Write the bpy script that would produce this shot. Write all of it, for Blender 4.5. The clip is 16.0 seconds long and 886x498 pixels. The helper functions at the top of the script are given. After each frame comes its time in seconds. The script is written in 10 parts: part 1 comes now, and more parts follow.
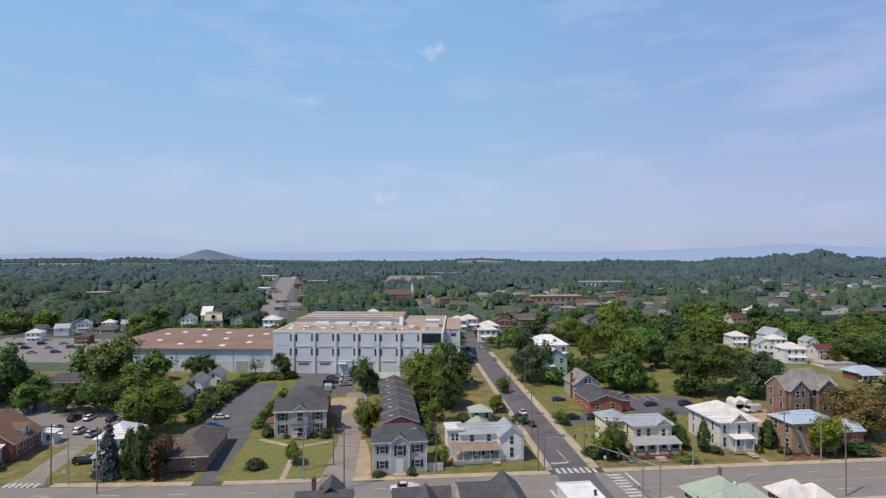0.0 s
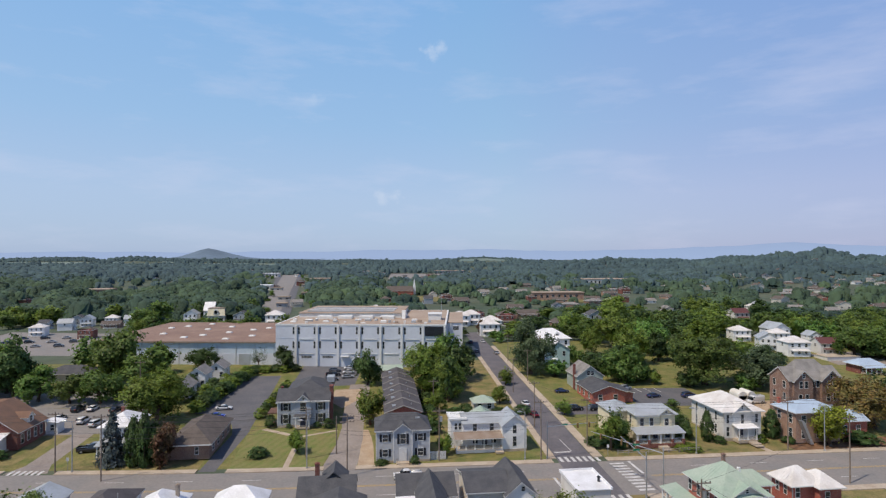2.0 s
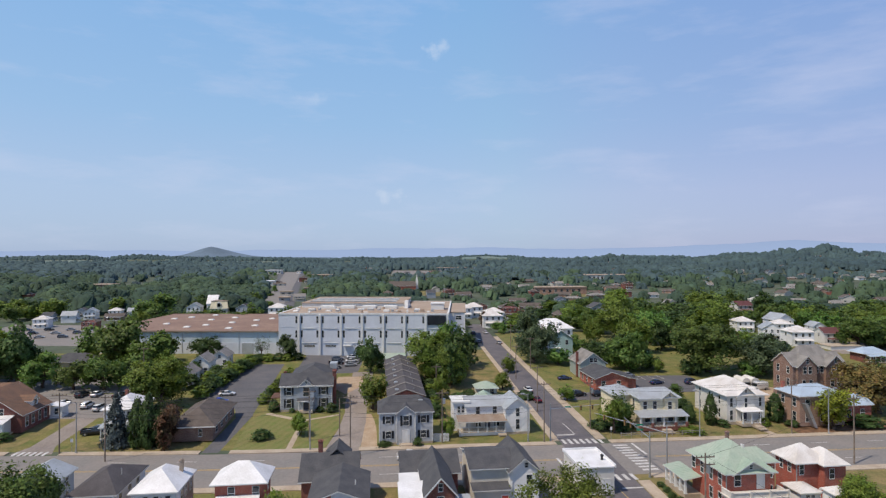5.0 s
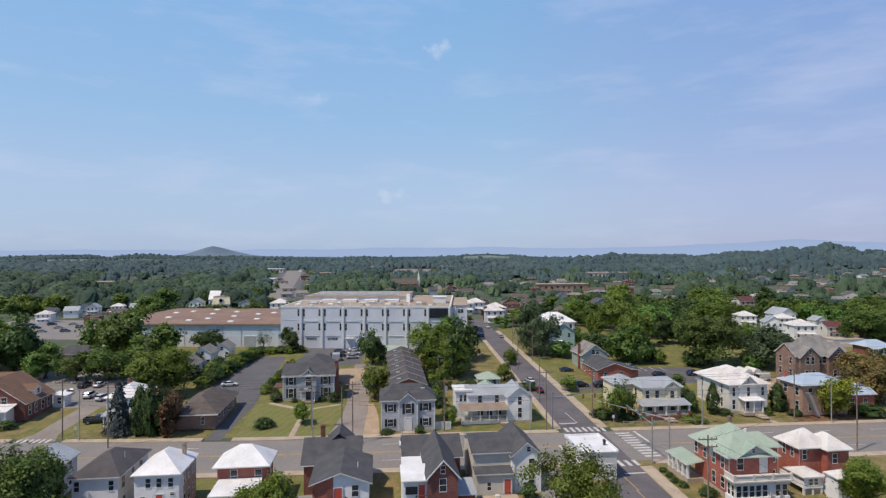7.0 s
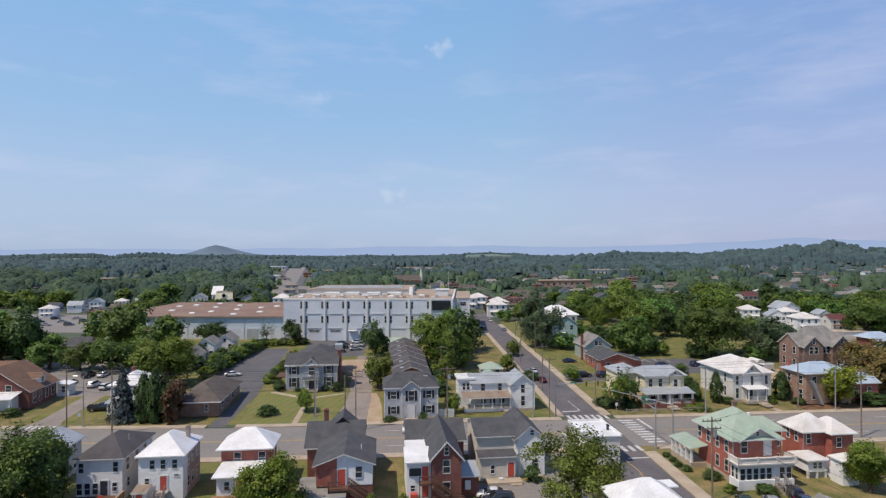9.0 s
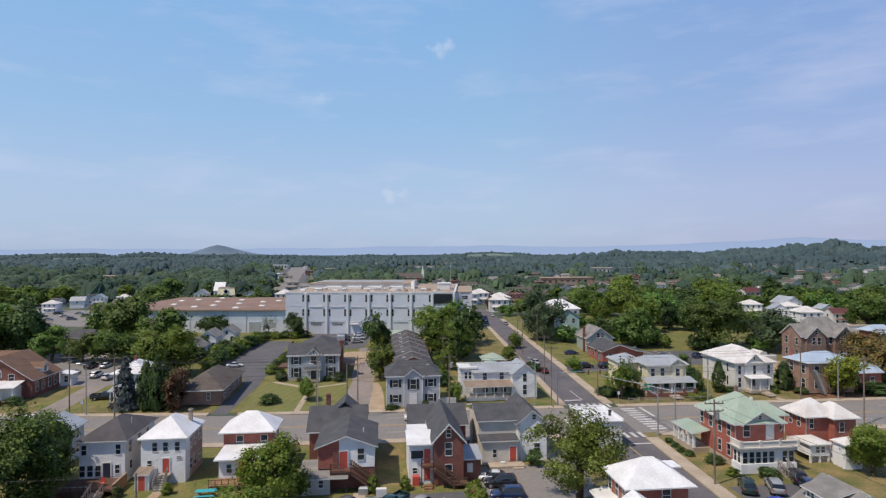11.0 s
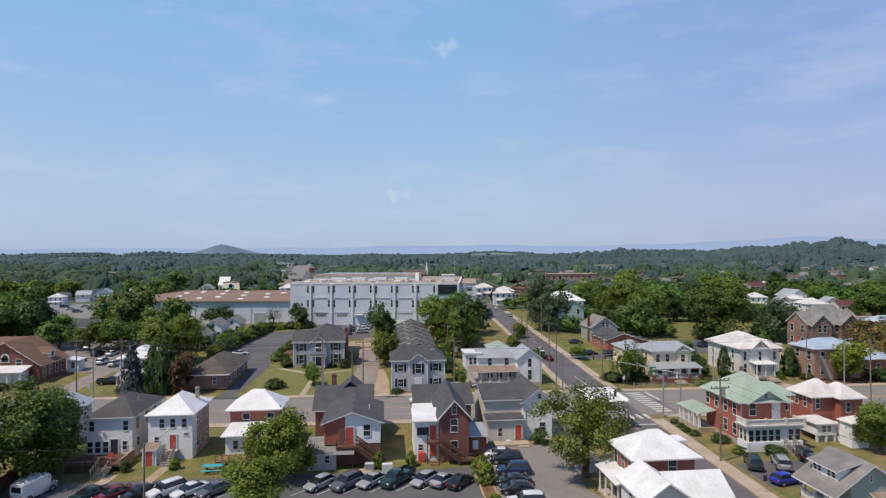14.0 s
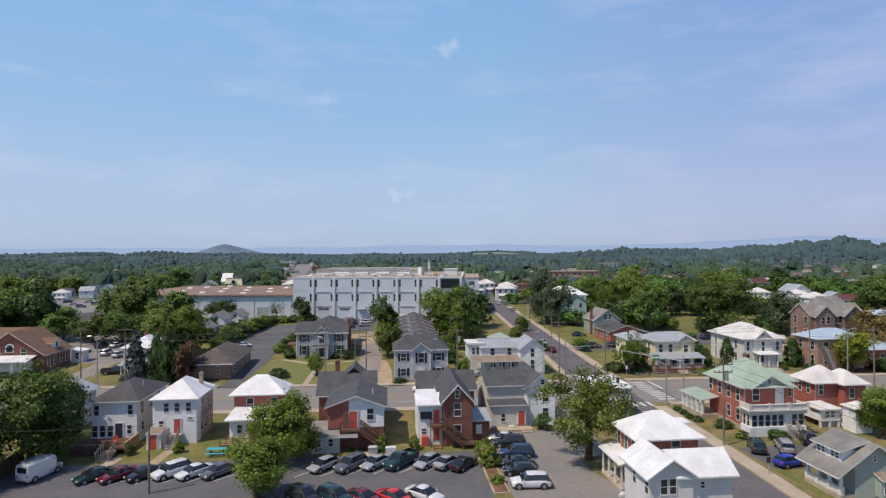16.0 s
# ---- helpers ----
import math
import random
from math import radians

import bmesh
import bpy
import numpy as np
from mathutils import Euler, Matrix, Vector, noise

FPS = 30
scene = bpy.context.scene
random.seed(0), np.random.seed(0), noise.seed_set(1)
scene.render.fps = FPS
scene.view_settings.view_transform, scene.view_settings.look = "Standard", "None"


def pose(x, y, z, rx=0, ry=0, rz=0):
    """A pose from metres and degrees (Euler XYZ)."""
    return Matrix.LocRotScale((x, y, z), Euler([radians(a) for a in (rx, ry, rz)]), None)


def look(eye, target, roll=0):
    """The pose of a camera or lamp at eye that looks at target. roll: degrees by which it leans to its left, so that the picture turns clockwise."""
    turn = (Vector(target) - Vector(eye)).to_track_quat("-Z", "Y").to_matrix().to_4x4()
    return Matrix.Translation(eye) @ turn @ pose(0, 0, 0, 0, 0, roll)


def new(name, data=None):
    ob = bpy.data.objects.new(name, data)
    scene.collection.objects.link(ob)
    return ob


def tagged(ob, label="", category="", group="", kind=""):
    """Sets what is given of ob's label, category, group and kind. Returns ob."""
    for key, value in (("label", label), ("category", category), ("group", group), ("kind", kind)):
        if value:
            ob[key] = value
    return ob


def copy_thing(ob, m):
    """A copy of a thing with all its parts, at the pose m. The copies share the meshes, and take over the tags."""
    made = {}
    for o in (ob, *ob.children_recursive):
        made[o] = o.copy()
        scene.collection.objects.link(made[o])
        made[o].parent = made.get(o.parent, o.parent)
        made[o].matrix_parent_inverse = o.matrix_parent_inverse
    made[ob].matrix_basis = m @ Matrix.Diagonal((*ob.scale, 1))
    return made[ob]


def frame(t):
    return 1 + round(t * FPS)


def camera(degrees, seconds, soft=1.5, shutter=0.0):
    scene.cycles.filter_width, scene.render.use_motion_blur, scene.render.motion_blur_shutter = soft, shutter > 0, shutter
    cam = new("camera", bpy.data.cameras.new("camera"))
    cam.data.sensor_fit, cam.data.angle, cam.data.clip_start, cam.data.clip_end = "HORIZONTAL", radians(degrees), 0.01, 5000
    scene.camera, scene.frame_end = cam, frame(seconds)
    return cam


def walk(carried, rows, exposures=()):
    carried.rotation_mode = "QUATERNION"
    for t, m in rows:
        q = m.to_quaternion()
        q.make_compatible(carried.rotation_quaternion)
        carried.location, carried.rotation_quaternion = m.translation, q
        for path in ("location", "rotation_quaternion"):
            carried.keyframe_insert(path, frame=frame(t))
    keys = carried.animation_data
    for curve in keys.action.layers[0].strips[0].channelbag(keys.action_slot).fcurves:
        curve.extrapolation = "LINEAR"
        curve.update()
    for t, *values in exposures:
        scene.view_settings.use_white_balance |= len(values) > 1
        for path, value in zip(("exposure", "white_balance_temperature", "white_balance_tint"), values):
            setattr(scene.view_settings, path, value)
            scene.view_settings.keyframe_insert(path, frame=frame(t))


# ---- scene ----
# The camera: a drone that sinks straight down while it looks along the side street.
cam = camera(76.13, 16.0, 1.3)
TURN = -7.12
UNIT = 1.22  # metres to one unit of the plan, in which all places below are given
PATH = [
    (0, -0.072, -0.103, 39.000, 0.039, 0.688, -0.007),
    (1, -0.160, -0.086, 38.061, 0.122, 0.643, 0.009),
    (2, -0.250, -0.057, 37.108, 0.228, 0.597, 0.030),
    (3, -0.309, -0.017, 36.129, 0.328, 0.530, 0.055),
    (4, -0.323, 0.024, 35.150, 0.403, 0.482, 0.077),
    (6.5, -0.382, 0.018, 32.521, 0.586, 0.456, 0.109),
    (7.5, -0.445, 0.026, 31.491, 0.694, 0.427, 0.126),
    (8.5, -0.521, 0.037, 30.437, 0.808, 0.374, 0.146),
    (9, -0.556, 0.044, 29.909, 0.857, 0.359, 0.157),
    (11.5, -0.602, 0.032, 27.288, 1.083, 0.378, 0.184),
    (12.5, -0.684, -0.018, 26.355, 1.195, 0.345, 0.190),
    (13.5, -0.786, -0.070, 25.490, 1.327, 0.364, 0.200),
    (14.5, -0.878, -0.125, 24.597, 1.461, 0.360, 0.215),
    (16, -0.962, -0.217, 23.191, 1.613, 0.353, 0.240),
]
walk(cam, [(t, pose(0, 0, 0, 0, 0, TURN) @ pose(x * UNIT, y * UNIT, z * UNIT, 90 + pitch, roll, yaw)) for t, x, y, z, yaw, pitch, roll in PATH])

CT, ST = math.cos(radians(7.12)), math.sin(radians(7.12))


def ahead(x, y):
    """Street axes to the axes of the first view: sideways and ahead."""
    return x * CT - y * ST, x * ST + y * CT


def streetwise(a, b):
    return a * CT + b * ST, -a * ST + b * CT


# ---- light ----
SUN = Vector((-0.47, -0.22, 0.86)).normalized()
world = bpy.data.worlds.new("world")
scene.world = world
world.use_nodes = True
wn = world.node_tree.nodes
wl = world.node_tree.links
bg = wn["Background"]
sky = wn.new("ShaderNodeTexSky")
sky.sky_type = "NISHITA"
sky.sun_disc = False
sky.sun_elevation = math.asin(SUN.z)
sky.sun_rotation = math.atan2(SUN.x, SUN.y)
sky.air_density, sky.dust_density, sky.ozone_density, sky.altitude = 1.0, 1.0, 2.0, 400
wtc = wn.new("ShaderNodeTexCoord")
# summer haze: the sky pales to lavender near the horizon
wsep = wn.new("ShaderNodeSeparateXYZ")
wl.new(wtc.outputs["Generated"], wsep.inputs[0])
wgrad = wn.new("ShaderNodeValToRGB")
wl.new(wsep.outputs["Z"], wgrad.inputs["Fac"])
stops = wgrad.color_ramp.elements
stops[0].position, stops[0].color = 0.0, (0.45, 0.59, 0.86, 1)
stops[1].position, stops[1].color = 1.0, (0.05, 0.12, 0.34, 1)
for at, c in ((0.10, (0.495, 0.650, 0.918, 1)), (0.22, (0.39, 0.630, 0.955, 1)), (0.42, (0.30, 0.575, 0.985, 1)), (0.6, (0.14, 0.28, 0.60, 1))):
    e = stops.new(at)
    e.color = c
# paler towards the sun's side, deeper away from it
wside = wn.new("ShaderNodeVectorMath")
wside.operation = "DOT_PRODUCT"
wside.inputs[1].default_value = (0.992, -0.124, 0.2)
wl.new(wtc.outputs["Generated"], wside.inputs[0])
wspan = wn.new("ShaderNodeMapRange")
wspan.inputs["From Min"].default_value, wspan.inputs["From Max"].default_value = -0.7, 0.7
wl.new(wside.outputs["Value"], wspan.inputs["Value"])
wtint = wn.new("ShaderNodeValToRGB")
wtint.color_ramp.interpolation = "B_SPLINE"
wl.new(wspan.outputs[0], wtint.inputs["Fac"])
sides = wtint.color_ramp.elements
sides[0].position, sides[0].color = 0.0, (1.88, 1.54, 1.14, 1)
sides[1].position, sides[1].color = 1.0, (0.90, 0.755, 0.88, 1)
mid_side = sides.new(0.5)
mid_side.color = (1.06, 1.03, 1.0, 1)
wmul = wn.new("ShaderNodeVectorMath")
wmul.operation = "MULTIPLY"
wl.new(wgrad.outputs["Color"], wmul.inputs[0])
wl.new(wtint.outputs["Color"], wmul.inputs[1])
wgain = wn.new("ShaderNodeVectorMath")
wgain.operation = "SCALE"
wgain.inputs["Scale"].default_value = 8.1
wl.new(wmul.outputs[0], wgain.inputs[0])
whaze = wn.new("ShaderNodeMix")
whaze.data_type = "RGBA"
whaze.inputs["Factor"].default_value = 0.78
wl.new(sky.outputs[0], whaze.inputs["A"])
wl.new(wgain.outputs[0], whaze.inputs["B"])
# thin wisps of cloud
wmap = wn.new("ShaderNodeMapping")
wmap.inputs["Scale"].default_value = (1.6, 1.6, 7.0)
wmap.inputs["Rotation"].default_value = (0.0, 0.10, 0.9)
wnoise = wn.new("ShaderNodeTexNoise")
wnoise.inputs["Scale"].default_value = 2.6
wnoise.inputs["Detail"].default_value = 7
wnoise.inputs["Roughness"].default_value = 0.6
wramp = wn.new("ShaderNodeMapRange")
wramp.inputs["From Min"].default_value, wramp.inputs["From Max"].default_value = 0.5, 0.85
wramp.inputs["To Min"].default_value, wramp.inputs["To Max"].default_value = 0.0, 0.42
wmix = wn.new("ShaderNodeMix")
wmix.data_type = "RGBA"
wmix.inputs["B"].default_value = (6.2, 6.4, 7.9, 1)
wl.new(wtc.outputs["Generated"], wmap.inputs["Vector"])
wl.new(wmap.outputs[0], wnoise.inputs["Vector"])
wl.new(wnoise.outputs["Fac"], wramp.inputs["Value"])
wl.new(wramp.outputs[0], wmix.inputs["Factor"])
wl.new(whaze.outputs["Result"], wmix.inputs["A"])
wl.new(wmix.outputs["Result"], bg.inputs["Color"])
# three small puffs of cloud
cloud = wmix.outputs["Result"]
puffs = wn.new("ShaderNodeTexNoise")
puffs.inputs["Scale"].default_value, puffs.inputs["Detail"].default_value = 46.0, 8
wl.new(wtc.outputs["Generated"], puffs.inputs["Vector"])
for side, up, wide, tall, thick in ((-0.016, 0.366, 0.013, 0.010, 0.30), (-0.245, 0.275, 0.020, 0.006, 0.13), (-0.094, 0.104, 0.026, 0.009, 0.24)):
    away = Vector((*streetwise(side, 1.0), up)).normalized()
    shift = wn.new("ShaderNodeVectorMath")
    shift.operation = "SUBTRACT"
    shift.inputs[1].default_value = away
    wl.new(wtc.outputs["Generated"], shift.inputs[0])
    size = wn.new("ShaderNodeVectorMath")
    size.operation = "MULTIPLY"
    size.inputs[1].default_value = (1 / wide, 1 / wide, 1 / tall)
    wl.new(shift.outputs[0], size.inputs[0])
    reach = wn.new("ShaderNodeVectorMath")
    reach.operation = "LENGTH"
    wl.new(size.outputs[0], reach.inputs[0])
    ragged = wn.new("ShaderNodeMath")
    ragged.operation = "MULTIPLY_ADD"
    ragged.inputs[1].default_value = -6.0
    wl.new(puffs.outputs["Fac"], ragged.inputs[0])
    wl.new(reach.outputs["Value"], ragged.inputs[2])
    fade = wn.new("ShaderNodeMapRange")
    fade.interpolation_type = "SMOOTHSTEP"
    fade.inputs["From Min"].default_value, fade.inputs["From Max"].default_value = -3.2, -1.4
    fade.inputs["To Min"].default_value, fade.inputs["To Max"].default_value = thick, 0.0
    wl.new(ragged.outputs[0], fade.inputs["Value"])
    puff = wn.new("ShaderNodeMix")
    puff.data_type = "RGBA"
    puff.inputs["B"].default_value = (7.4, 7.7, 8.4, 1)
    wl.new(fade.outputs[0], puff.inputs["Factor"])
    wl.new(cloud, puff.inputs["A"])
    cloud = puff.outputs["Result"]
wl.new(cloud, bg.inputs["Color"])
bg.inputs["Strength"].default_value = 0.11
lamp = bpy.data.lights.new("sun", "SUN")
lamp.energy, lamp.angle, lamp.color = 3.7, radians(0.6), (1.0, 0.872, 0.715)
sun = new("sun", lamp)
sun.matrix_world = look(SUN * 300, (0, 0, 0))
scene.view_settings.exposure = 0.0

# ---- materials ----
MATS = {}


def mat(name, color, rough=0.8, metal=0.0, vary=0.12, scale=1.0, bump=0.0, bump_scale=20.0, tint=None, island=0.0, each=0.0,
        spec=0.4, coat=0.0, translucent=0.0, use_color=False):
    """A surface with variation at two scales, fine relief and, where asked, a change from piece to piece."""
    if name in MATS:
        return MATS[name]
    m = bpy.data.materials.new(name)
    MATS[name] = m
    m.use_nodes = True
    n, l = m.node_tree.nodes, m.node_tree.links
    b = n["Principled BSDF"]
    b.inputs["Roughness"].default_value, b.inputs["Metallic"].default_value = rough, metal
    b.inputs["Specular IOR Level"].default_value = spec
    b.inputs["Coat Weight"].default_value = coat
    geo = n.new("ShaderNodeNewGeometry")
    tc = n.new("ShaderNodeTexCoord")
    big, fine = n.new("ShaderNodeTexNoise"), n.new("ShaderNodeTexNoise")
    big.inputs["Scale"].default_value, big.inputs["Detail"].default_value = 0.35 * scale, 3
    fine.inputs["Scale"].default_value, fine.inputs["Detail"].default_value = 3.1 * scale, 5
    l.new(geo.outputs["Position"], big.inputs["Vector"])
    l.new(geo.outputs["Position"], fine.inputs["Vector"])
    col = n.new("ShaderNodeMix")
    col.data_type = "RGBA"
    col.inputs["A"].default_value = (*color, 1)
    second = tint or tuple(c * (1 - 2.2 * vary) for c in color)
    col.inputs["B"].default_value = (*second, 1)
    ramp = n.new("ShaderNodeMapRange")
    ramp.inputs["From Min"].default_value, ramp.inputs["From Max"].default_value = 0.35, 0.68
    l.new(big.outputs["Fac"], ramp.inputs["Value"])
    l.new(ramp.outputs[0], col.inputs["Factor"])
    if use_color:
        info = n.new("ShaderNodeObjectInfo")
        l.new(info.outputs["Color"], col.inputs["A"])
        l.new(info.outputs["Color"], col.inputs["B"])
    hsv = n.new("ShaderNodeHueSaturation")
    l.new(col.outputs["Result"], hsv.inputs["Color"])
    v = n.new("ShaderNodeMapRange")
    v.inputs["From Min"].default_value, v.inputs["From Max"].default_value = 0.25, 0.75
    v.inputs["To Min"].default_value, v.inputs["To Max"].default_value = 1 - vary, 1 + vary
    l.new(fine.outputs["Fac"], v.inputs["Value"])
    value = v.outputs[0]
    for amount, kind in ((island, "island"), (each, "each")):
        if amount:
            if kind == "island":
                out = geo.outputs["Random Per Island"]
            else:
                info = n.new("ShaderNodeObjectInfo")
                out = info.outputs["Random"]
                hue = n.new("ShaderNodeMapRange")
                hue.inputs["To Min"].default_value, hue.inputs["To Max"].default_value = 0.5 - 0.06 * amount, 0.5 + 0.05 * amount
                l.new(out, hue.inputs["Value"])
                l.new(hue.outputs[0], hsv.inputs["Hue"])
            r = n.new("ShaderNodeMapRange")
            r.inputs["To Min"].default_value, r.inputs["To Max"].default_value = 1 - amount, 1 + amount
            l.new(out, r.inputs["Value"])
            mul = n.new("ShaderNodeMath")
            mul.operation = "MULTIPLY"
            l.new(value, mul.inputs[0])
            l.new(r.outputs[0], mul.inputs[1])
            value = mul.outputs[0]
    l.new(value, hsv.inputs["Value"])
    l.new(hsv.outputs[0], b.inputs["Base Color"])
    if bump:
        bn = n.new("ShaderNodeTexNoise")
        bn.inputs["Scale"].default_value, bn.inputs["Detail"].default_value = bump_scale, 3
        l.new(geo.outputs["Position"], bn.inputs["Vector"])
        bu = n.new("ShaderNodeBump")
        bu.inputs["Strength"].default_value, bu.inputs["Distance"].default_value = bump, 0.05
        l.new(bn.outputs["Fac"], bu.inputs["Height"])
        l.new(bu.outputs[0], b.inputs["Normal"])
    if translucent:
        tr = n.new("ShaderNodeBsdfTranslucent")
        mx = n.new("ShaderNodeMixShader")
        mx.inputs[0].default_value = translucent
        l.new(hsv.outputs[0], tr.inputs["Color"])
        l.new(b.outputs[0], mx.inputs[1])
        l.new(tr.outputs[0], mx.inputs[2])
        l.new(mx.outputs[0], n["Material Output"].inputs["Surface"])
    return m


def lapped(name, color, step=0.2, rough=0.6, vary=0.05, depth=0.03):
    """Lapped boards or courses: a saw-tooth relief up the wall."""
    if name in MATS:
        return MATS[name]
    m = mat(name, color, rough, vary=vary, scale=1.4)
    n, l = m.node_tree.nodes, m.node_tree.links
    geo = n.new("ShaderNodeNewGeometry")
    sep = n.new("ShaderNodeSeparateXYZ")
    l.new(geo.outputs["Position"], sep.inputs[0])
    mod = n.new("ShaderNodeMath")
    mod.operation = "DIVIDE"
    mod.inputs[1].default_value = step
    l.new(sep.outputs["Z"], mod.inputs[0])
    fr = n.new("ShaderNodeMath")
    fr.operation = "FRACT"
    l.new(mod.outputs[0], fr.inputs[0])
    inv = n.new("ShaderNodeMath")
    inv.operation = "SUBTRACT"
    inv.inputs[0].default_value = 1.0
    l.new(fr.outputs[0], inv.inputs[1])
    bu = n.new("ShaderNodeBump")
    bu.inputs["Strength"].default_value, bu.inputs["Distance"].default_value = 0.8, depth
    l.new(inv.outputs[0], bu.inputs["Height"])
    l.new(bu.outputs[0], n["Principled BSDF"].inputs["Normal"])
    return m


def bricked(name, color, dark, mortar=(0.42, 0.38, 0.34), w=0.22, h=0.075):
    if name in MATS:
        return MATS[name]
    m = mat(name, color, 0.85, vary=0.14, scale=1.6, tint=dark)
    n, l = m.node_tree.nodes, m.node_tree.links
    geo = n.new("ShaderNodeNewGeometry")
    sep = n.new("ShaderNodeSeparateXYZ")
    l.new(geo.outputs["Position"], sep.inputs[0])
    add = n.new("ShaderNodeMath")
    l.new(sep.outputs["X"], add.inputs[0])
    l.new(sep.outputs["Y"], add.inputs[1])
    com = n.new("ShaderNodeCombineXYZ")
    l.new(add.outputs[0], com.inputs["X"])
    l.new(sep.outputs["Z"], com.inputs["Y"])
    br = n.new("ShaderNodeTexBrick")
    br.inputs["Scale"].default_value = 1.0
    br.inputs["Brick Width"].default_value, br.inputs["Row Height"].default_value = w, h
    br.inputs["Mortar Size"].default_value = 0.008
    br.inputs["Color1"].default_value, br.inputs["Color2"].default_value = (1.05, 1.05, 1.05, 1), (0.78, 0.78, 0.8, 1)
    br.inputs["Mortar"].default_value = tuple(a / b for a, b in zip(mortar, color)) + (1,)
    l.new(com.outputs[0], br.inputs["Vector"])
    mul = n.new("ShaderNodeMix")
    mul.data_type, mul.blend_type = "RGBA", "MULTIPLY"
    mul.inputs["Factor"].default_value = 1.0
    b = n["Principled BSDF"]
    src = b.inputs["Base Color"].links[0].from_socket
    l.new(src, mul.inputs["A"])
    l.new(br.outputs["Color"], mul.inputs["B"])
    l.new(mul.outputs["Result"], b.inputs["Base Color"])
    bu = n.new("ShaderNodeBump")
    bu.inputs["Strength"].default_value, bu.inputs["Distance"].default_value = 0.5, 0.01
    bu.invert = True
    l.new(br.outputs["Fac"], bu.inputs["Height"])
    l.new(bu.outputs[0], b.inputs["Normal"])
    return m


ASPHALT = mat("asphalt", (0.105, 0.105, 0.115), 0.9, vary=0.14, scale=0.5, bump=0.3, tint=(0.135, 0.13, 0.135))
ASPHALT_OLD = mat("asphalt_worn", (0.245, 0.222, 0.205), 0.9, vary=0.12, scale=0.5, bump=0.3, tint=(0.21, 0.20, 0.19))
ASPHALT_NEW = mat("asphalt_fresh", (0.115, 0.108, 0.118), 0.88, vary=0.16, scale=0.6, bump=0.3, tint=(0.15, 0.138, 0.145))
CONCRETE = mat("concrete", (0.46, 0.385, 0.30), 0.9, vary=0.14, scale=1.0, bump=0.2, tint=(0.38, 0.305, 0.23))
GRAVEL = mat("gravel", (0.43, 0.335, 0.24), 0.95, vary=0.22, scale=1.2, bump=0.6, tint=(0.36, 0.26, 0.17))
DRIVE = mat("drive_worn", (0.29, 0.252, 0.225), 0.92, vary=0.16, scale=0.7, bump=0.4, tint=(0.24, 0.205, 0.18))
MULCH = mat("mulch", (0.24, 0.13, 0.07), 0.95, vary=0.25, scale=2.0, bump=0.6)
LAWN = mat("lawn", (0.118, 0.138, 0.034), 0.95, vary=0.30, scale=0.8, bump=0.6, bump_scale=9, tint=(0.215, 0.180, 0.064))
LAWN_MOWN = mat("lawn_mown", (0.135, 0.170, 0.042), 0.95, vary=0.30, scale=1.0, bump=0.6, bump_scale=9, tint=(0.185, 0.170, 0.060))
ln, ll = LAWN_MOWN.node_tree.nodes, LAWN_MOWN.node_tree.links
wave = ln.new("ShaderNodeTexWave")
wave.inputs["Scale"].default_value, wave.inputs["Distortion"].default_value, wave.inputs["Detail"].default_value = 0.16, 4.5, 2.5
turned = ln.new("ShaderNodeMapping")
turned.inputs["Rotation"].default_value = (0, 0, 0.42)
where = ln.new("ShaderNodeNewGeometry")
ll.new(where.outputs["Position"], turned.inputs["Vector"])
ll.new(turned.outputs[0], wave.inputs["Vector"])
dry = ln.new("ShaderNodeMix")
dry.data_type = "RGBA"
dry.inputs["B"].default_value = (0.27, 0.215, 0.095, 1)
share = ln.new("ShaderNodeMath")
share.operation = "MULTIPLY"
share.inputs[1].default_value = 0.30
ll.new(wave.outputs["Fac"], share.inputs[0])
ll.new(share.outputs[0], dry.inputs["Factor"])
socket = ln["Principled BSDF"].inputs["Base Color"]
ll.new(socket.links[0].from_socket, dry.inputs["A"])
ll.new(dry.outputs["Result"], socket)
LAWN_DRY = mat("lawn_dry", (0.25, 0.19, 0.082), 0.95, vary=0.28, scale=0.8, bump=0.6, bump_scale=9, tint=(0.115, 0.125, 0.036))
PAINT_WHITE = mat("road_paint", (0.62, 0.61, 0.59), 0.8, vary=0.24, scale=3, tint=(0.42, 0.41, 0.40))
PAINT_YELLOW = mat("road_paint_yellow", (0.52, 0.35, 0.11), 0.8, vary=0.24, scale=3, tint=(0.36, 0.28, 0.15))
TRIM = mat("trim_white", (0.74, 0.74, 0.72), 0.55, vary=0.05, scale=2)
SID_WHITE = lapped("siding_white", (0.77, 0.775, 0.78))
SID_GREY = lapped("siding_blue_grey", (0.35, 0.385, 0.43))
SID_GREY2 = lapped("siding_pale_grey", (0.42, 0.44, 0.47))
SID_IVORY = lapped("siding_ivory", (0.66, 0.62, 0.56))
SID_ASH = lapped("siding_ash", (0.62, 0.60, 0.59))
SID_CREAM = lapped("siding_cream", (0.72, 0.65, 0.47))
SID_BEIGE = lapped("siding_beige", (0.58, 0.55, 0.49))
SID_GREEN = lapped("siding_sage", (0.33, 0.38, 0.35))
SID_TEAL = lapped("siding_teal", (0.40, 0.55, 0.52))
STUCCO = mat("stucco_white", (0.70, 0.69, 0.66), 0.85, vary=0.06, scale=1.0, bump=0.2, tint=(0.60, 0.57, 0.52))
PANEL_BLUE = mat("panel_wall_blue", (0.50, 0.60, 0.68), 0.7, vary=0.06, scale=0.3, tint=(0.56, 0.62, 0.66))
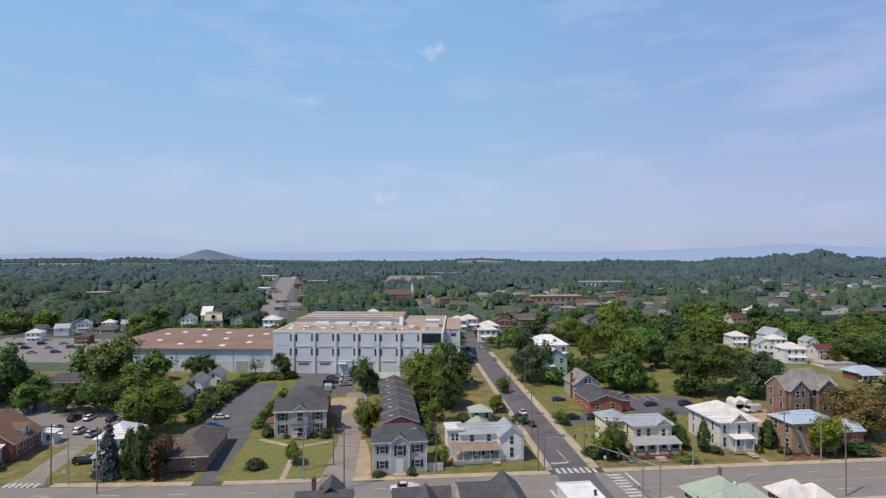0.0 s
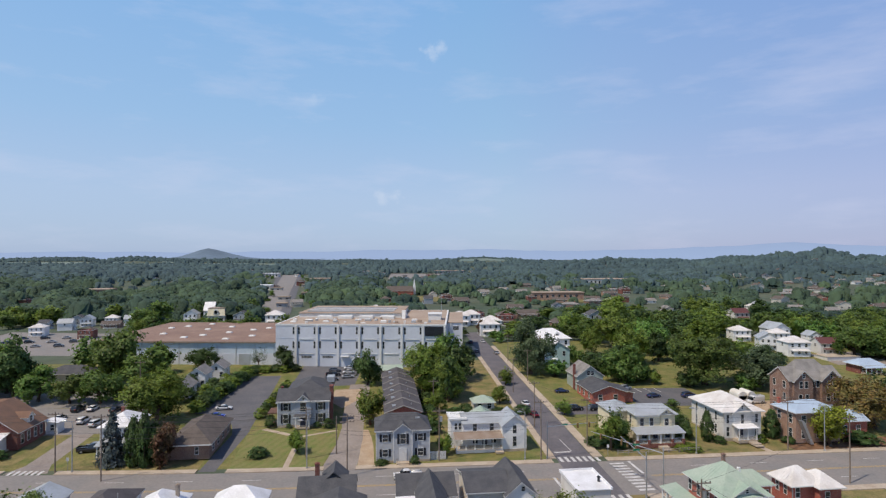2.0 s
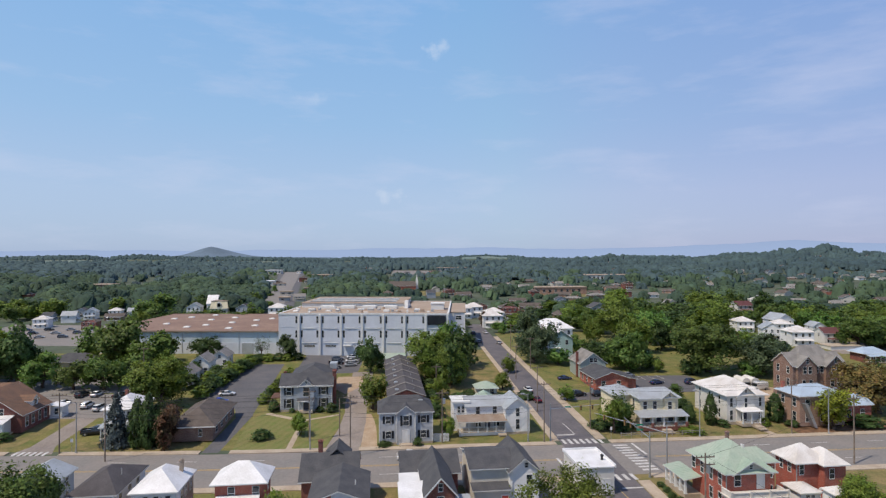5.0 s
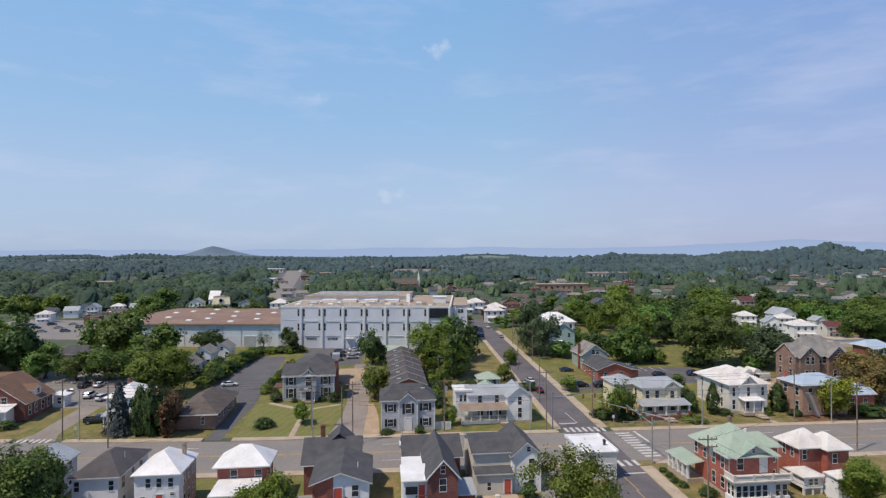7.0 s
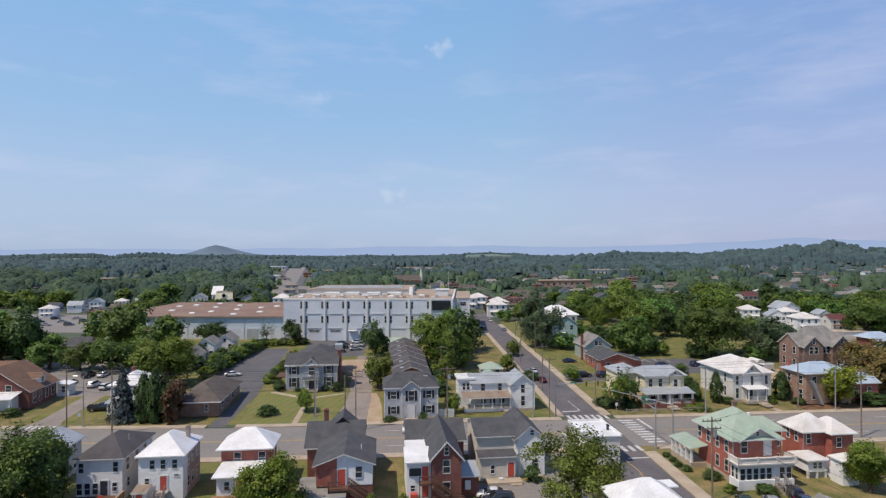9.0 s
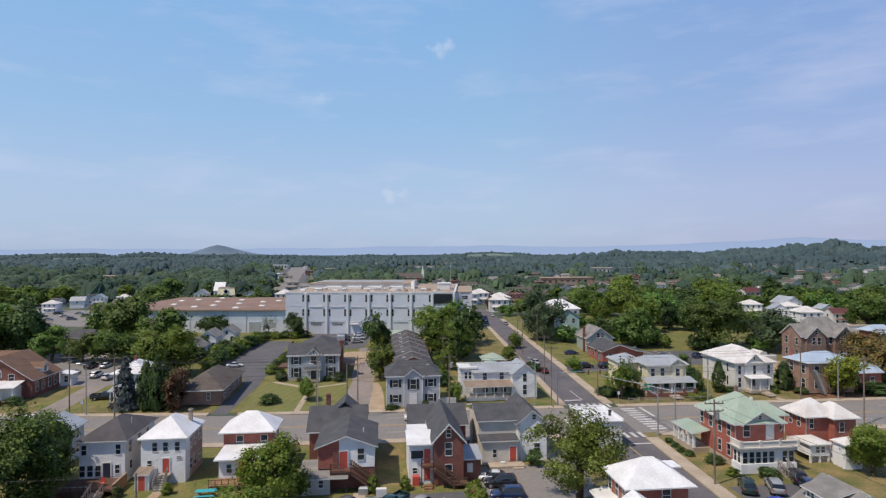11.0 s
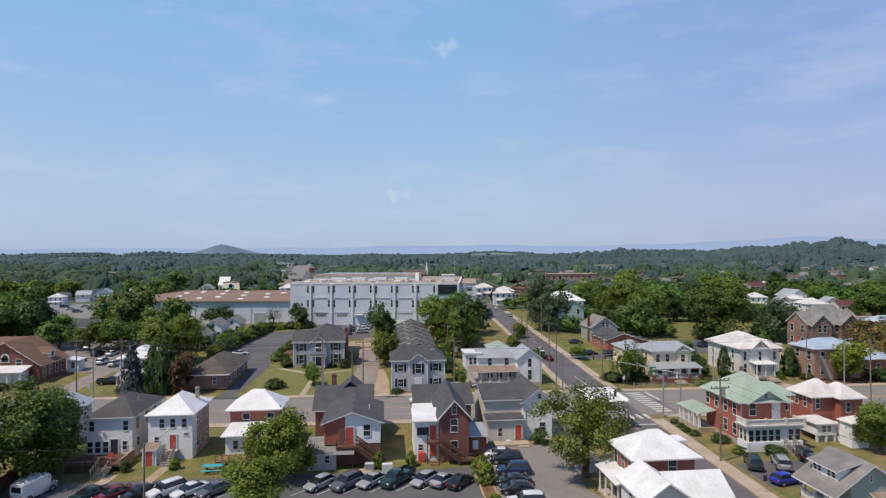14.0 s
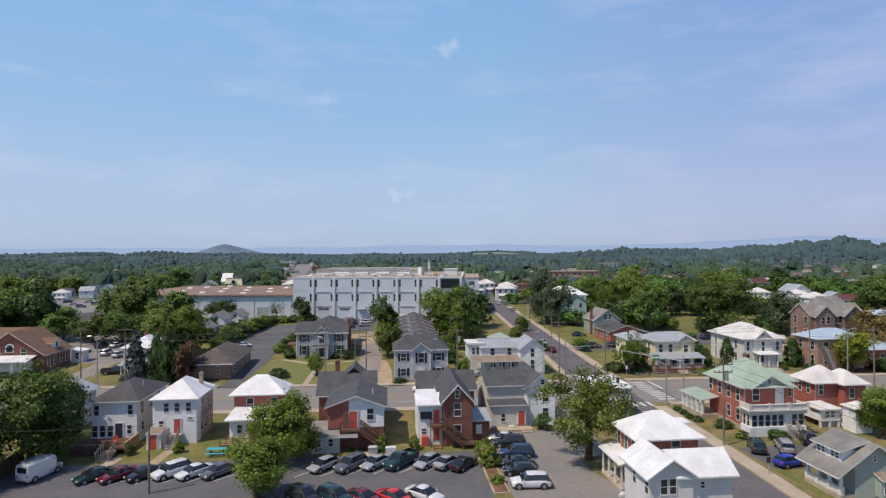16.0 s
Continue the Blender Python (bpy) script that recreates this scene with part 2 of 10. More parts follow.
PANEL = mat("panel_wall", (0.66, 0.69, 0.74), 0.7, vary=0.05, scale=0.35, tint=(0.58, 0.61, 0.67))
BRICK = bricked("brick_red", (0.45, 0.118, 0.080), (0.35, 0.086, 0.060), (0.43, 0.25, 0.195))
BRICK_BROWN = bricked("brick_brown", (0.285, 0.170, 0.125), (0.22, 0.128, 0.098), (0.36, 0.28, 0.235))
BRICK_DARK = bricked("brick_dark", (0.25, 0.078, 0.058), (0.19, 0.06, 0.047), (0.27, 0.16, 0.13))
BRICK_TAN = bricked("brick_tan", (0.40, 0.245, 0.175), (0.33, 0.195, 0.14), (0.42, 0.33, 0.27))
SHINGLE = mat("shingle_charcoal", (0.066, 0.068, 0.076), 0.9, vary=0.18, scale=1.6, bump=0.8, bump_scale=5, tint=(0.094, 0.094, 0.10))
SHINGLE_GREY = mat("shingle_grey", (0.27, 0.255, 0.24), 0.9, vary=0.14, scale=1.6, bump=0.7, bump_scale=6)
SHINGLE_BROWN = mat("shingle_brown", (0.225, 0.130, 0.085), 0.9, vary=0.16, scale=1.6, bump=0.7, bump_scale=6, tint=(0.175, 0.108, 0.076))
SHINGLE_TAUPE = mat("shingle_taupe", (0.135, 0.112, 0.098), 0.9, vary=0.14, scale=1.6, bump=0.7, bump_scale=6)
SHINGLE_PLUM = mat("shingle_plum", (0.072, 0.066, 0.070), 0.9, vary=0.18, scale=1.6, bump=0.8, bump_scale=5, tint=(0.098, 0.090, 0.094))
METAL_WHITE = mat("metal_roof_white", (0.80, 0.80, 0.81), 0.5, vary=0.10, scale=1.3, tint=(0.66, 0.655, 0.65))
METAL_WORN = mat("metal_roof_worn", (0.72, 0.70, 0.68), 0.5, vary=0.09, scale=1.2, tint=(0.58, 0.54, 0.50))
METAL_GREY = mat("metal_roof_grey", (0.43, 0.46, 0.49), 0.45, metal=0.15, vary=0.10, scale=0.9, tint=(0.36, 0.38, 0.39))
METAL_RED = mat("metal_roof_red", (0.14, 0.055, 0.05), 0.55, vary=0.08, scale=0.9)
METAL_GREEN = mat("metal_roof_green", (0.32, 0.41, 0.325), 0.5, vary=0.10, scale=0.9, tint=(0.40, 0.46, 0.38))
METAL_BLUE = mat("metal_roof_blue", (0.50, 0.60, 0.70), 0.4, metal=0.2, vary=0.06, scale=0.9)
METAL_RUST = mat("metal_roof_rust", (0.30, 0.245, 0.20), 0.7, vary=0.14, scale=2, tint=(0.24, 0.175, 0.13))
ROOF_GRAVEL = mat("roof_gravel", (0.40, 0.32, 0.25), 0.95, vary=0.12, scale=0.35, bump=0.3, tint=(0.33, 0.25, 0.19))
ROOF_BROWN = mat("roof_membrane_brown", (0.225, 0.145, 0.112), 0.9, vary=0.16, scale=0.3, tint=(0.28, 0.19, 0.145))
GLASS = mat("window_glass", (0.035, 0.045, 0.055), 0.08, vary=0.2, scale=1.5, spec=0.8)
DOOR_RED = mat("door_red", (0.60, 0.10, 0.07), 0.5, vary=0.06)
DOOR_DARK = mat("door_dark", (0.04, 0.045, 0.07), 0.5, vary=0.06)
SHUTTER = mat("shutter_black", (0.02, 0.022, 0.03), 0.6, vary=0.1)
WOOD = mat("deck_wood", (0.34, 0.20, 0.11), 0.8, vary=0.18, scale=2, bump=0.2)
WOOD_PALE = mat("stair_wood_pale", (0.58, 0.43, 0.31), 0.8, vary=0.16, scale=2, bump=0.2)
WOOD_GREY = mat("weathered_wood", (0.40, 0.36, 0.32), 0.85, vary=0.18, scale=2, bump=0.2)
BRICK_PAINTED = bricked("brick_painted", (0.40, 0.33, 0.26), (0.33, 0.26, 0.20), (0.45, 0.38, 0.31))
WOOD_DARK = mat("stair_wood", (0.16, 0.085, 0.06), 0.8, vary=0.18, scale=2, bump=0.2)
POLE_WOOD = mat("pole_wood", (0.27, 0.215, 0.17), 0.9, vary=0.2, scale=3, bump=0.3)
STEEL = mat("galvanised_steel", (0.50, 0.52, 0.54), 0.45, metal=0.7, vary=0.08)
DARK_METAL = mat("dark_metal", (0.06, 0.06, 0.065), 0.5, metal=0.4, vary=0.1)
WIRE = mat("wire", (0.05, 0.05, 0.055), 0.6, vary=0.05)
SIGNAL = mat("signal_yellow", (0.32, 0.19, 0.06), 0.5, vary=0.06)
SIGN_GREEN = mat("sign_green", (0.02, 0.22, 0.12), 0.5, vary=0.05)
CAR_PAINT = mat("car_paint", (0.5, 0.5, 0.5), 0.25, metal=0.15, vary=0.03, coat=0.6, use_color=True)
CAR_GLASS = mat("car_glass", (0.018, 0.022, 0.028), 0.05, vary=0.1, spec=0.8)
TYRE = mat("tyre", (0.025, 0.025, 0.026), 0.85, vary=0.1)
RIM = mat("rim", (0.45, 0.46, 0.48), 0.35, metal=0.8, vary=0.06)
LENS_RED = mat("tail_light", (0.40, 0.02, 0.02), 0.3, vary=0.05)
LENS_CLEAR = mat("head_light", (0.75, 0.77, 0.8), 0.15, vary=0.05)
BARK = mat("bark", (0.135, 0.095, 0.068), 0.95, vary=0.25, scale=3, bump=0.6)
LEAF = mat("leaf_green", (0.116, 0.212, 0.050), 0.6, vary=0.2, scale=2, island=0.45, each=0.30, translucent=0.42, tint=(0.158, 0.232, 0.050))
LEAF_LIGHT = mat("leaf_light", (0.168, 0.260, 0.048), 0.6, vary=0.2, scale=2, island=0.4, each=0.18, translucent=0.44, tint=(0.212, 0.275, 0.048))
LEAF_DARK = mat("leaf_dark", (0.088, 0.150, 0.040), 0.65, vary=0.2, scale=2, island=0.4, each=0.2, translucent=0.32)
LEAF_RED = mat("leaf_copper", (0.185, 0.092, 0.058), 0.65, vary=0.25, scale=2, island=0.5, translucent=0.35, tint=(0.105, 0.092, 0.042))
LEAF_BROWN = mat("leaf_bronze", (0.27, 0.175, 0.060), 0.65, vary=0.2, scale=2, island=0.5, translucent=0.35, tint=(0.16, 0.165, 0.046))
LEAF_BLUE = mat("needle_blue", (0.105, 0.135, 0.135), 0.7, vary=0.2, scale=2, island=0.4, translucent=0.15, tint=(0.075, 0.10, 0.095))
# outer town leaves: greens pushed towards blue to imitate haze
LEAF_FAR_HAZED = mat("leaf_far_hazed", (0.084, 0.128, 0.056), 0.75, vary=0.3, scale=0.05, island=0.26, translucent=0.25, tint=(0.038, 0.068, 0.044))
LEAF_CORE_HAZED = mat("leaf_core_hazed", (0.066, 0.108, 0.056), 0.9, vary=0.3, scale=0.05, island=0.24, bump=0.6, bump_scale=0.9, tint=(0.024, 0.050, 0.042))
# far woods: blue haze of distance painted into the leaf colour
LEAF_WOODS_HAZED = mat("leaf_woods_hazed", (0.062, 0.102, 0.104), 0.9, vary=0.3, scale=0.018, island=0.10, tint=(0.040, 0.070, 0.080))
LEAF_DEEP = mat("leaf_deep", (0.088, 0.145, 0.032), 0.65, vary=0.2, scale=2, island=0.55, translucent=0.36, tint=(0.140, 0.200, 0.040))
LEAF_FRESH = mat("leaf_fresh", (0.185, 0.278, 0.048), 0.6, vary=0.2, scale=2, island=0.45, translucent=0.48, tint=(0.235, 0.295, 0.046))
LEAF_MAPLE = mat("leaf_maple", (0.205, 0.245, 0.050), 0.6, vary=0.2, scale=2, island=0.55, translucent=0.45, tint=(0.165, 0.220, 0.042))
LEAF_YELLOW = mat("leaf_yellow", (0.30, 0.33, 0.040), 0.6, vary=0.2, scale=2, island=0.45, translucent=0.45, tint=(0.24, 0.29, 0.036))
LEAF_GREY = mat("leaf_grey", (0.115, 0.165, 0.085), 0.65, vary=0.2, scale=2, island=0.45, translucent=0.35, tint=(0.09, 0.135, 0.062))
for m in (LEAF_CORE_HAZED,):
    next(n for n in m.node_tree.nodes if n.type == "BUMP").inputs["Distance"].default_value = 0.9
TEAL_CLOTH = mat("table_teal", (0.05, 0.42, 0.46), 0.6, vary=0.08)


# ---- builders ----
class Shape:
    """Faces gathered for one mesh; m is the slot of the material."""

    def __init__(self):
        self.v, self.f, self.m = [], [], []

    def poly(self, pts, m=0):
        k = len(self.v)
        self.v += [tuple(p) for p in pts]
        self.f.append(tuple(range(k, k + len(pts))))
        self.m.append(m)
        return self

    def hull(self, verts, faces, m=0):
        k = len(self.v)
        self.v += [tuple(p) for p in verts]
        for f in faces:
            self.f.append(tuple(k + i for i in f))
            self.m.append(m)
        return self

    def box(self, x0, y0, z0, x1, y1, z1, m=0):
        return self.hull([(x0, y0, z0), (x1, y0, z0), (x1, y1, z0), (x0, y1, z0), (x0, y0, z1), (x1, y0, z1), (x1, y1, z1), (x0, y1, z1)],
                         [(3, 2, 1, 0), (4, 5, 6, 7), (0, 1, 5, 4), (1, 2, 6, 5), (2, 3, 7, 6), (3, 0, 4, 7)], m)

    def chamfer(self, x0, y0, z0, x1, y1, z1, c=0.03, m=0):
        """A box with its upper edges taken off."""
        self.box(x0, y0, z0, x1, y1, z1 - c, m)
        return self.hull([(x0, y0, z1 - c), (x1, y0, z1 - c), (x1, y1, z1 - c), (x0, y1, z1 - c), (x0 + c, y0 + c, z1), (x1 - c, y0 + c, z1),
                          (x1 - c, y1 - c, z1), (x0 + c, y1 - c, z1)], [(4, 5, 6, 7), (0, 1, 5, 4), (1, 2, 6, 5), (2, 3, 7, 6), (3, 0, 4, 7)], m)

    def tube(self, a, b, r0, r1=None, n=8, m=0, caps=True):
        a, b = Vector(a), Vector(b)
        r1 = r0 if r1 is None else r1
        d = (b - a).normalized()
        s = d.orthogonal().normalized()
        u = d.cross(s)
        ring = [(math.cos(2 * math.pi * i / n), math.sin(2 * math.pi * i / n)) for i in range(n)]
        verts = [a + (s * c + u * w) * r0 for c, w in ring] + [b + (s * c + u * w) * r1 for c, w in ring]
        faces = [(i, (i + 1) % n, n + (i + 1) % n, n + i) for i in range(n)]
        if caps:
            faces += [tuple(reversed(range(n))), tuple(range(n, 2 * n))]
        return self.hull(verts, faces, m)

    def loft(self, rings, m=0, caps=True):
        n = len(rings[0])
        verts = [p for r in rings for p in r]
        faces = [(k * n + i, k * n + (i + 1) % n, (k + 1) * n + (i + 1) % n, (k + 1) * n + i) for k in range(len(rings) - 1) for i in range(n)]
        if caps:
            faces += [tuple(reversed(range(n))), tuple(range((len(rings) - 1) * n, len(rings) * n))]
        return self.hull(verts, faces, m)

    def sheet(self, polys, th=0.14, m=0, under=None):
        """Roof planes with a thickness."""
        for p in polys:
            low = [(x, y, z - th) for x, y, z in p]
            self.poly(p, m)
            self.poly(list(reversed(low)), m if under is None else under)
            for i in range(len(p)):
                j = (i + 1) % len(p)
                self.poly([low[i], low[j], p[j], p[i]], m if under is None else under)
        return self

    def seams(self, polys, gap=0.55, high=0.03, wide=0.04, m=0):
        """Standing seams that run up each roof plane."""
        for p in polys:
            pts = [Vector(q) for q in p]
            nrm = (pts[1] - pts[0]).cross(pts[2] - pts[0]).normalized()
            if nrm.z < 0:
                nrm = -nrm
            e = Vector((0, 0, 1)).cross(nrm)
            if e.length < 0.05:
                continue
            e.normalize()
            s = nrm.cross(e)
            us = [(q - pts[0]).dot(e) for q in pts]
            vs = [(q - pts[0]).dot(s) for q in pts]
            k = min(us) + gap * 0.5
            while k < max(us):
                cut = []
                for i in range(len(pts)):
                    j = (i + 1) % len(pts)
                    if (us[i] - k) * (us[j] - k) < 0:
                        w = (k - us[i]) / (us[j] - us[i])
                        cut.append(vs[i] + w * (vs[j] - vs[i]))
                if len(cut) == 2 and abs(cut[0] - cut[1]) > 0.3:
                    a, b = (pts[0] + e * k + s * c for c in sorted(cut))
                    h, w = nrm * high, e * wide * 0.5
                    self.hull([a - w, a + w, b + w, b - w, a - w + h, a + w + h, b + w + h, b - w + h], [(4, 5, 6, 7), (0, 1, 5, 4), (1, 2, 6, 5), (3, 0, 4, 7)], m)
                k += gap
        return self

    def lattice(self, xs, zs, y0, y1, holes, m=0):
        """A frame in one piece: a grid of bars with open cells."""
        nx, nz = len(xs), len(zs)
        verts = [(x, y, z) for y in (y0, y1) for z in zs for x in xs]

        def at(i, j, k):
            return k * nx * nz + j * nx + i
        faces = []
        full = {(i, j) for i in range(nx - 1) for j in range(nz - 1)} - set(holes)
        for i, j in full:
            faces.append((at(i, j, 0), at(i + 1, j, 0), at(i + 1, j + 1, 0), at(i, j + 1, 0)))
            for (di, dj), (a, b) in (((-1, 0), ((i, j + 1), (i, j))), ((1, 0), ((i + 1, j), (i + 1, j + 1))), ((0, -1), ((i, j), (i + 1, j))), ((0, 1), ((i + 1, j + 1), (i, j + 1)))):
                if (i + di, j + dj) not in full:
                    faces.append((at(*a, 0), at(*a, 1), at(*b, 1), at(*b, 0)))
        return self.hull(verts, faces, m)

    def mesh(self, name, mats, origin=(0, 0, 0), smooth=False):
        me = bpy.data.meshes.new(name)
        o = origin
        # points that meet are one point, so that the shape hangs together
        index, pts, at = {}, [], []
        for x, y, z in self.v:
            k = (round(x, 4), round(y, 4), round(z, 4))
            if k not in index:
                index[k] = len(pts)
                pts.append((x - o[0], y - o[1], z - o[2]))
            at.append(index[k])
        faces = [tuple(at[i] for i in f) for f in self.f]
        keep = [len(set(f)) == len(f) for f in faces]
        self.m = [m for m, k in zip(self.m, keep) if k]
        self.f = [f for f, k in zip(faces, keep) if k]
        me.from_pydata(pts, [], self.f)
        for m in mats:
            me.materials.append(m)
        me.polygons.foreach_set("material_index", self.m)
        if smooth:
            me.polygons.foreach_set("use_smooth", [True] * len(self.f))
        me.update()
        return me


def thing(name, x, y, z=0.0, label="", category="", group="", kind=""):
    ob = new(name)
    ob.location = (x, y, z)
    ob.empty_display_size = 0.3
    return tagged(ob, label, category, group, kind)


def root(ob):
    while ob.parent:
        ob = ob.parent
    return ob


def part(name, shape, mats, parent, label="", smooth=False):
    """ONE mesh under a thing or a part; its points are given in the world."""
    o = root(parent).location
    ob = new(name, shape.mesh(name, mats if isinstance(mats, (list, tuple)) else [mats], o, smooth))
    ob.parent = parent
    return tagged(ob, label)


def solid(name, shape, mats, label="", category="", group="", kind="", smooth=False):
    ob = new(name, shape.mesh(name, mats if isinstance(mats, (list, tuple)) else [mats], (0, 0, 0), smooth))
    return tagged(ob, label, category, group, kind)


def piece(name, me, parent, m, label=""):
    """A part on shared mesh data, at a pose relative to its parent."""
    ob = new(name, me)
    ob.parent = parent
    ob.matrix_basis = m
    return tagged(ob, label)


SHARED = {}
FACE = {"front": 0, "left": -90, "back": 180, "right": 90}


def window(house, x, y, z, side="front", w=0.9, h=1.5, shutters=False, trim=None, bars=0, name="window"):
    """A sash window: frame with meeting rail and sill, recessed pane, and shutters where there are any. z is its sill."""
    trim = trim or TRIM
    key = ("win", w, h, trim.name, bars)
    if key not in SHARED:
        s = Shape()
        t = 0.055
        lines = [-w / 2 - t, -w / 2]
        for i in range(bars):
            c = -w / 2 + w * (i + 1) / (bars + 1)
            lines += [c - 0.018, c + 0.018]
        lines += [w / 2, w / 2 + t]
        rows = [-0.1, 0.0, h * 0.5 - 0.03, h * 0.5 + 0.03, h, h + t]
        s.lattice(lines, rows, -0.05, 0.02, [(i, j) for i in range(1, len(lines) - 2, 2) for j in (1, 3)])
        g = Shape().box(-w / 2, -0.03, 0, w / 2, 0.02, h)
        SHARED[key] = (s.mesh("window_frame", [trim]), g.mesh("pane", [GLASS]))
    f, g = SHARED[key]
    o = root(house).location
    ob = piece(name, f, house, pose(x - o.x, y - o.y, z - o.z, 0, 0, FACE[side]))
    piece("pane", g, ob, Matrix())
    if shutters:
        key = ("shut", h)
        if key not in SHARED:
            s = Shape().box(-0.2, -0.06, -0.02, 0.2, 0.02, h + 0.05)
            for i in range(int(h / 0.14)):
                s.box(-0.15, -0.075, 0.06 + i * 0.14, 0.15, -0.06, 0.12 + i * 0.14)
            SHARED[key] = s.mesh("shutter", [SHUTTER])
        for d in (-1, 1):
            piece("shutter", SHARED[key], ob, pose(d * (w / 2 + 0.32), 0, 0), "black louvred shutter")
    return ob


def door(house, x, y, z, side="front", w=1.0, h=2.1, paint=None, label=""):
    paint = paint or TRIM
    key = ("door", w, h, paint.name)
    if key not in SHARED:
        s = Shape()
        s.lattice([-w / 2 - 0.12, -w / 2, w / 2, w / 2 + 0.12], [0, h, h + 0.12], -0.08, 0.02, [(1, 0)])
        d = Shape().box(-w / 2, -0.045, 0, w / 2, 0.02, h)
        for i in (0, 1):
            for j in (0, 1, 2):
                d.box(-w / 2 + 0.1 + i * w * 0.46, -0.06, 0.15 + j * h * 0.31, -w / 2 + 0.1 + i * w * 0.46 + w * 0.34, -0.045, 0.15 + j * h * 0.31 + h * 0.24)
        k = Shape().tube((w / 2 - 0.1, -0.06, 1.0), (w / 2 - 0.1, -0.12, 1.0), 0.03, n=6)
        SHARED[key] = (s.mesh("door_frame", [TRIM]), d.mesh("door_leaf", [paint]), k.mesh("door_knob", [STEEL]))
    s, d, k = SHARED[key]
    o = root(house).location
    ob = piece("door", s, house, pose(x - o.x, y - o.y, z - o.z, 0, 0, FACE[side]), label)
    piece("door_leaf", d, ob, Matrix())
    piece("door_knob", k, ob, Matrix())
    return ob


def gable_planes(x0, y0, x1, y1, z, rise, axis="x", over=0.4):
    """Two planes; axis: the way the ridge runs."""
    if axis == "x":
        c, hw = (y0 + y1) / 2, (y1 - y0) / 2
        d = rise * over / hw
        a, b = x0 - over, x1 + over
        return [[(a, y0 - over, z - d), (b, y0 - over, z - d), (b, c, z + rise), (a, c, z + rise)],
                [(b, y1 + over, z - d), (a, y1 + over, z - d), (a, c, z + rise), (b, c, z + rise)]]
    c, hw = (x0 + x1) / 2, (x1 - x0) / 2
    d = rise * over / hw
    a, b = y0 - over, y1 + over
    return [[(x0 - over, b, z - d), (x0 - over, a, z - d), (c, a, z + rise), (c, b, z + rise)],
            [(x1 + over, a, z - d), (x1 + over, b, z - d), (c, b, z + rise), (c, a, z + rise)]]


def hip_planes(x0, y0, x1, y1, z, rise, over=0.45, ridge=None):
    x0, y0, x1, y1 = x0 - over, y0 - over, x1 + over, y1 + over
    w, d = x1 - x0, y1 - y0
    cx, cy = (x0 + x1) / 2, (y0 + y1) / 2
    r = abs(w - d) / 2 if ridge is None else ridge / 2
    if w >= d:
        a, b = (cx - r, cy, z + rise), (cx + r, cy, z + rise)
        return [[(x0, y0, z), (x1, y0, z), b, a], [(x1, y0, z), (x1, y1, z), b], [(x1, y1, z), (x0, y1, z), a, b], [(x0, y1, z), (x0, y0, z), a]]
    a, b = (cx, cy - r, z + rise), (cx, cy + r, z + rise)
    return [[(x0, y0, z), (x1, y0, z), a], [(x1, y0, z), (x1, y1, z), b, a], [(x1, y1, z), (x0, y1, z), b], [(x0, y1, z), (x0, y0, z), a, b]]


def walls(s, x0, y0, x1, y1, z0, z1, rise=0.0, axis="x", m=0):
    """Walls, with gable ends where rise is given."""
    if not rise:
        return s.box(x0, y0, z0, x1, y1, z1, m)
    z1 -= 0.17  # the gable stays under the roof planes
    if axis == "x":
        c = (y0 + y1) / 2
        p = [(y0, z0), (y1, z0), (y1, z1), (c, z1 + rise), (y0, z1)]
        a, b = [(x0, y, z) for y, z in p], [(x1, y, z) for y, z in p]
    else:
        c = (x0 + x1) / 2
        p = [(x0, z0), (x1, z0), (x1, z1), (c, z1 + rise), (x0, z1)]
        a, b = [(x, y1, z) for x, z in p], [(x, y0, z) for x, z in p]
    return s.hull(a + b, [(4, 3, 2, 1, 0), (5, 6, 7, 8, 9), (0, 1, 6, 5), (1, 2, 7, 6), (2, 3, 8, 7), (3, 4, 9, 8), (4, 0, 5, 9)], m)


def roof(house, planes, m, seams=0.0, th=0.14, under=None, name="roof", label=""):
    ob = part(name, Shape().sheet(planes, th, 0, 1), [m, under or TRIM], house, label)
    if seams:
        tagged(part("standing_seams", Shape().seams(planes, seams, 0.02, 0.035), m, ob if root(ob) == ob.parent else house), kind="stuff")
    return ob


def chimney(house, x, y, z0, z1, w=0.6, m=None, d=None):
    d = d or w
    s = Shape().box(x - w / 2, y - d / 2, z0, x + w / 2, y + d / 2, z1 - 0.15)
    s.box(x - w / 2 - 0.06, y - d / 2 - 0.06, z1 - 0.15, x + w / 2 + 0.06, y + d / 2 + 0.06, z1)
    s.box(x - w / 4, y - d / 4, z1, x + w / 4, y + d / 4, z1 + 0.12)
    return part("chimney", s, m or BRICK, house)


def base(house, x0, y0, x1, y1, h=0.35, m=None):
    return part("foundation", Shape().box(x0 - 0.04, y0 - 0.04, -0.2, x1 + 0.04, y1 + 0.04, h), m or CONCRETE, house)


def corners(house, x0, y0, x1, y1, z0, z1):
    for x, y in ((x0, y0), (x1, y0)):
        part("corner_board", Shape().box(x - 0.07, y - 0.03, z0, x + 0.07, y + 0.1, z1), TRIM, house)


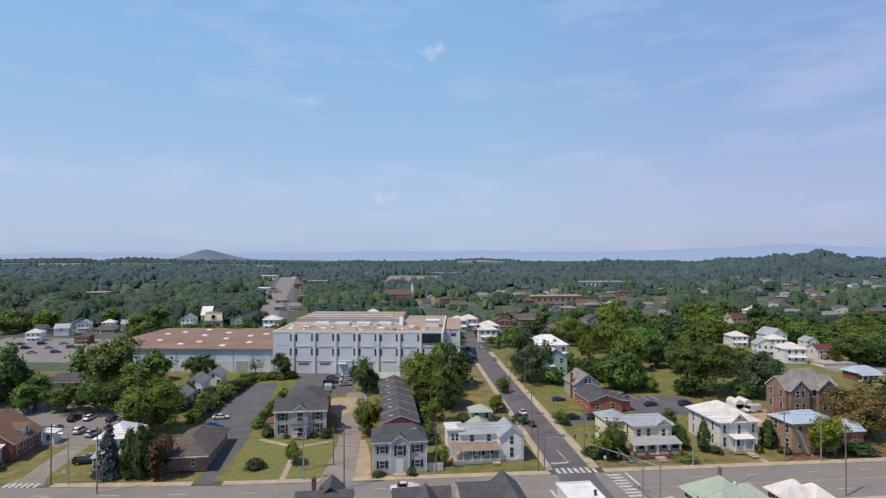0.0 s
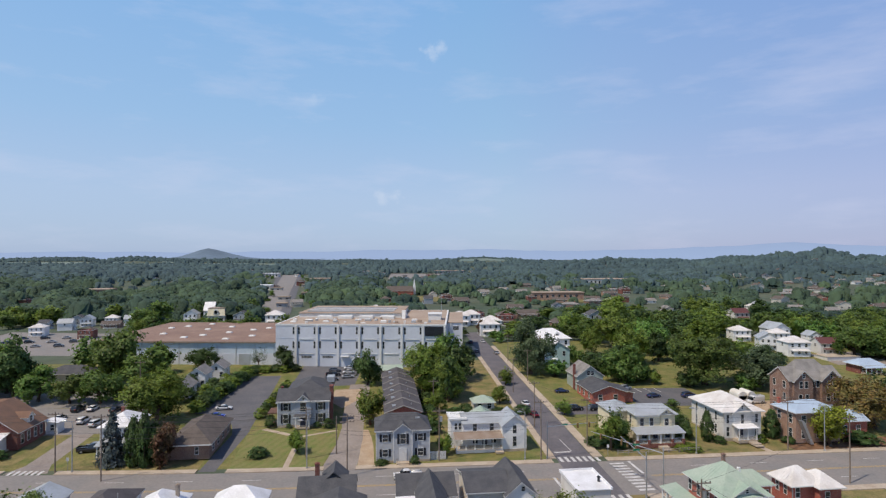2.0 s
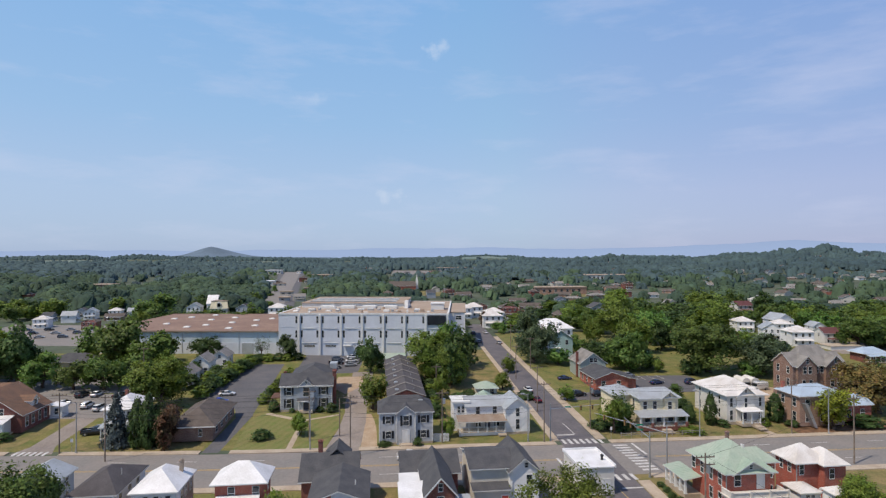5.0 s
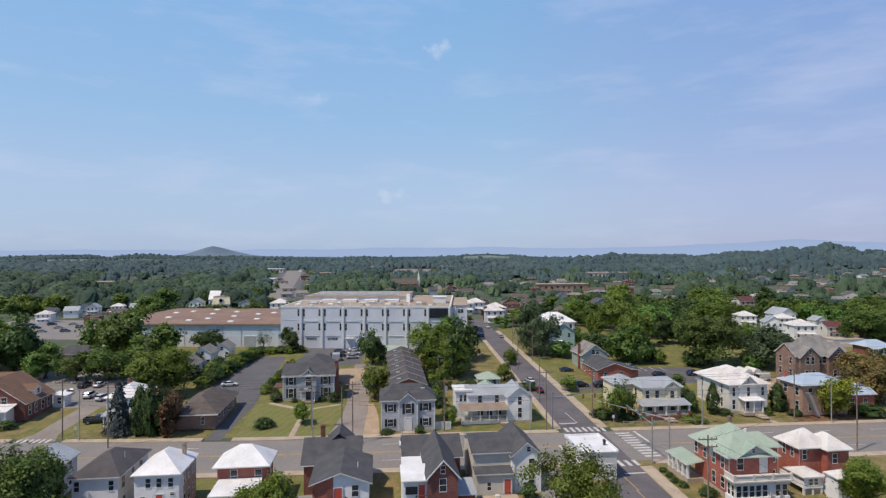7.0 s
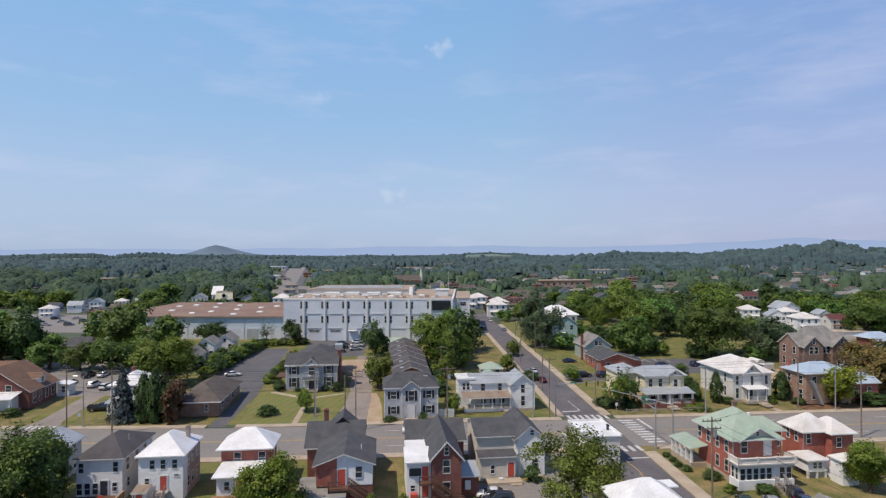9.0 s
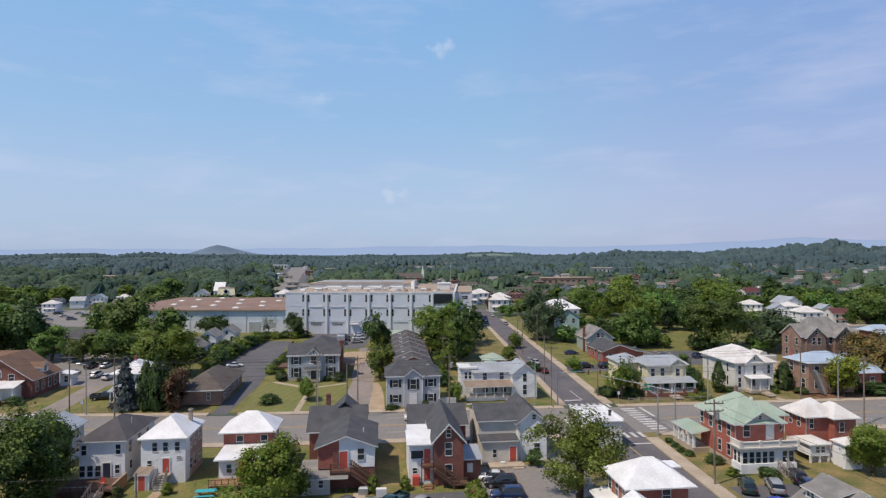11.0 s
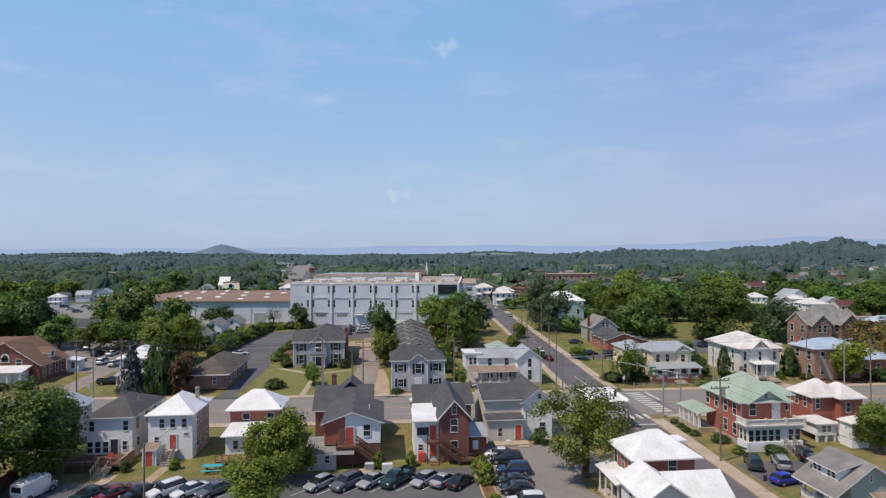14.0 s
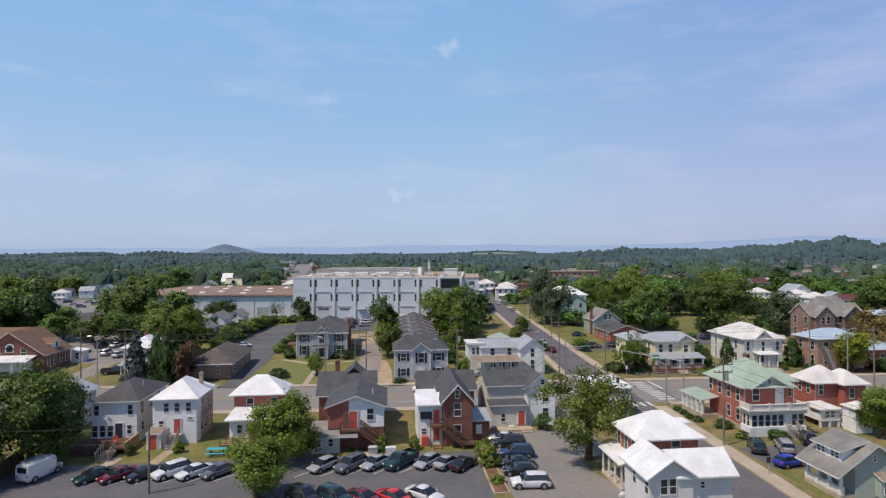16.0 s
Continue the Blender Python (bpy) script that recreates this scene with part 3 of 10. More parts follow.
def porch(house, x0, y0, x1, y1, deck=0.5, top=2.7, posts=4, roof_m=None, rise=0.5, rail=True, side="front", seams=0.5, post_m=None, post=0.16):
    """A porch before the front (or along the left side) of a house: deck, posts, rail and a lean-to roof."""
    s = Shape().box(x0, y0, 0, x1, y1, deck)
    part("porch_deck", s, CONCRETE, house)
    p = post / 2
    if side == "front":
        spots = [(x0 + 0.15 + (x1 - x0 - 0.3) * i / (posts - 1), y0 + 0.15) for i in range(posts)]
        planes = [[(x0 - 0.25, y0 - 0.25, top), (x1 + 0.25, y0 - 0.25, top), (x1 + 0.25, y1, top + rise), (x0 - 0.25, y1, top + rise)]]
    else:
        spots = [(x0 + 0.15, y0 + 0.15 + (y1 - y0 - 0.3) * i / (posts - 1)) for i in range(posts)]
        planes = [[(x0 - 0.25, y1 + 0.25, top), (x0 - 0.25, y0 - 0.25, top), (x1, y0 - 0.25, top + rise), (x1, y1 + 0.25, top + rise)]]
    for x, y in spots:
        part("post", Shape().box(x - p, y - p, deck, x + p, y + p, top - 0.1).box(x - p - 0.04, y - p - 0.04, deck, x + p + 0.04, y + p + 0.04, deck + 0.15)
             .box(x - p - 0.04, y - p - 0.04, top - 0.25, x + p + 0.04, y + p + 0.04, top - 0.1), post_m or TRIM, house)
    if rail:
        for (xa, ya), (xb, yb) in zip(spots, spots[1:]):
            s, bars = Shape(), []
            for z in (deck + 0.12, deck + 0.85):
                s.box(min(xa, xb) - 0.03, min(ya, yb) - 0.03, z, max(xa, xb) + 0.03, max(ya, yb) + 0.03, z + 0.06)
            n = max(3, int(math.hypot(xb - xa, yb - ya) / 0.22))
            for i in range(1, n):
                w = i / n
                x, y = xa + (xb - xa) * w, ya + (yb - ya) * w
                bars.append(Shape().box(x - 0.02, y - 0.02, deck + 0.18, x + 0.02, y + 0.02, deck + 0.85))
            rail_ob = part("porch_rail", s, post_m or TRIM, house)
            for b in bars:
                part("baluster", b, post_m or TRIM, rail_ob)
    roof(house, planes, roof_m or METAL_GREY, seams, 0.12, name="porch_roof")


def stair(house, x0, x1, y_top, z_top, y_bottom, m=None, rails=True, z_bottom=0.0, along="y", name="stair"):
    """Steps down from (y_top, z_top) to (y_bottom, z_bottom), with stringers and rails."""
    n = max(2, round((z_top - z_bottom) / 0.19))
    s = Shape()
    dy = (y_bottom - y_top) / n

    def put(a0, a1, b0, b1, z0, z1):
        if along == "y":
            s.box(a0, min(b0, b1), z0, a1, max(b0, b1), z1)
        else:
            s.box(min(b0, b1), a0, z0, max(b0, b1), a1, z1)
    for i in range(n):
        z = z_top - (i + 1) * (z_top - z_bottom) / n
        put(x0, x1, y_top + i * dy, y_top + (i + 1) * dy, max(z_bottom, z - 0.15), z + 0.05)
        if rails:
            for a in (x0, x1):
                put(a - 0.03, a + 0.03, y_top + (i + 0.4) * dy, y_top + (i + 0.6) * dy, z, z + 1.0)
                put(a - 0.04, a + 0.04, y_top + i * dy, y_top + (i + 1.05) * dy, z + 0.9, z + 1.12)
                put(a - 0.03, a + 0.03, y_top + i * dy, y_top + (i + 1.05) * dy, max(z_bottom, z - 0.25), z + 0.02)
    return part(name, s, m or WOOD, house)


# ---- cars ----
def car_rings(stations, n=10):
    """Rings round a car's body: sill, bulging flank, shoulder and a crowned top."""
    rings = []
    for x, w, z0, z1, top in stations:
        h = z1 - z0
        half = [(w * 0.90, z0), (w * 0.985, z0 + h * 0.16), (w, z0 + h * 0.45), (w * 0.985, z0 + h * 0.72), (w * (0.5 + top * 0.5), z0 + h * 0.92), (w * top * 0.86, z1), (w * top * 0.42, z1 + h * 0.03)]
        ring = [(-y, z) for y, z in half] + [(y, z) for y, z in reversed(half)]
        rings.append([(x, y, z) for y, z in ring])
    return rings


CAR_KINDS = {
    "sedan": dict(l=4.7, w=0.9, hood=0.86, deck=0.95, roof=1.44, cab=(-1.85, -0.75, 0.30, 1.30), tail="deck"),
    "hatchback": dict(l=4.3, w=0.88, hood=0.9, deck=1.0, roof=1.5, cab=(-2.05, -1.35, 0.30, 1.30), tail="hatch"),
    "suv": dict(l=4.75, w=0.95, hood=1.05, deck=1.1, roof=1.75, cab=(-2.28, -1.80, 0.40, 1.25), tail="hatch"),
    "pickup": dict(l=5.7, w=0.98, hood=1.15, deck=1.15, roof=1.85, cab=(-0.55, -0.35, 0.85, 1.5), tail="bed"),
    "van": dict(l=5.2, w=0.97, hood=1.2, deck=1.2, roof=2.45, cab=(-2.55, -2.5, 1.4, 2.05), tail="hatch"),
}
CAR_SAMPLE = {}


def car_sample(kind):
    """One car of each kind, nose to +x, parts apart."""
    k = CAR_KINDS[kind]
    L, W, hood, deck, rz = k["l"] / 2, k["w"], k["hood"], k["deck"], k["roof"]
    a, b, c, d = k["cab"]
    car = new("car")
    body = Shape().loft(car_rings([(-L, W * 0.86, 0.42, deck - 0.12, 0.9), (-L + 0.12, W * 0.95, 0.32, deck, 0.88), (-L * 0.55, W, 0.26, deck + 0.02, 0.9),
                                   (0, W, 0.25, (hood + deck) / 2 + 0.04, 0.92), (d, W, 0.26, hood + 0.02, 0.9), (L - 0.6, W * 0.98, 0.27, hood - 0.05, 0.88), (L - 0.25, W * 0.94, 0.28, hood - 0.13, 0.86),
                                   (L - 0.06, W * 0.86, 0.30, hood - 0.25, 0.84), (L, W * 0.74, 0.38, hood - 0.36, 0.84)]))
    for x in (-L * 0.62, L * 0.64):
        for s in (-1, 1):
            arch = Shape().tube((x, s * (W - 0.14), 0.36), (x, s * (W + 0.012), 0.36), 0.40 if kind in ("sedan", "hatchback") else 0.46, n=18)
            piece("wheel_arch", arch.mesh("wheel_arch", [TYRE]), car, Matrix())
    if kind == "pickup":
        body.box(-L + 0.1, -W * 0.95, deck - 0.05, a, -W * 0.86, deck + 0.22).box(-L + 0.1, W * 0.86, deck - 0.05, a, W * 0.95, deck + 0.22)
        body.box(-L + 0.02, -W * 0.95, deck - 0.05, -L + 0.1, W * 0.95, deck + 0.22)
    piece("body", body.mesh("body", [CAR_PAINT], smooth=True), car, Matrix())
    zb = min(hood, deck) - 0.05
    lean = 0.70
    if kind == "van":
        lean = 0.9
        van = Shape().loft(car_rings([(a, W * 0.95, 0.4, rz - 0.05, 0.88), (a + 0.15, W, 0.35, rz, 0.86), (c - 0.2, W, 0.35, rz, 0.86), (c + 0.1, W * 0.98, 0.5, rz - 0.1, 0.84)]))
        piece("cargo_body", van.mesh("cargo_body", [CAR_PAINT]), car, Matrix())
        glass = Shape().hull([(c - 0.3, -W * 0.985, 1.35), (d, -W * 0.93, 1.25), (c + 0.35, -W * 0.86, 2.1), (c - 0.3, -W * 0.99, 2.15),
                              (c - 0.3, W * 0.985, 1.35), (d, W * 0.93, 1.25), (c + 0.35, W * 0.86, 2.1), (c - 0.3, W * 0.99, 2.15)],
                             [(0, 1, 2, 3), (7, 6, 5, 4), (1, 5, 6, 2), (3, 2, 6, 7)])
        glass.box(a - 0.03, -W * 0.7, 1.45, a, W * 0.7, 2.1)
        piece("cab_glass", glass.mesh("cab_glass", [CAR_GLASS]), car, Matrix())
        rack = Shape()
        for y in (-0.6, 0.6):
            rack.box(a + 0.3, y - 0.03, rz + 0.15, c - 0.5, y + 0.03, rz + 0.21)
        for x in (a + 0.5, 0, c - 0.8):
            rack.box(x - 0.03, -0.8, rz - 0.02, x + 0.03, 0.8, rz + 0.16)
        piece("roof_rack", rack.mesh("roof_rack", [STEEL]), car, Matrix())
    else:
        w0, w1 = W * 0.93, W * lean
        mid = (b + c) / 2
        ends = [(a, w0, zb + 0.02), (a * 0.45 + b * 0.55, w0 * 0.5 + w1 * 0.5, zb + (rz - zb) * 0.62), (b, w1, rz - 0.06), (mid, w1 + 0.02, rz - 0.02), (c, w1, rz - 0.06), (c * 0.5 + d * 0.5, w0 * 0.5 + w1 * 0.5, zb + (rz - zb) * 0.58), (d, w0, zb + 0.02)]
        glass = Shape().loft([[(x, -w0, zb), (x, -(w + (w0 - w) * 0.45), zb + (z - zb) * 0.55), (x, -w, z), (x, -w * 0.5, z + 0.02), (x, w * 0.5, z + 0.02), (x, w, z), (x, w + (w0 - w) * 0.45, zb + (z - zb) * 0.55), (x, w0, zb)] for x, w, z in ends])
        piece("glasshouse", glass.mesh("glasshouse", [CAR_GLASS], smooth=False), car, Matrix())
        skin = [(b - 0.12, w1 - 0.03, rz - 0.10), (b + 0.08, w1 + 0.01, rz - 0.03), (mid, w1 + 0.035, rz), (c - 0.1, w1 + 0.01, rz - 0.03), (c + 0.1, w1 - 0.03, rz - 0.10)]
        top = Shape().loft([[(x, -w, z - 0.09), (x, -w, z - 0.03), (x, -w * 0.8, z + 0.015), (x, -w * 0.3, z + 0.035), (x, w * 0.3, z + 0.035), (x, w * 0.8, z + 0.015), (x, w, z - 0.03), (x, w, z - 0.09)] for x, w, z in skin])
        for s in (-1, 1):
            for p, q in (((a, s * w0, zb), (b, s * w1, rz - 0.06)), ((d, s * w0, zb), (c, s * w1, rz - 0.06))):
                piece("pillar", Shape().tube(Vector(p) + Vector((0, s * 0.005, 0)), Vector(q) + Vector((0, s * 0.01, 0)), 0.036 if kind != "suv" or p[0] == d else 0.07, n=5).mesh("pillar", [DARK_METAL]), car, Matrix())
        piece("roof", top.mesh("roof", [CAR_PAINT], smooth=True), car, Matrix())
    r = 0.33 if kind in ("sedan", "hatchback") else 0.39
    tyre = Shape().tube((0, -0.11, 0), (0, 0.11, 0), r, n=16).mesh("tyre", [TYRE])
    rim = Shape().tube((0, -0.125, 0), (0, 0.125, 0), r * 0.62, n=10).mesh("rim", [RIM])
    for x in (-L * 0.62, L * 0.64):
        for y in (-W + 0.1, W - 0.1):
            t = piece("wheel", tyre, car, pose(x, y, r))
            piece("rim", rim, t, Matrix())
    for y in (-1, 1):
        piece("headlight", Shape().box(L - 0.22, y * W * 0.72 - 0.16, hood - 0.34, L - 0.02, y * W * 0.72 + 0.1, hood - 0.2).mesh("headlight", [LENS_CLEAR]), car, Matrix())
        piece("tail_light", Shape().box(-L - 0.02, y * W * 0.74 - 0.13, deck - 0.28, -L + 0.15, y * W * 0.74 + 0.13, deck - 0.1).mesh("tail_light", [LENS_RED]), car, Matrix())
        piece("mirror", Shape().box(d - 0.35, y * W - 0.02 if y > 0 else -W - 0.16, zb + 0.05, d - 0.2, W + 0.16 if y > 0 else -W + 0.02, zb + 0.2).mesh("mirror", [CAR_PAINT]), car, Matrix())
    piece("bumper", Shape().box(L - 0.12, -W * 0.62, 0.3, L + 0.02, W * 0.62, 0.42).mesh("bumper", [DARK_METAL]), car, Matrix())
    piece("bumper", Shape().box(-L - 0.03, -W * 0.7, 0.36, -L + 0.1, W * 0.7, 0.48).mesh("bumper", [DARK_METAL]), car, Matrix())
    return car


COLOURS = {"white": (0.74, 0.74, 0.74), "silver": (0.36, 0.375, 0.39), "grey": (0.12, 0.125, 0.14), "black": (0.02, 0.02, 0.024), "dark blue": (0.025, 0.045, 0.12),
           "blue": (0.03, 0.05, 0.42), "red": (0.45, 0.02, 0.025), "dark red": (0.16, 0.015, 0.025), "dark green": (0.02, 0.05, 0.05), "sky blue": (0.20, 0.36, 0.55), "bright red": (0.62, 0.03, 0.03)}


def car(kind, colour, x, y, turn, where, z=0.03, group="parked cars"):
    if kind not in CAR_SAMPLE:
        CAR_SAMPLE[kind] = car_sample(kind)
        ob = CAR_SAMPLE[kind]
        ob.matrix_basis = pose(x, y, z, 0, 0, turn) @ Matrix.Diagonal((1 / UNIT, 1 / UNIT, 1 / UNIT, 1))
    else:
        ob = copy_thing(CAR_SAMPLE[kind], pose(x, y, z, 0, 0, turn))
    names = {"sedan": "sedan", "hatchback": "hatchback", "suv": "sport utility car", "pickup": "pickup truck", "van": "tall panel van"}
    for o in ob.children_recursive:
        o.color = (*COLOURS[colour], 1)
    return tagged(ob, "%s %s parked %s" % (colour, names[kind], where), "car" if kind not in ("pickup", "van") else kind, group)


# ---- plants ----
def crown_points(rng, kind, n):
    """Clump centres in a crown of height 1 and half-width 1, with the way each one faces; lobes and gaps come from chance."""
    out, face = [], []
    lobes = []
    for i in range(13):
        a, q = rng.uniform(0, 6.283), math.sqrt(rng.uniform(0.0, 0.42))
        lobes.append((q * math.cos(a), q * math.sin(a), rng.uniform(0.14, 0.80 - 0.42 * q), rng.uniform(0.30, 0.46)))
    while len(out) < n:
        if kind == "cone":
            z = rng.random() ** 1.35
            r = (1 - z) ** 0.85 * (0.75 + 0.25 * math.sin(z * 42))
            a = rng.random() * 6.283
            q = r * math.sqrt(rng.uniform(0.35, 1))
            p, v = (q * math.cos(a), q * math.sin(a), z), (math.cos(a), math.sin(a), 0.5)
        elif kind == "column":
            z = rng.random()
            r = 0.9 * min(1, (z + 0.12) * 3) * min(1, (1.04 - z) * 2.0) ** 0.7
            a = rng.random() * 6.283
            q = r * math.sqrt(rng.uniform(0.4, 1))
            p, v = (q * math.cos(a), q * math.sin(a), z), (math.cos(a), math.sin(a), z)
        else:
            lx, ly, lz, lr = lobes[rng.integers(len(lobes))]
            v = rng.normal(size=3)
            v /= np.linalg.norm(v)
            if v[2] < -0.35 and rng.random() < 0.7:
                continue
            k = lr * rng.uniform(0.62, 1.0)
            p = (lx + v[0] * k, ly + v[1] * k, lz + v[2] * k * 0.72)
            if not (0 <= p[2] <= 1.0 and math.hypot(p[0], p[1]) < 1.05):
                continue
        out.append(p)
        face.append(v)
    return np.array(out), np.array(face)


def leaf_cards(rng, centres, normals, size, loose=0.75):
    """A small quad for each leaf clump, bent away from the crown's middle."""
    n = len(centres)
    nor = normals + rng.normal(scale=loose, size=(n, 3))
    nor /= np.linalg.norm(nor, axis=1)[:, None] + 1e-9
    ref = rng.normal(size=(n, 3))
    a = np.cross(nor, ref)
    a /= np.linalg.norm(a, axis=1)[:, None] + 1e-9
    b = np.cross(nor, a)
    s = size * rng.uniform(0.6, 1.35, size=(n, 1))
    quad = np.stack([centres - a * s * 0.5, centres - b * s * 0.36, centres + a * s * 0.5 + nor * s * 0.1, centres + b * s * 0.4], axis=1)
    return quad.reshape(-1, 3)


def quads_mesh(name, verts, m, normals=None):
    """Loose quads as one mesh; with normals the leaves take the light as the clump does that they belong to."""
    me = bpy.data.meshes.new(name)
    n = len(verts) // 4
    me.vertices.add(len(verts))
    me.vertices.foreach_set("co", verts.astype(np.float32).ravel())
    me.loops.add(4 * n)
    me.loops.foreach_set("vertex_index", np.arange(4 * n, dtype=np.int32))
    me.polygons.add(n)
    me.polygons.foreach_set("loop_start", np.arange(0, 4 * n, 4, dtype=np.int32))
    me.materials.append(m)
    me.update(calc_edges=True)
    if normals is not None:
        me.polygons.foreach_set("use_smooth", np.ones(n, dtype=bool))
        me.normals_split_custom_set_from_vertices(np.repeat(normals, 4, axis=0).tolist())
    return me


TREES = {}
CROWNS = {}


def rise_at(y):
    """Height of the ground on the slope past the main street."""
    return 0.0375 * (min(max(y, 104.0), 180.5) - 104.0)


def tree_parts(key, kind, leaf, seed, clumps, per, size, spread, bare=0.07):
    """A tree 10 m high with a crown 4 m in half-width: trunk with limbs, and a crown of leaf clumps."""
    rng = np.random.default_rng(seed)
    lo = {"cone": 0.6, "column": 0.3}.get(kind, 10 * bare)
    pts, face = crown_points(rng, kind, clumps)
    c = np.stack([pts[:, 0] * 4.0, pts[:, 1] * 4.0, lo + pts[:, 2] * (10 - lo - 0.2)], axis=1)
    mid = np.array([0, 0, lo + (10 - lo) * 0.42])
    leaves = np.repeat(c, per, axis=0) + rng.normal(scale=spread, size=(clumps * per, 3))
    leaves[:, 2] = np.maximum(leaves[:, 2], 0.15)
    nrm = (leaves - mid) / np.array([4.0, 4.0, 5.0])
    nrm /= np.linalg.norm(nrm, axis=1)[:, None] + 1e-9
    nrm = 0.45 * nrm + np.repeat(face, per, axis=0)
    nrm[:, 2] += 0.25
    nrm /= np.linalg.norm(nrm, axis=1)[:, None] + 1e-9
    soft = nrm + rng.normal(scale=0.28, size=nrm.shape)
    soft /= np.linalg.norm(soft, axis=1)[:, None] + 1e-9
    cards = leaf_cards(rng, leaves, nrm, size, 0.5)
    CROWNS[key] = (cards, soft)
    crown = quads_mesh("crown", cards, leaf, soft)
    s = Shape()
    if kind in ("cone", "column"):
        s.tube((0, 0, -0.2), (0, 0, 9.0), 0.2, 0.03, 8)
    else:
        lean = rng.uniform(-0.3, 0.3, size=2)
        top = Vector((lean[0], lean[1], lo + 2.0))
        s.tube((0, 0, -0.2), (0.05, 0, 0.5), 0.4, 0.29, 9)
        s.tube((0.05, 0, 0.5), top, 0.29, 0.2, 9)
        for i in rng.choice(clumps, 11, replace=False):
            e = Vector(c[i])
            k = top + (e - top) * 0.5 + Vector((0, 0, -0.3))
            s.tube(top - Vector((0, 0, rng.uniform(0, 0.9))), k, 0.12, 0.08, 5, caps=False)
            s.tube(k, e, 0.08, 0.025, 4, caps=False)
    TREES[key] = (s.mesh("trunk", [BARK], smooth=True), crown)


def tree(key, x, y, h, r, label, name="tree", turn=None, z=0.0, group=""):
    trunk, crown = TREES[key]
    ob = new(name)
    turn = (x * 37.7 + y * 17.3) % 360 if turn is None else turn
    ob.matrix_basis = pose(x, y, z, 0, 0, turn) @ Matrix.Diagonal((r / 4.0, r / 4.0, h / 10.0, 1))
    piece("trunk", trunk, ob, Matrix())
    piece("crown", crown, ob, Matrix())
    return tagged(ob, label, "tree" if name != "shrub" else "shrub", group)


for i in range(3):
    tree_parts("round%d" % i, "round", LEAF, 11 + i, 130, 36, 0.46, 0.38)
    tree_parts("light%d" % i, "round", LEAF_LIGHT, 21 + i, 130, 36, 0.46, 0.38)
    tree_parts("dark%d" % i, "round", LEAF_DARK, 31 + i, 130, 36, 0.46, 0.38)
    tree_parts("mid%d" % i, "round", LEAF, 41 + i, 84, 17, 0.80, 0.46)
    tree_parts("midlight%d" % i, "round", LEAF_LIGHT, 51 + i, 84, 17, 0.80, 0.46)
    tree_parts("middark%d" % i, "round", LEAF_DARK, 61 + i, 84, 17, 0.80, 0.46)
for i in range(2):
    tree_parts("fine%d" % i, "round", (LEAF_DEEP, LEAF_DEEP)[i], 101 + i, 170, 90, 0.27, 0.40)
    tree_parts("finelight%d" % i, "round", LEAF_FRESH, 105 + i, 170, 90, 0.27, 0.38, 0.04)
tree_parts("biglight", "round", LEAF_LIGHT, 111, 180, 68, 0.27, 0.33)
tree_parts("biground", "round", LEAF, 112, 180, 68, 0.27, 0.33)
tree_parts("biggrey", "round", LEAF_GREY, 113, 180, 68, 0.27, 0.33)
tree_parts("open", "round", LEAF_MAPLE, 72, 84, 170, 0.205, 0.34, 0.22)
tree_parts("sparse", "round", LEAF_GREY, 76, 60, 14, 0.34, 0.40, 0.10)
tree_parts("thin", "round", LEAF_LIGHT, 75, 45, 34, 0.5, 0.40, 0.2)
tree_parts("copper", "round", LEAF_RED, 87, 90, 48, 0.5, 0.42, 0.03)
tree_parts("yellow", "round", LEAF_YELLOW, 88, 120, 60, 0.42, 0.46, 0.08)
tree_parts("bronze", "round", LEAF_BROWN, 85, 180, 68, 0.28, 0.34, 0.06)
tree_parts("spruce", "cone", LEAF_BLUE, 91, 150, 26, 0.55, 0.3)
tree_parts("cedar", "column", LEAF_DARK, 95, 150, 28, 0.6, 0.4)
tree_parts("bush", "column", LEAF_DARK, 97, 60, 22, 0.85, 0.5)
tree_parts("bushlight", "column", LEAF_FRESH, 98, 60, 22, 0.85, 0.5)


# ---- land ----
def ease(a, b, v):
    w = min(1.0, max(0.0, (v - a) / (b - a)))
    return w * w * (3 - 2 * w)


# the skyline as a spread of directions: how high the wooded ridges stand
RIDGE_FAR = [(-0.86, 12), (-0.78, 15), (-0.70, 19), (-0.64, 21), (-0.615, 11), (-0.60, 8), (-0.585, 18), (-0.54, 21), (-0.49, 17), (-0.45, 15), (-0.36, 11), (-0.30, 7), (-0.20, 6), (-0.14, 9),
             (-0.10, 7), (0.0, 8), (0.03, 16), (0.07, 18), (0.11, 15), (0.15, 4), (0.20, 1), (0.86, 1)]
RIDGE_NEAR = [(-0.86, 0), (0.10, 0), (0.17, 4), (0.25, 11), (0.30, 15), (0.36, 14), (0.44, 14), (0.49, 18), (0.55, 22), (0.61, 25), (0.66, 27), (0.70, 23), (0.77, 20), (0.86, 19)]


def profile(rows, u):
    return float(np.interp(u, [r[0] for r in rows], [r[1] for r in rows]))


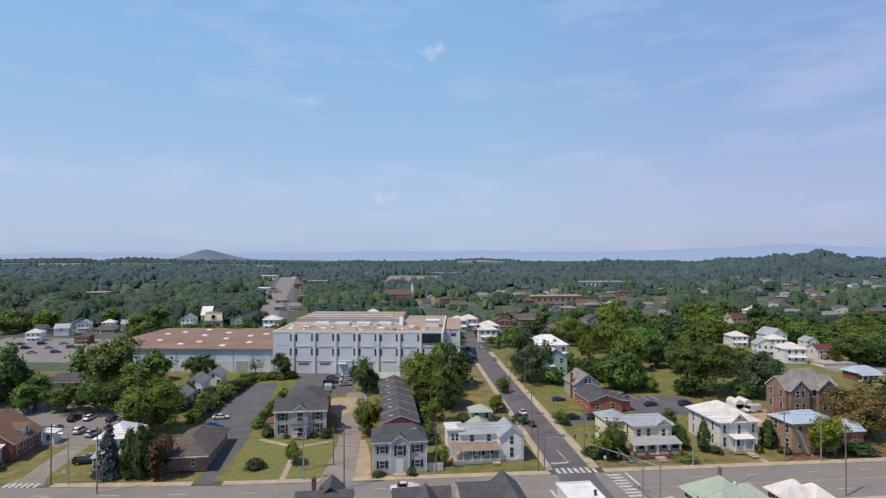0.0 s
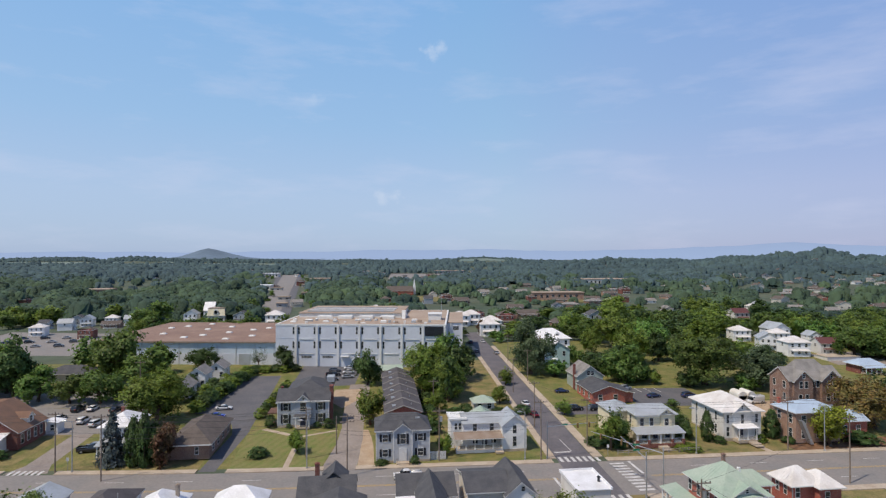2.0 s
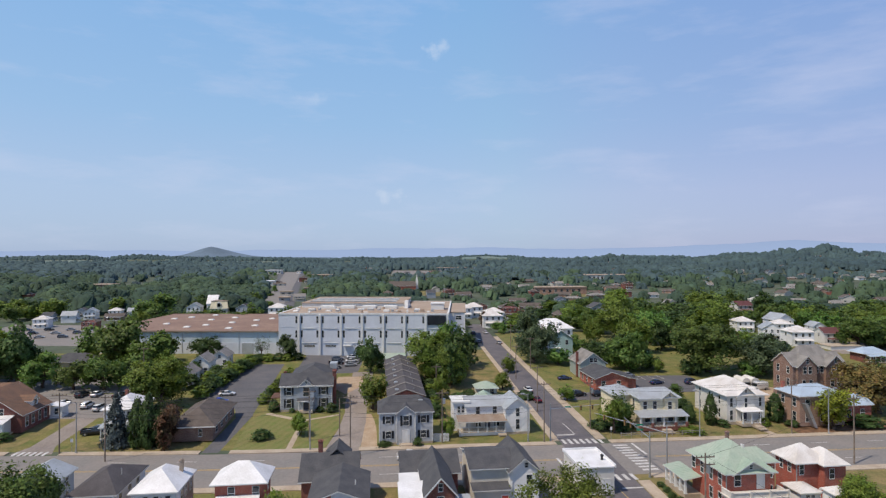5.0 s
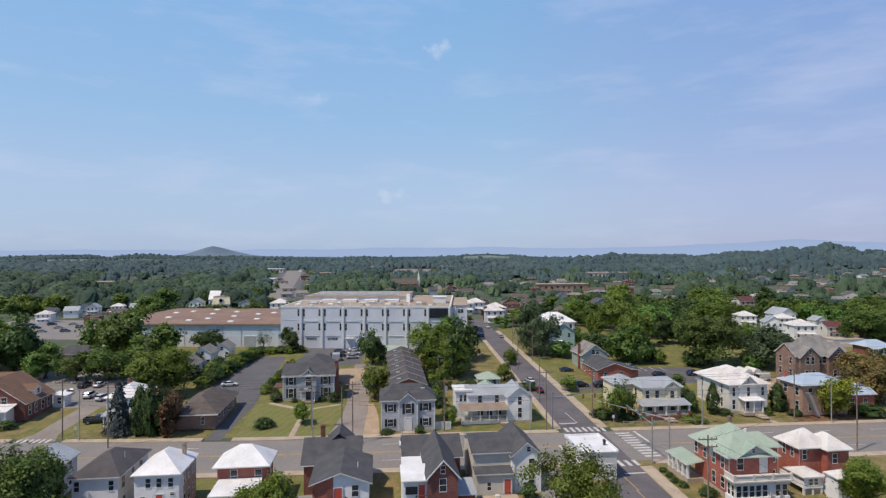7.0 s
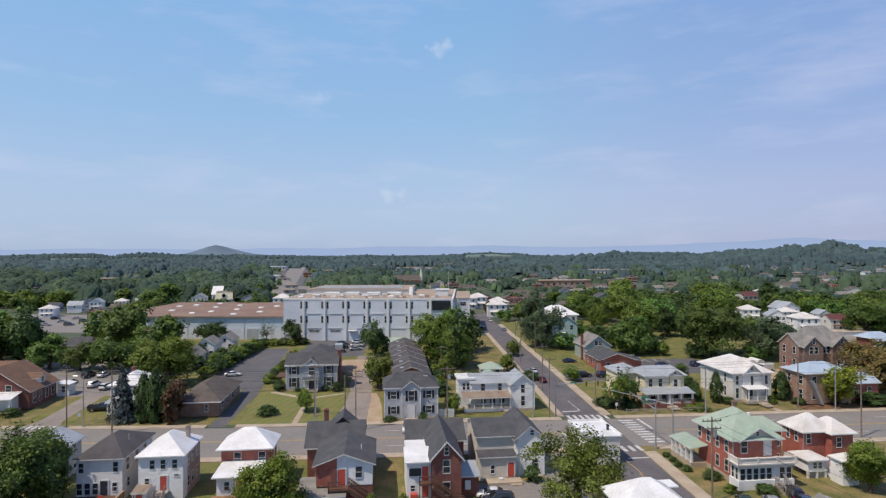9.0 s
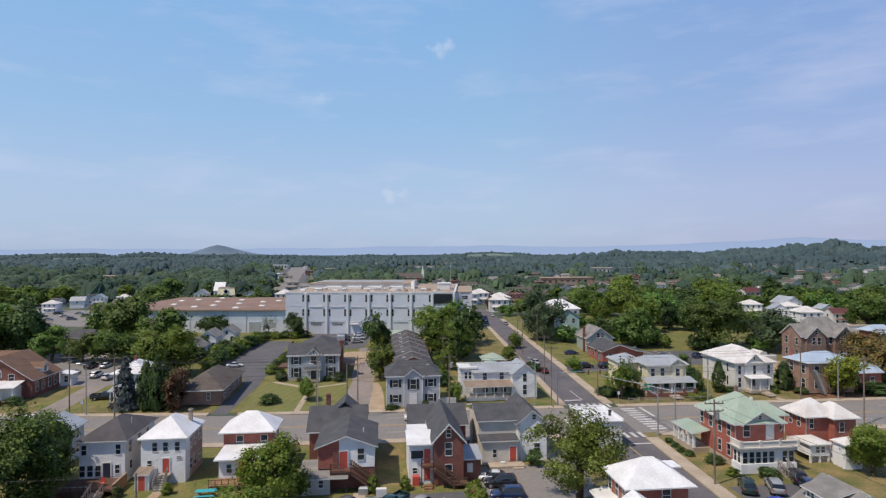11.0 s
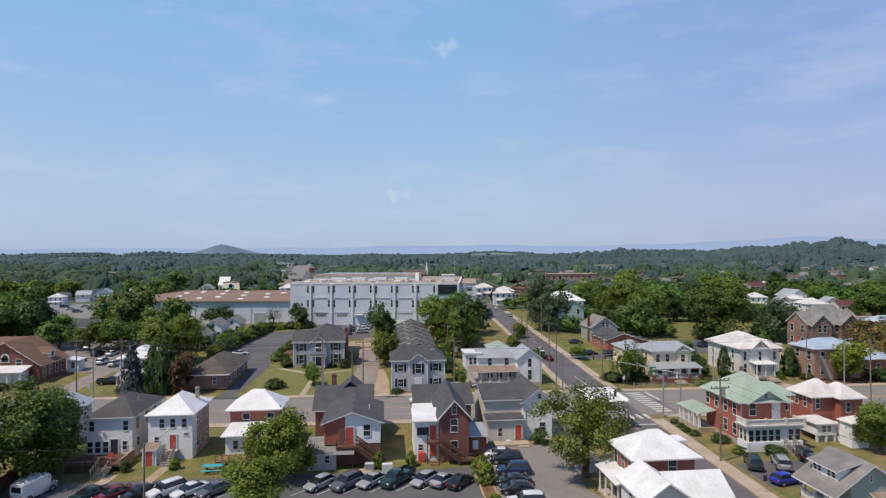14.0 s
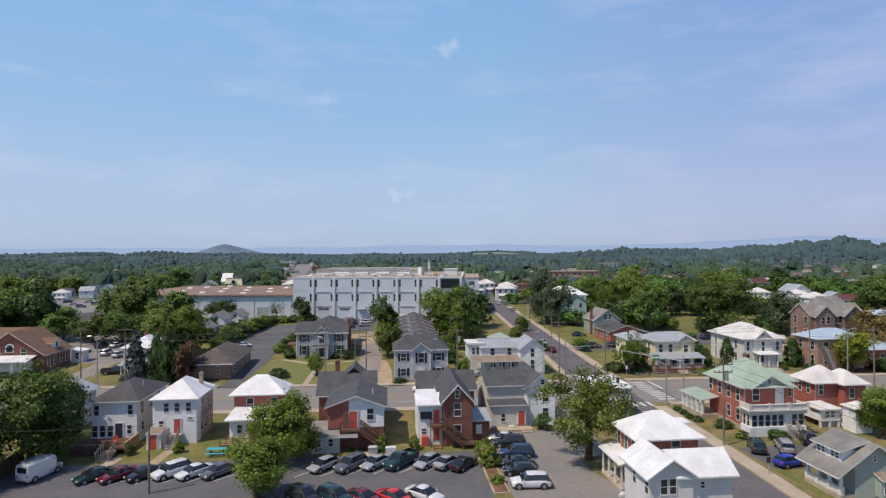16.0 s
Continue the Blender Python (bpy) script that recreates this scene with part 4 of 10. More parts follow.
def land(x, y):
    """Height of the ground: level in the town, rolling beyond, with wooded ridges and a hill with houses."""
    a, b = ahead(x, y)
    d = math.hypot(a, b)
    if d < 420:
        return 0.0
    z = ease(420, 1300, d) * (3.5 + 2.5 * noise.noise((a / 420, b / 420, 0.3)) + 1.2 * noise.noise((a / 150, b / 150, 1.7)))
    if b < 200:
        return z
    u = a / b
    z += profile(RIDGE_FAR, u) * math.exp(-((b - 2350) / 230) ** 2) * (1 + 0.18 * noise.noise((a / 110, b / 200, 5.5)))
    bell = ease(620, 1250, b) ** 1.3 if b < 1250 else math.exp(-((b - 1250) / 380) ** 2)
    return z + profile(RIDGE_NEAR, u) * bell * (1 + 0.15 * noise.noise((a / 120, b / 160, 2.5)))


def build_ground():
    radii = [0, 40, 90, 150, 230, 330, 420, 500, 580, 660, 750, 850, 950, 1060, 1180, 1300, 1440, 1600, 1800, 2000, 2250, 2500, 2800, 3100, 3400, 3700, 3850,
             3950, 4040]
    n = 240
    verts, faces = [(0, 0, 0)], []
    for r in radii[1:]:
        for i in range(n):
            # closer steps ahead of the camera
            u = i / n * 2 - 1
            t = radians(82.88) + math.pi * (0.45 * u + 0.55 * u ** 3)
            x, y = r * math.cos(t), r * math.sin(t)
            verts.append((x, y, land(x, y)))
    for i in range(n):
        faces.append((0, 1 + i, 1 + (i + 1) % n))
    for k in range(len(radii) - 2):
        for i in range(n):
            j = (i + 1) % n
            a, b = 1 + k * n, 1 + (k + 1) * n
            faces.append((a + i, b + i, b + j, a + j))
    s = Shape().hull(verts, faces)
    m = FIELDS
    return solid("ground", s, m, "dry grass and fields running to the horizon", "ground", kind="structure", smooth=True)


FIELDS = mat("fields", (0.062, 0.088, 0.054), 0.95, vary=0.3, scale=0.05, bump=0.3, bump_scale=1.0, tint=(0.100, 0.112, 0.070))
# far fields: paleness and blue of haze are mixed into the green
FIELD_HAZED = mat("far_field_hazed", (0.120, 0.180, 0.165), 0.95, vary=0.15, scale=0.02, tint=(0.19, 0.235, 0.20))
build_ground()

# far ridges: distance haze imitated by a blue base colour and a glow
RIDGE_GLOW = bpy.data.materials.new("far_ridge_glow")
RIDGE_GLOW.use_nodes = True
rb = RIDGE_GLOW.node_tree.nodes["Principled BSDF"]
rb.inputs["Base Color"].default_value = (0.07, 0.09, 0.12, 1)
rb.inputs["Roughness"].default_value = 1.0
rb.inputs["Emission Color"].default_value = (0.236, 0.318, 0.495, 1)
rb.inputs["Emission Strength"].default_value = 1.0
# blue-grey base colour imitates haze over the hill's woods
HILL = mat("lone_hill_hazed", (0.135, 0.190, 0.250), 0.95, vary=0.12, scale=0.02)


def ridge(name, r, low, tops, seed, m):
    s = Shape()
    pts = []
    for i in range(161):
        az = -46 + 92 * i / 160
        z = np.interp(az, [t[0] for t in tops], [t[1] for t in tops]) + 9 * noise.noise((az / 5.0, seed, 0)) + 4 * noise.noise((az / 1.3, seed, 2))
        a, b = r * math.sin(radians(az)), r * math.cos(radians(az))
        pts.append((*streetwise(a, b), z))
    for p, q in zip(pts, pts[1:]):
        p2, q2 = [(c[0] * 0.97, c[1] * 0.97, low) for c in (p, q)]
        s.poly([p2, q2, q, p])
        s.poly([(q[0] * 1.02, q[1] * 1.02, low), (p[0] * 1.02, p[1] * 1.02, low), p, q])
    return solid(name, s, m, "hazy blue mountain ridge on the horizon", "mountains", kind="structure", smooth=True)


def lone_hill():
    """A far wooded hill that stands alone, the haze of distance put into its colour."""
    s = Shape()
    grid = []
    n = 40
    for i in range(n + 1):
        for j in range(n + 1):
            a, b = -1335 + (i / n - 0.5) * 1250, 3180 + (j / n - 0.5) * 800
            d = math.hypot((a + 1335) / (1.0 if a < -1335 else 1.3), (b - 3180) * 0.9)
            z = 12 + 61 * math.exp(-(d / 118) ** 1.55) + 3 * math.exp(-(d / 300) ** 2) + 3 * noise.noise((a / 60, b / 60, 0))
            grid.append((*streetwise(a, b), z))
    s.hull(grid, [(i * (n + 1) + j, (i + 1) * (n + 1) + j, (i + 1) * (n + 1) + j + 1, i * (n + 1) + j + 1) for i in range(n) for j in range(n)])
    return solid("backdrop", s, HILL, "lone blue-green hill on the horizon", "hill", kind="structure", smooth=True)


lone_hill()
ridge("backdrop", 3960, -30, [(-46, 57), (-30, 53), (-15, 60), (-5, 70), (5, 76), (12, 66), (17.5, 68), (22.6, 80), (27.3, 96), (31.6, 112), (35.6, 88), (40, 80), (46, 74)], 3.3, RIDGE_GLOW)


# ---- streets ----
EYE_LEVEL = 31.0


def toward(k):
    """Shrinks a place by the share k towards the camera's eye point: it rises as it comes nearer and keeps its look
    from there.
    """
    return Matrix.Translation((0, 0, EYE_LEVEL)) @ Matrix.Scale(k, 4) @ Matrix.Translation((0, 0, -EYE_LEVEL))


FAR_KERB = [(-260, 125), (-120, 110), (-62, 103.7), (-41, 101.4), (-22, 99.9), (0, 99), (30, 98), (60, 97.2), (96, 96.5), (200, 94), (420, 88)]


def kerb_y(x, off=0.0):
    return float(np.interp(x, [p[0] for p in FAR_KERB], [p[1] for p in FAR_KERB])) - off


def side_x(y):
    return 33.6 + 0.06 * (y - 60)


def strip(name, left, right, z, m, label, category, kind="structure", thick=0.0):
    """A band between two lines of points, laid on the ground; with thickness it is a raised slab."""
    s = Shape()
    for (a, b), (c, d) in zip(zip(left, right), zip(left[1:], right[1:])):
        s.poly([(*a, z), (*b, z), (*d, z), (*c, z)])
        if thick:
            for p, q in ((a, c), (d, b)):
                s.poly([(*p, z), (*q, z), (*q, z - thick), (*p, z - thick)])
    if thick:
        for p, q in ((left[0], right[0]), (left[-1], right[-1])):
            s.poly([(*p, z), (*q, z), (*q, z - thick), (*p, z - thick)])
    return solid(name, s, m, label, category, kind=kind)


def patch(name, pts, z, m, label, category="paving", kind="structure"):
    return solid(name, Shape().poly([(x, y, z) for x, y in pts]), m, label, category, kind=kind)


xs = [-260, -180, -120, -90, -62, -41, -22, 0, 15, 30, 45, 60, 96, 150, 200, 420]
strip("road", [(x, kerb_y(x, 14.2)) for x in xs], [(x, kerb_y(x)) for x in xs], 0.03, ASPHALT_OLD, "worn grey asphalt main street with several lanes", "road")
ys = [20, 40, 60, 80, 98, 120, 150, 200, 240, 272]
strip("road", [(side_x(y) + 3.4, y) for y in ys], [(side_x(y) - 3.4, y) for y in ys], 0.036, ASPHALT_NEW, "dark asphalt side street crossing the main street", "road")
# kerbs and pavements stand a step above the road
for x0, x1 in ((-260, -63), (-54, -30.5), (-25.5, -9), (-3.5, 31.5), (41.5, 420)):
    q = [x0] + [x for x in xs if x0 < x < x1] + [x1]
    strip("pavement", [(x, kerb_y(x, -1.7)) for x in q], [(x, kerb_y(x, 0.0)) for x in q], 0.15, CONCRETE, "concrete pavement along the main street", "pavement", thick=0.15)
for x0, x1 in ((-260, 27.0), (41.5, 420)):
    q = [x0] + [x for x in xs if x0 < x < x1] + [x1]
    strip("pavement", [(x, kerb_y(x, 14.2)) for x in q], [(x, kerb_y(x, 15.9)) for x in q], 0.15, CONCRETE, "concrete pavement along the main street", "pavement", thick=0.15)
strip("pavement", [(side_x(y) + 5.3, y) for y in (100, 130, 170, 230)], [(side_x(y) + 3.5, y) for y in (100, 130, 170, 230)], 0.15, CONCRETE, "concrete pavement beside the side street", "pavement", thick=0.15)
strip("pavement", [(side_x(y) - 3.5, y) for y in (100, 130, 170, 230)], [(side_x(y) - 4.9, y) for y in (100, 130, 170, 230)], 0.15, CONCRETE, "concrete pavement beside the side street", "pavement", thick=0.15)
strip("pavement", [(side_x(y) + 5.4, y) for y in (30, 50, 66, 81)], [(side_x(y) + 3.5, y) for y in (30, 50, 66, 81)], 0.15, CONCRETE, "concrete pavement beside the side street", "pavement", thick=0.15)
# road marks
s = Shape()
for y0, y1 in ((91.7, 91.85), (92.05, 92.2)):
    for a, b in zip(xs, xs[1:]):
        for c, d in ((max(a, -200), min(b, 30)), (max(a, 46), min(b, 300))):
            if d > c:
                o0, o1 = 99 - y0, 99 - y1
                s.poly([(c, kerb_y(c, o0), 0.045), (d, kerb_y(d, o0), 0.045), (d, kerb_y(d, o1), 0.045), (c, kerb_y(c, o1), 0.045)])
solid("road_marking", s, PAINT_YELLOW, "double yellow centre line painted on asphalt", "road marking", kind="structure")
s = Shape()
for off in (3.4, 10.8):
    for i in range(-14, 20):
        x = i * 11.0
        if not 24 < x < 50:
            s.poly([(x, kerb_y(x, off), 0.045), (x + 3.2, kerb_y(x + 3.2, off), 0.045), (x + 3.2, kerb_y(x + 3.2, off - 0.14), 0.045), (x, kerb_y(x, off - 0.14), 0.045)])
solid("road_marking", s, PAINT_WHITE, "white dashed lane lines on asphalt", "road marking", kind="structure")


def stripes(name, x0, y0, dx, dy, n, w, l, label, m=None, z=0.05, skew=0.0):
    for i in range(n):
        x, y = x0 + dx * i, y0 + dy * i
        solid(name, Shape().hull([(x, y, z - 0.03), (x + w, y, z - 0.03), (x + w + skew, y + l, z - 0.03), (x + skew, y + l, z - 0.03), (x, y, z), (x + w, y, z), (x + w + skew, y + l, z), (x + skew, y + l, z)],
                                         [(4, 5, 6, 7), (0, 1, 5, 4), (1, 2, 6, 5), (2, 3, 7, 6), (3, 0, 4, 7)]), m or PAINT_WHITE, label, "road marking", name, "structure")


stripes("crosswalk_bar", 33.0, 98.3, 1.12, -0.05, 7, 0.55, 2.4, "white crosswalk bar painted on asphalt")
stripes("crosswalk_bar", 41.2, 84.9, 0.0, 1.25, 10, 2.6, 0.6, "white crosswalk bar painted on asphalt")
stripes("crosswalk_bar", 32.0, 81.6, 1.25, 0.0, 6, 0.6, 2.3, "white crosswalk bar painted on asphalt")
stripes("stop_line", 33.2, 103.0, 0, 0, 1, 3.2, 0.45, "white stop line on the side street")
stripes("stop_line", 36.6, 103.4, 0, 0, 1, 0.14, 7.0, "white lane line on the side street")
stripes("stop_line", 35.0, 78.6, 0, 0, 1, 3.2, 0.4, "white stop line on the side street")
stripes("stop_line", 44.8, 91.6, 0, 0, 1, 0.45, 5.6, "white stop line across the main street")
stripes("stop_line", 29.2, 85.4, 0, 0, 1, 0.45, 6.2, "white stop line across the main street")
for y in (68, 73):
    stripes("lane_line", side_x(y) - 0.07, y, 0, 0, 1, 0.13, 5.2, "yellow centre line on the side street", PAINT_YELLOW)

# ---- lots, drives and lawns ----
patch("parking_lot", [(-60, 40), (9.0, 40), (8.9, 65.5), (-2, 65.3), (-18, 65.4), (-42, 65.6), (-60, 66)], 0.02, ASPHALT, "dark asphalt car park with white stall lines", "car park")
patch("parking_lot", [(10.6, 40), (22, 40), (22, 60), (24.5, 66), (27, 84), (22, 84), (21, 72.6), (11, 72.6)], 0.021, ASPHALT_OLD, "grey asphalt drive and car park between houses", "car park")
patch("parking_lot", [(39.8, 56.4), (53, 56.4), (53, 63.2), (40.0, 63.2)], 0.02, ASPHALT, "small asphalt car park beside the brick house", "car park")
patch("drive", [(-26.4, 124.0), (-31.6, 130.4), (-29.5, 122), (-30.2, 101.4), (-27.4, 101.2)], 0.020, ASPHALT, "dark asphalt drive beside the low brick building", "drive")
patch("parking_lot", [(-42.5, 140), (-37, 137), (-41.9, 182), (-44, 170)], 0.020, ASPHALT, "edge of the long asphalt car park", "car park")
patch("parking_lot", [(-37, 137), (-26.5, 122.5), (-29, 181), (-41.9, 182)], 0.026, ASPHALT, "long asphalt car park", "car park")
patch("parking_lot", [(-24, 165), (-6, 165), (-4, 197), (-24, 197)], 0.02, ASPHALT, "asphalt yard before the white factory", "car park")
patch("drive", [(-9.6, 99.2), (-3.6, 99), (-2.6, 108), (-2.6, 125), (-1.5, 166), (-7.2, 166), (-7.6, 130), (-7.2, 124), (-7.8, 112)], 0.022, DRIVE, "worn asphalt drive between the grey houses", "drive")
patch("drive", [(-3.3, 99.6), (-0.3, 100.9), (-0.35, 106), (-0.5, 112), (-0.9, 117), (-1.6, 122), (-2.6, 122), (-2.6, 116), (-2.9, 110), (-3.1, 104)], 0.024, GRAVEL, "bare sandy ground beside the drive", "drive")
patch("drive", [(-8, 140), (-3.4, 150), (-3.8, 160), (-11, 160), (-12, 148)], 0.027, GRAVEL, "sandy yard behind the grey house", "drive")
patch("drive", [(-62.6, 104.2), (-55.4, 103.8), (-57.0, 108), (-58.2, 126), (-58, 150), (-63, 150), (-62.2, 126), (-61.2, 108)], 0.021, DRIVE, "worn asphalt lane beside the brick hall", "drive")
patch("parking_lot", [(-82, 126), (-52, 126), (-52, 146), (-84, 149)], 0.024, ASPHALT_OLD, "grey car park behind the brick hall", "car park")
patch("parking_lot", [(65, 133), (84, 131), (86, 150), (66, 152)], 0.02, ASPHALT, "asphalt car park behind the yellow house", "car park")
patch("drive", [(41.5, 128), (57, 127), (57, 134), (41.5, 135)], 0.02, ASPHALT_NEW, "dark drive beside the side street", "drive")
patch("drive", [(79, 120), (98, 120), (100, 134), (80, 134)], 0.02, GRAVEL, "sandy yard beside the white house", "drive")
patch("drive", [(-168, 236), (-108, 226), (-112, 286), (-176, 300)], 0.02, ASPHALT_OLD, "pale car park before a row of houses", "car park")
patch("drive", [(157, 176), (182, 172), (184, 200), (162, 196)], 0.03, DRIVE, "pale worn drive below the white houses", "drive")
patch("lawn", [(12, 113), (33, 118), (37, 200), (31.5, 199), (11, 165)], 0.013, LAWN_DRY, "rough dry grass beside the side street", "lawn")
patch("lawn", [(47, 173), (60, 172), (76, 240), (52, 240)], 0.013, LAWN, "gardens beside the side street", "lawn")
patch("lawn", [(-122, 171), (-45, 166), (-45, 202), (-122, 212)], 0.013, LAWN, "rough grass before the warehouse", "lawn")
patch("lawn", [(-57, 111), (-31, 110), (-37, 136), (-44, 166), (-57, 166)], 0.013, LAWN, "garden ground behind the white house", "lawn")
patch("lawn", [(84, 140), (170, 130), (185, 240), (100, 200)], 0.012, LAWN, "patchy gardens on the rise", "lawn")
patch("lawn", [(-25.4, 101.6), (-9.6, 101), (-8.0, 113), (-7.6, 122), (-24.5, 125), (-26.4, 121)], 0.018, LAWN_MOWN, "mown lawn with dry stripes before the grey house", "lawn")
patch("lawn", [(12.8, 100.6), (31.2, 100), (31.5, 104), (29, 112), (13, 112)], 0.018, LAWN, "patchy lawn round the white house", "lawn")
patch("lawn", [(-54, 105.5), (-38, 103.2), (-30.5, 102.8), (-31, 108), (-54, 110)], 0.018, LAWN_DRY, "dry lawn before the low brick building", "lawn")
patch("parking_lot", [(-118, 150), (-60, 148), (-62, 166), (-120, 170)], 0.022, ASPHALT_OLD, "pale asphalt car park behind the shade trees", "car park")
patch("lawn", [(74, 154), (92, 153), (104, 192), (92, 194)], 0.019, LAWN, "olive open grass behind the car park", "lawn")
patch("lawn", [(-95, 107), (-64, 105.2), (-63, 127), (-64.5, 128), (-95, 120)], 0.018, LAWN_DRY, "dry lawn beside the brick hall", "lawn")
patch("lawn", [(42, 99.6), (100, 97.5), (100, 106), (60, 108), (42, 112)], 0.018, LAWN_DRY, "dry lawn along the main street", "lawn")
patch("lawn", [(42, 112), (57, 112), (56, 127), (42.6, 127)], 0.017, LAWN, "lawn beside the side street", "lawn")
patch("lawn", [(43, 135), (53, 135), (57, 170), (45, 172)], 0.017, LAWN, "patchy lawn beside the side street", "lawn")
patch("verge", [(-62, 32), (66, 32), (66, 83.5), (-62, 84.5)], 0.010, LAWN_DRY, "dry ground between the near houses", "ground")
patch("lawn", [(-42, 65.6), (9, 65.5), (9.5, 84), (-45, 84)], 0.016, LAWN, "back gardens of the houses", "lawn")
patch("lawn", [(-2.2, 66), (2.4, 66), (2.4, 84), (-0.6, 84)], 0.019, LAWN_DRY, "dry grass between two houses", "lawn")
patch("lawn", [(-22, 65.8), (-10, 65.8), (-10, 69), (-22, 69)], 0.019, LAWN_DRY, "dry grass behind the car park", "lawn")
patch("lawn", [(39.4, 44), (60, 44), (60, 56.2), (39.6, 56.2)], 0.017, LAWN, "lawn round the bungalow", "lawn")
patch("lawn", [(39.6, 63.4), (64, 63.4), (64, 83), (41, 83)], 0.017, LAWN_DRY, "dry lawn round the brick houses", "lawn")
patch("lawn", [(22, 53), (23.4, 53), (23.4, 60), (22.8, 62.5), (20.4, 62), (20.2, 58)], 0.026, LAWN_DRY, "bare grass under the maple", "lawn")
solid("planting_bed", Shape().box(9.0, 53.5, 0, 10.6, 66, 0.14, 0).box(9.15, 53.65, 0.1, 10.45, 65.85, 0.17, 1), [CONCRETE, MULCH], "kerbed planting bed between two car parks", "planting bed", kind="structure")
patch("bed", [(79, 98.6), (104, 97.8), (104, 104), (80, 105)], 0.02, MULCH, "brown bare bank beside the pavement", "bank")
stripes("crosswalk_bar", -61.9, 103.6, 1.0, -0.09, 6, 0.5, 1.9, "white crosswalk bar painted on asphalt")
patch("verge", [(-260, 127.5), (-120, 112.2), (-62, 105.6), (-22, 101.7), (31.2, 99.9), (36.5, 200), (-125, 212), (-260, 212)], 0.007, LAWN, "garden ground behind the main street", "ground")
patch("verge", [(41.6, 99.7), (96, 98.3), (200, 95.8), (260, 94.4), (260, 240), (50, 240)], 0.007, LAWN, "rough grass behind the main street", "ground")
patch("verge", [(41.6, 82.6), (96, 80.4), (200, 77.8), (200, 30), (38.4, 30)], 0.007, LAWN_DRY, "dry ground behind the brick houses", "ground")
patch("verge", [(-200, 102.5), (-120, 93.8), (-62, 87.6), (-62, 30), (-200, 30)], 0.007, LAWN_DRY, "dry ground beside the car park", "ground")
# stall lines
for i in range(6):
    stripes("stall_line", -31.6 + 2.56 * i, 59.6, 0, 0, 1, 0.13, 3.9, "white stall line on the car park", skew=3.9)
for i in range(6):
    stripes("stall_line", -10.8 + 2.72 * i, 59.7, 0, 0, 1, 0.13, 3.9, "white stall line on the car park", skew=3.9)
for i in range(7):
    stripes("stall_line", -10.4 + 2.8 * i, 49.6, 0, 0, 1, 0.13, 3.6, "white stall line on the car park", skew=-3.4)
for i in range(5):
    stripes("stall_line", 66.5 + 2.7 * i, 146.5, 0, 0, 1, 0.12, 5, "white stall line on the car park")
# walks
patch("walk", [(-24.2, 124.6), (-16.6, 118.6), (-14.6, 118.6), (-23.2, 125.4)], 0.03, CONCRETE, "pale concrete garden walk", "walk")
patch("walk", [(-16.6, 118.6), (-14.6, 118.6), (-8.0, 121.8), (-8.2, 122.6)], 0.031, CONCRETE, "pale concrete garden walk", "walk")
patch("walk", [(-16.2, 101.2), (-15.2, 101.2), (-14.8, 118.6), (-15.8, 118.6)], 0.029, CONCRETE, "narrow garden walk to the grey house", "walk")
patch("walk", [(-32.6, 64.6), (-31.3, 64.6), (-31.0, 67.6), (-32.2, 67.6)], 0.03, CONCRETE, "concrete walk to the deck stair", "walk")
patch("walk", [(-27.6, 64.8), (-26.4, 64.8), (-26.0, 69.4), (-27.2, 69.4)], 0.03, GRAVEL, "earth walk to the back stair", "walk")
patch("walk", [(73.2, 98.9), (74.6, 98.9), (74.0, 104), (72.8, 104)], 0.03, CONCRETE, "concrete walk to the white house", "walk")
patch("walk", [(-4, 64.9), (-2.6, 64.9), (-2.6, 66.4), (-4, 66.4)], 0.03, CONCRETE, "concrete pad behind the white gabled house", "walk")


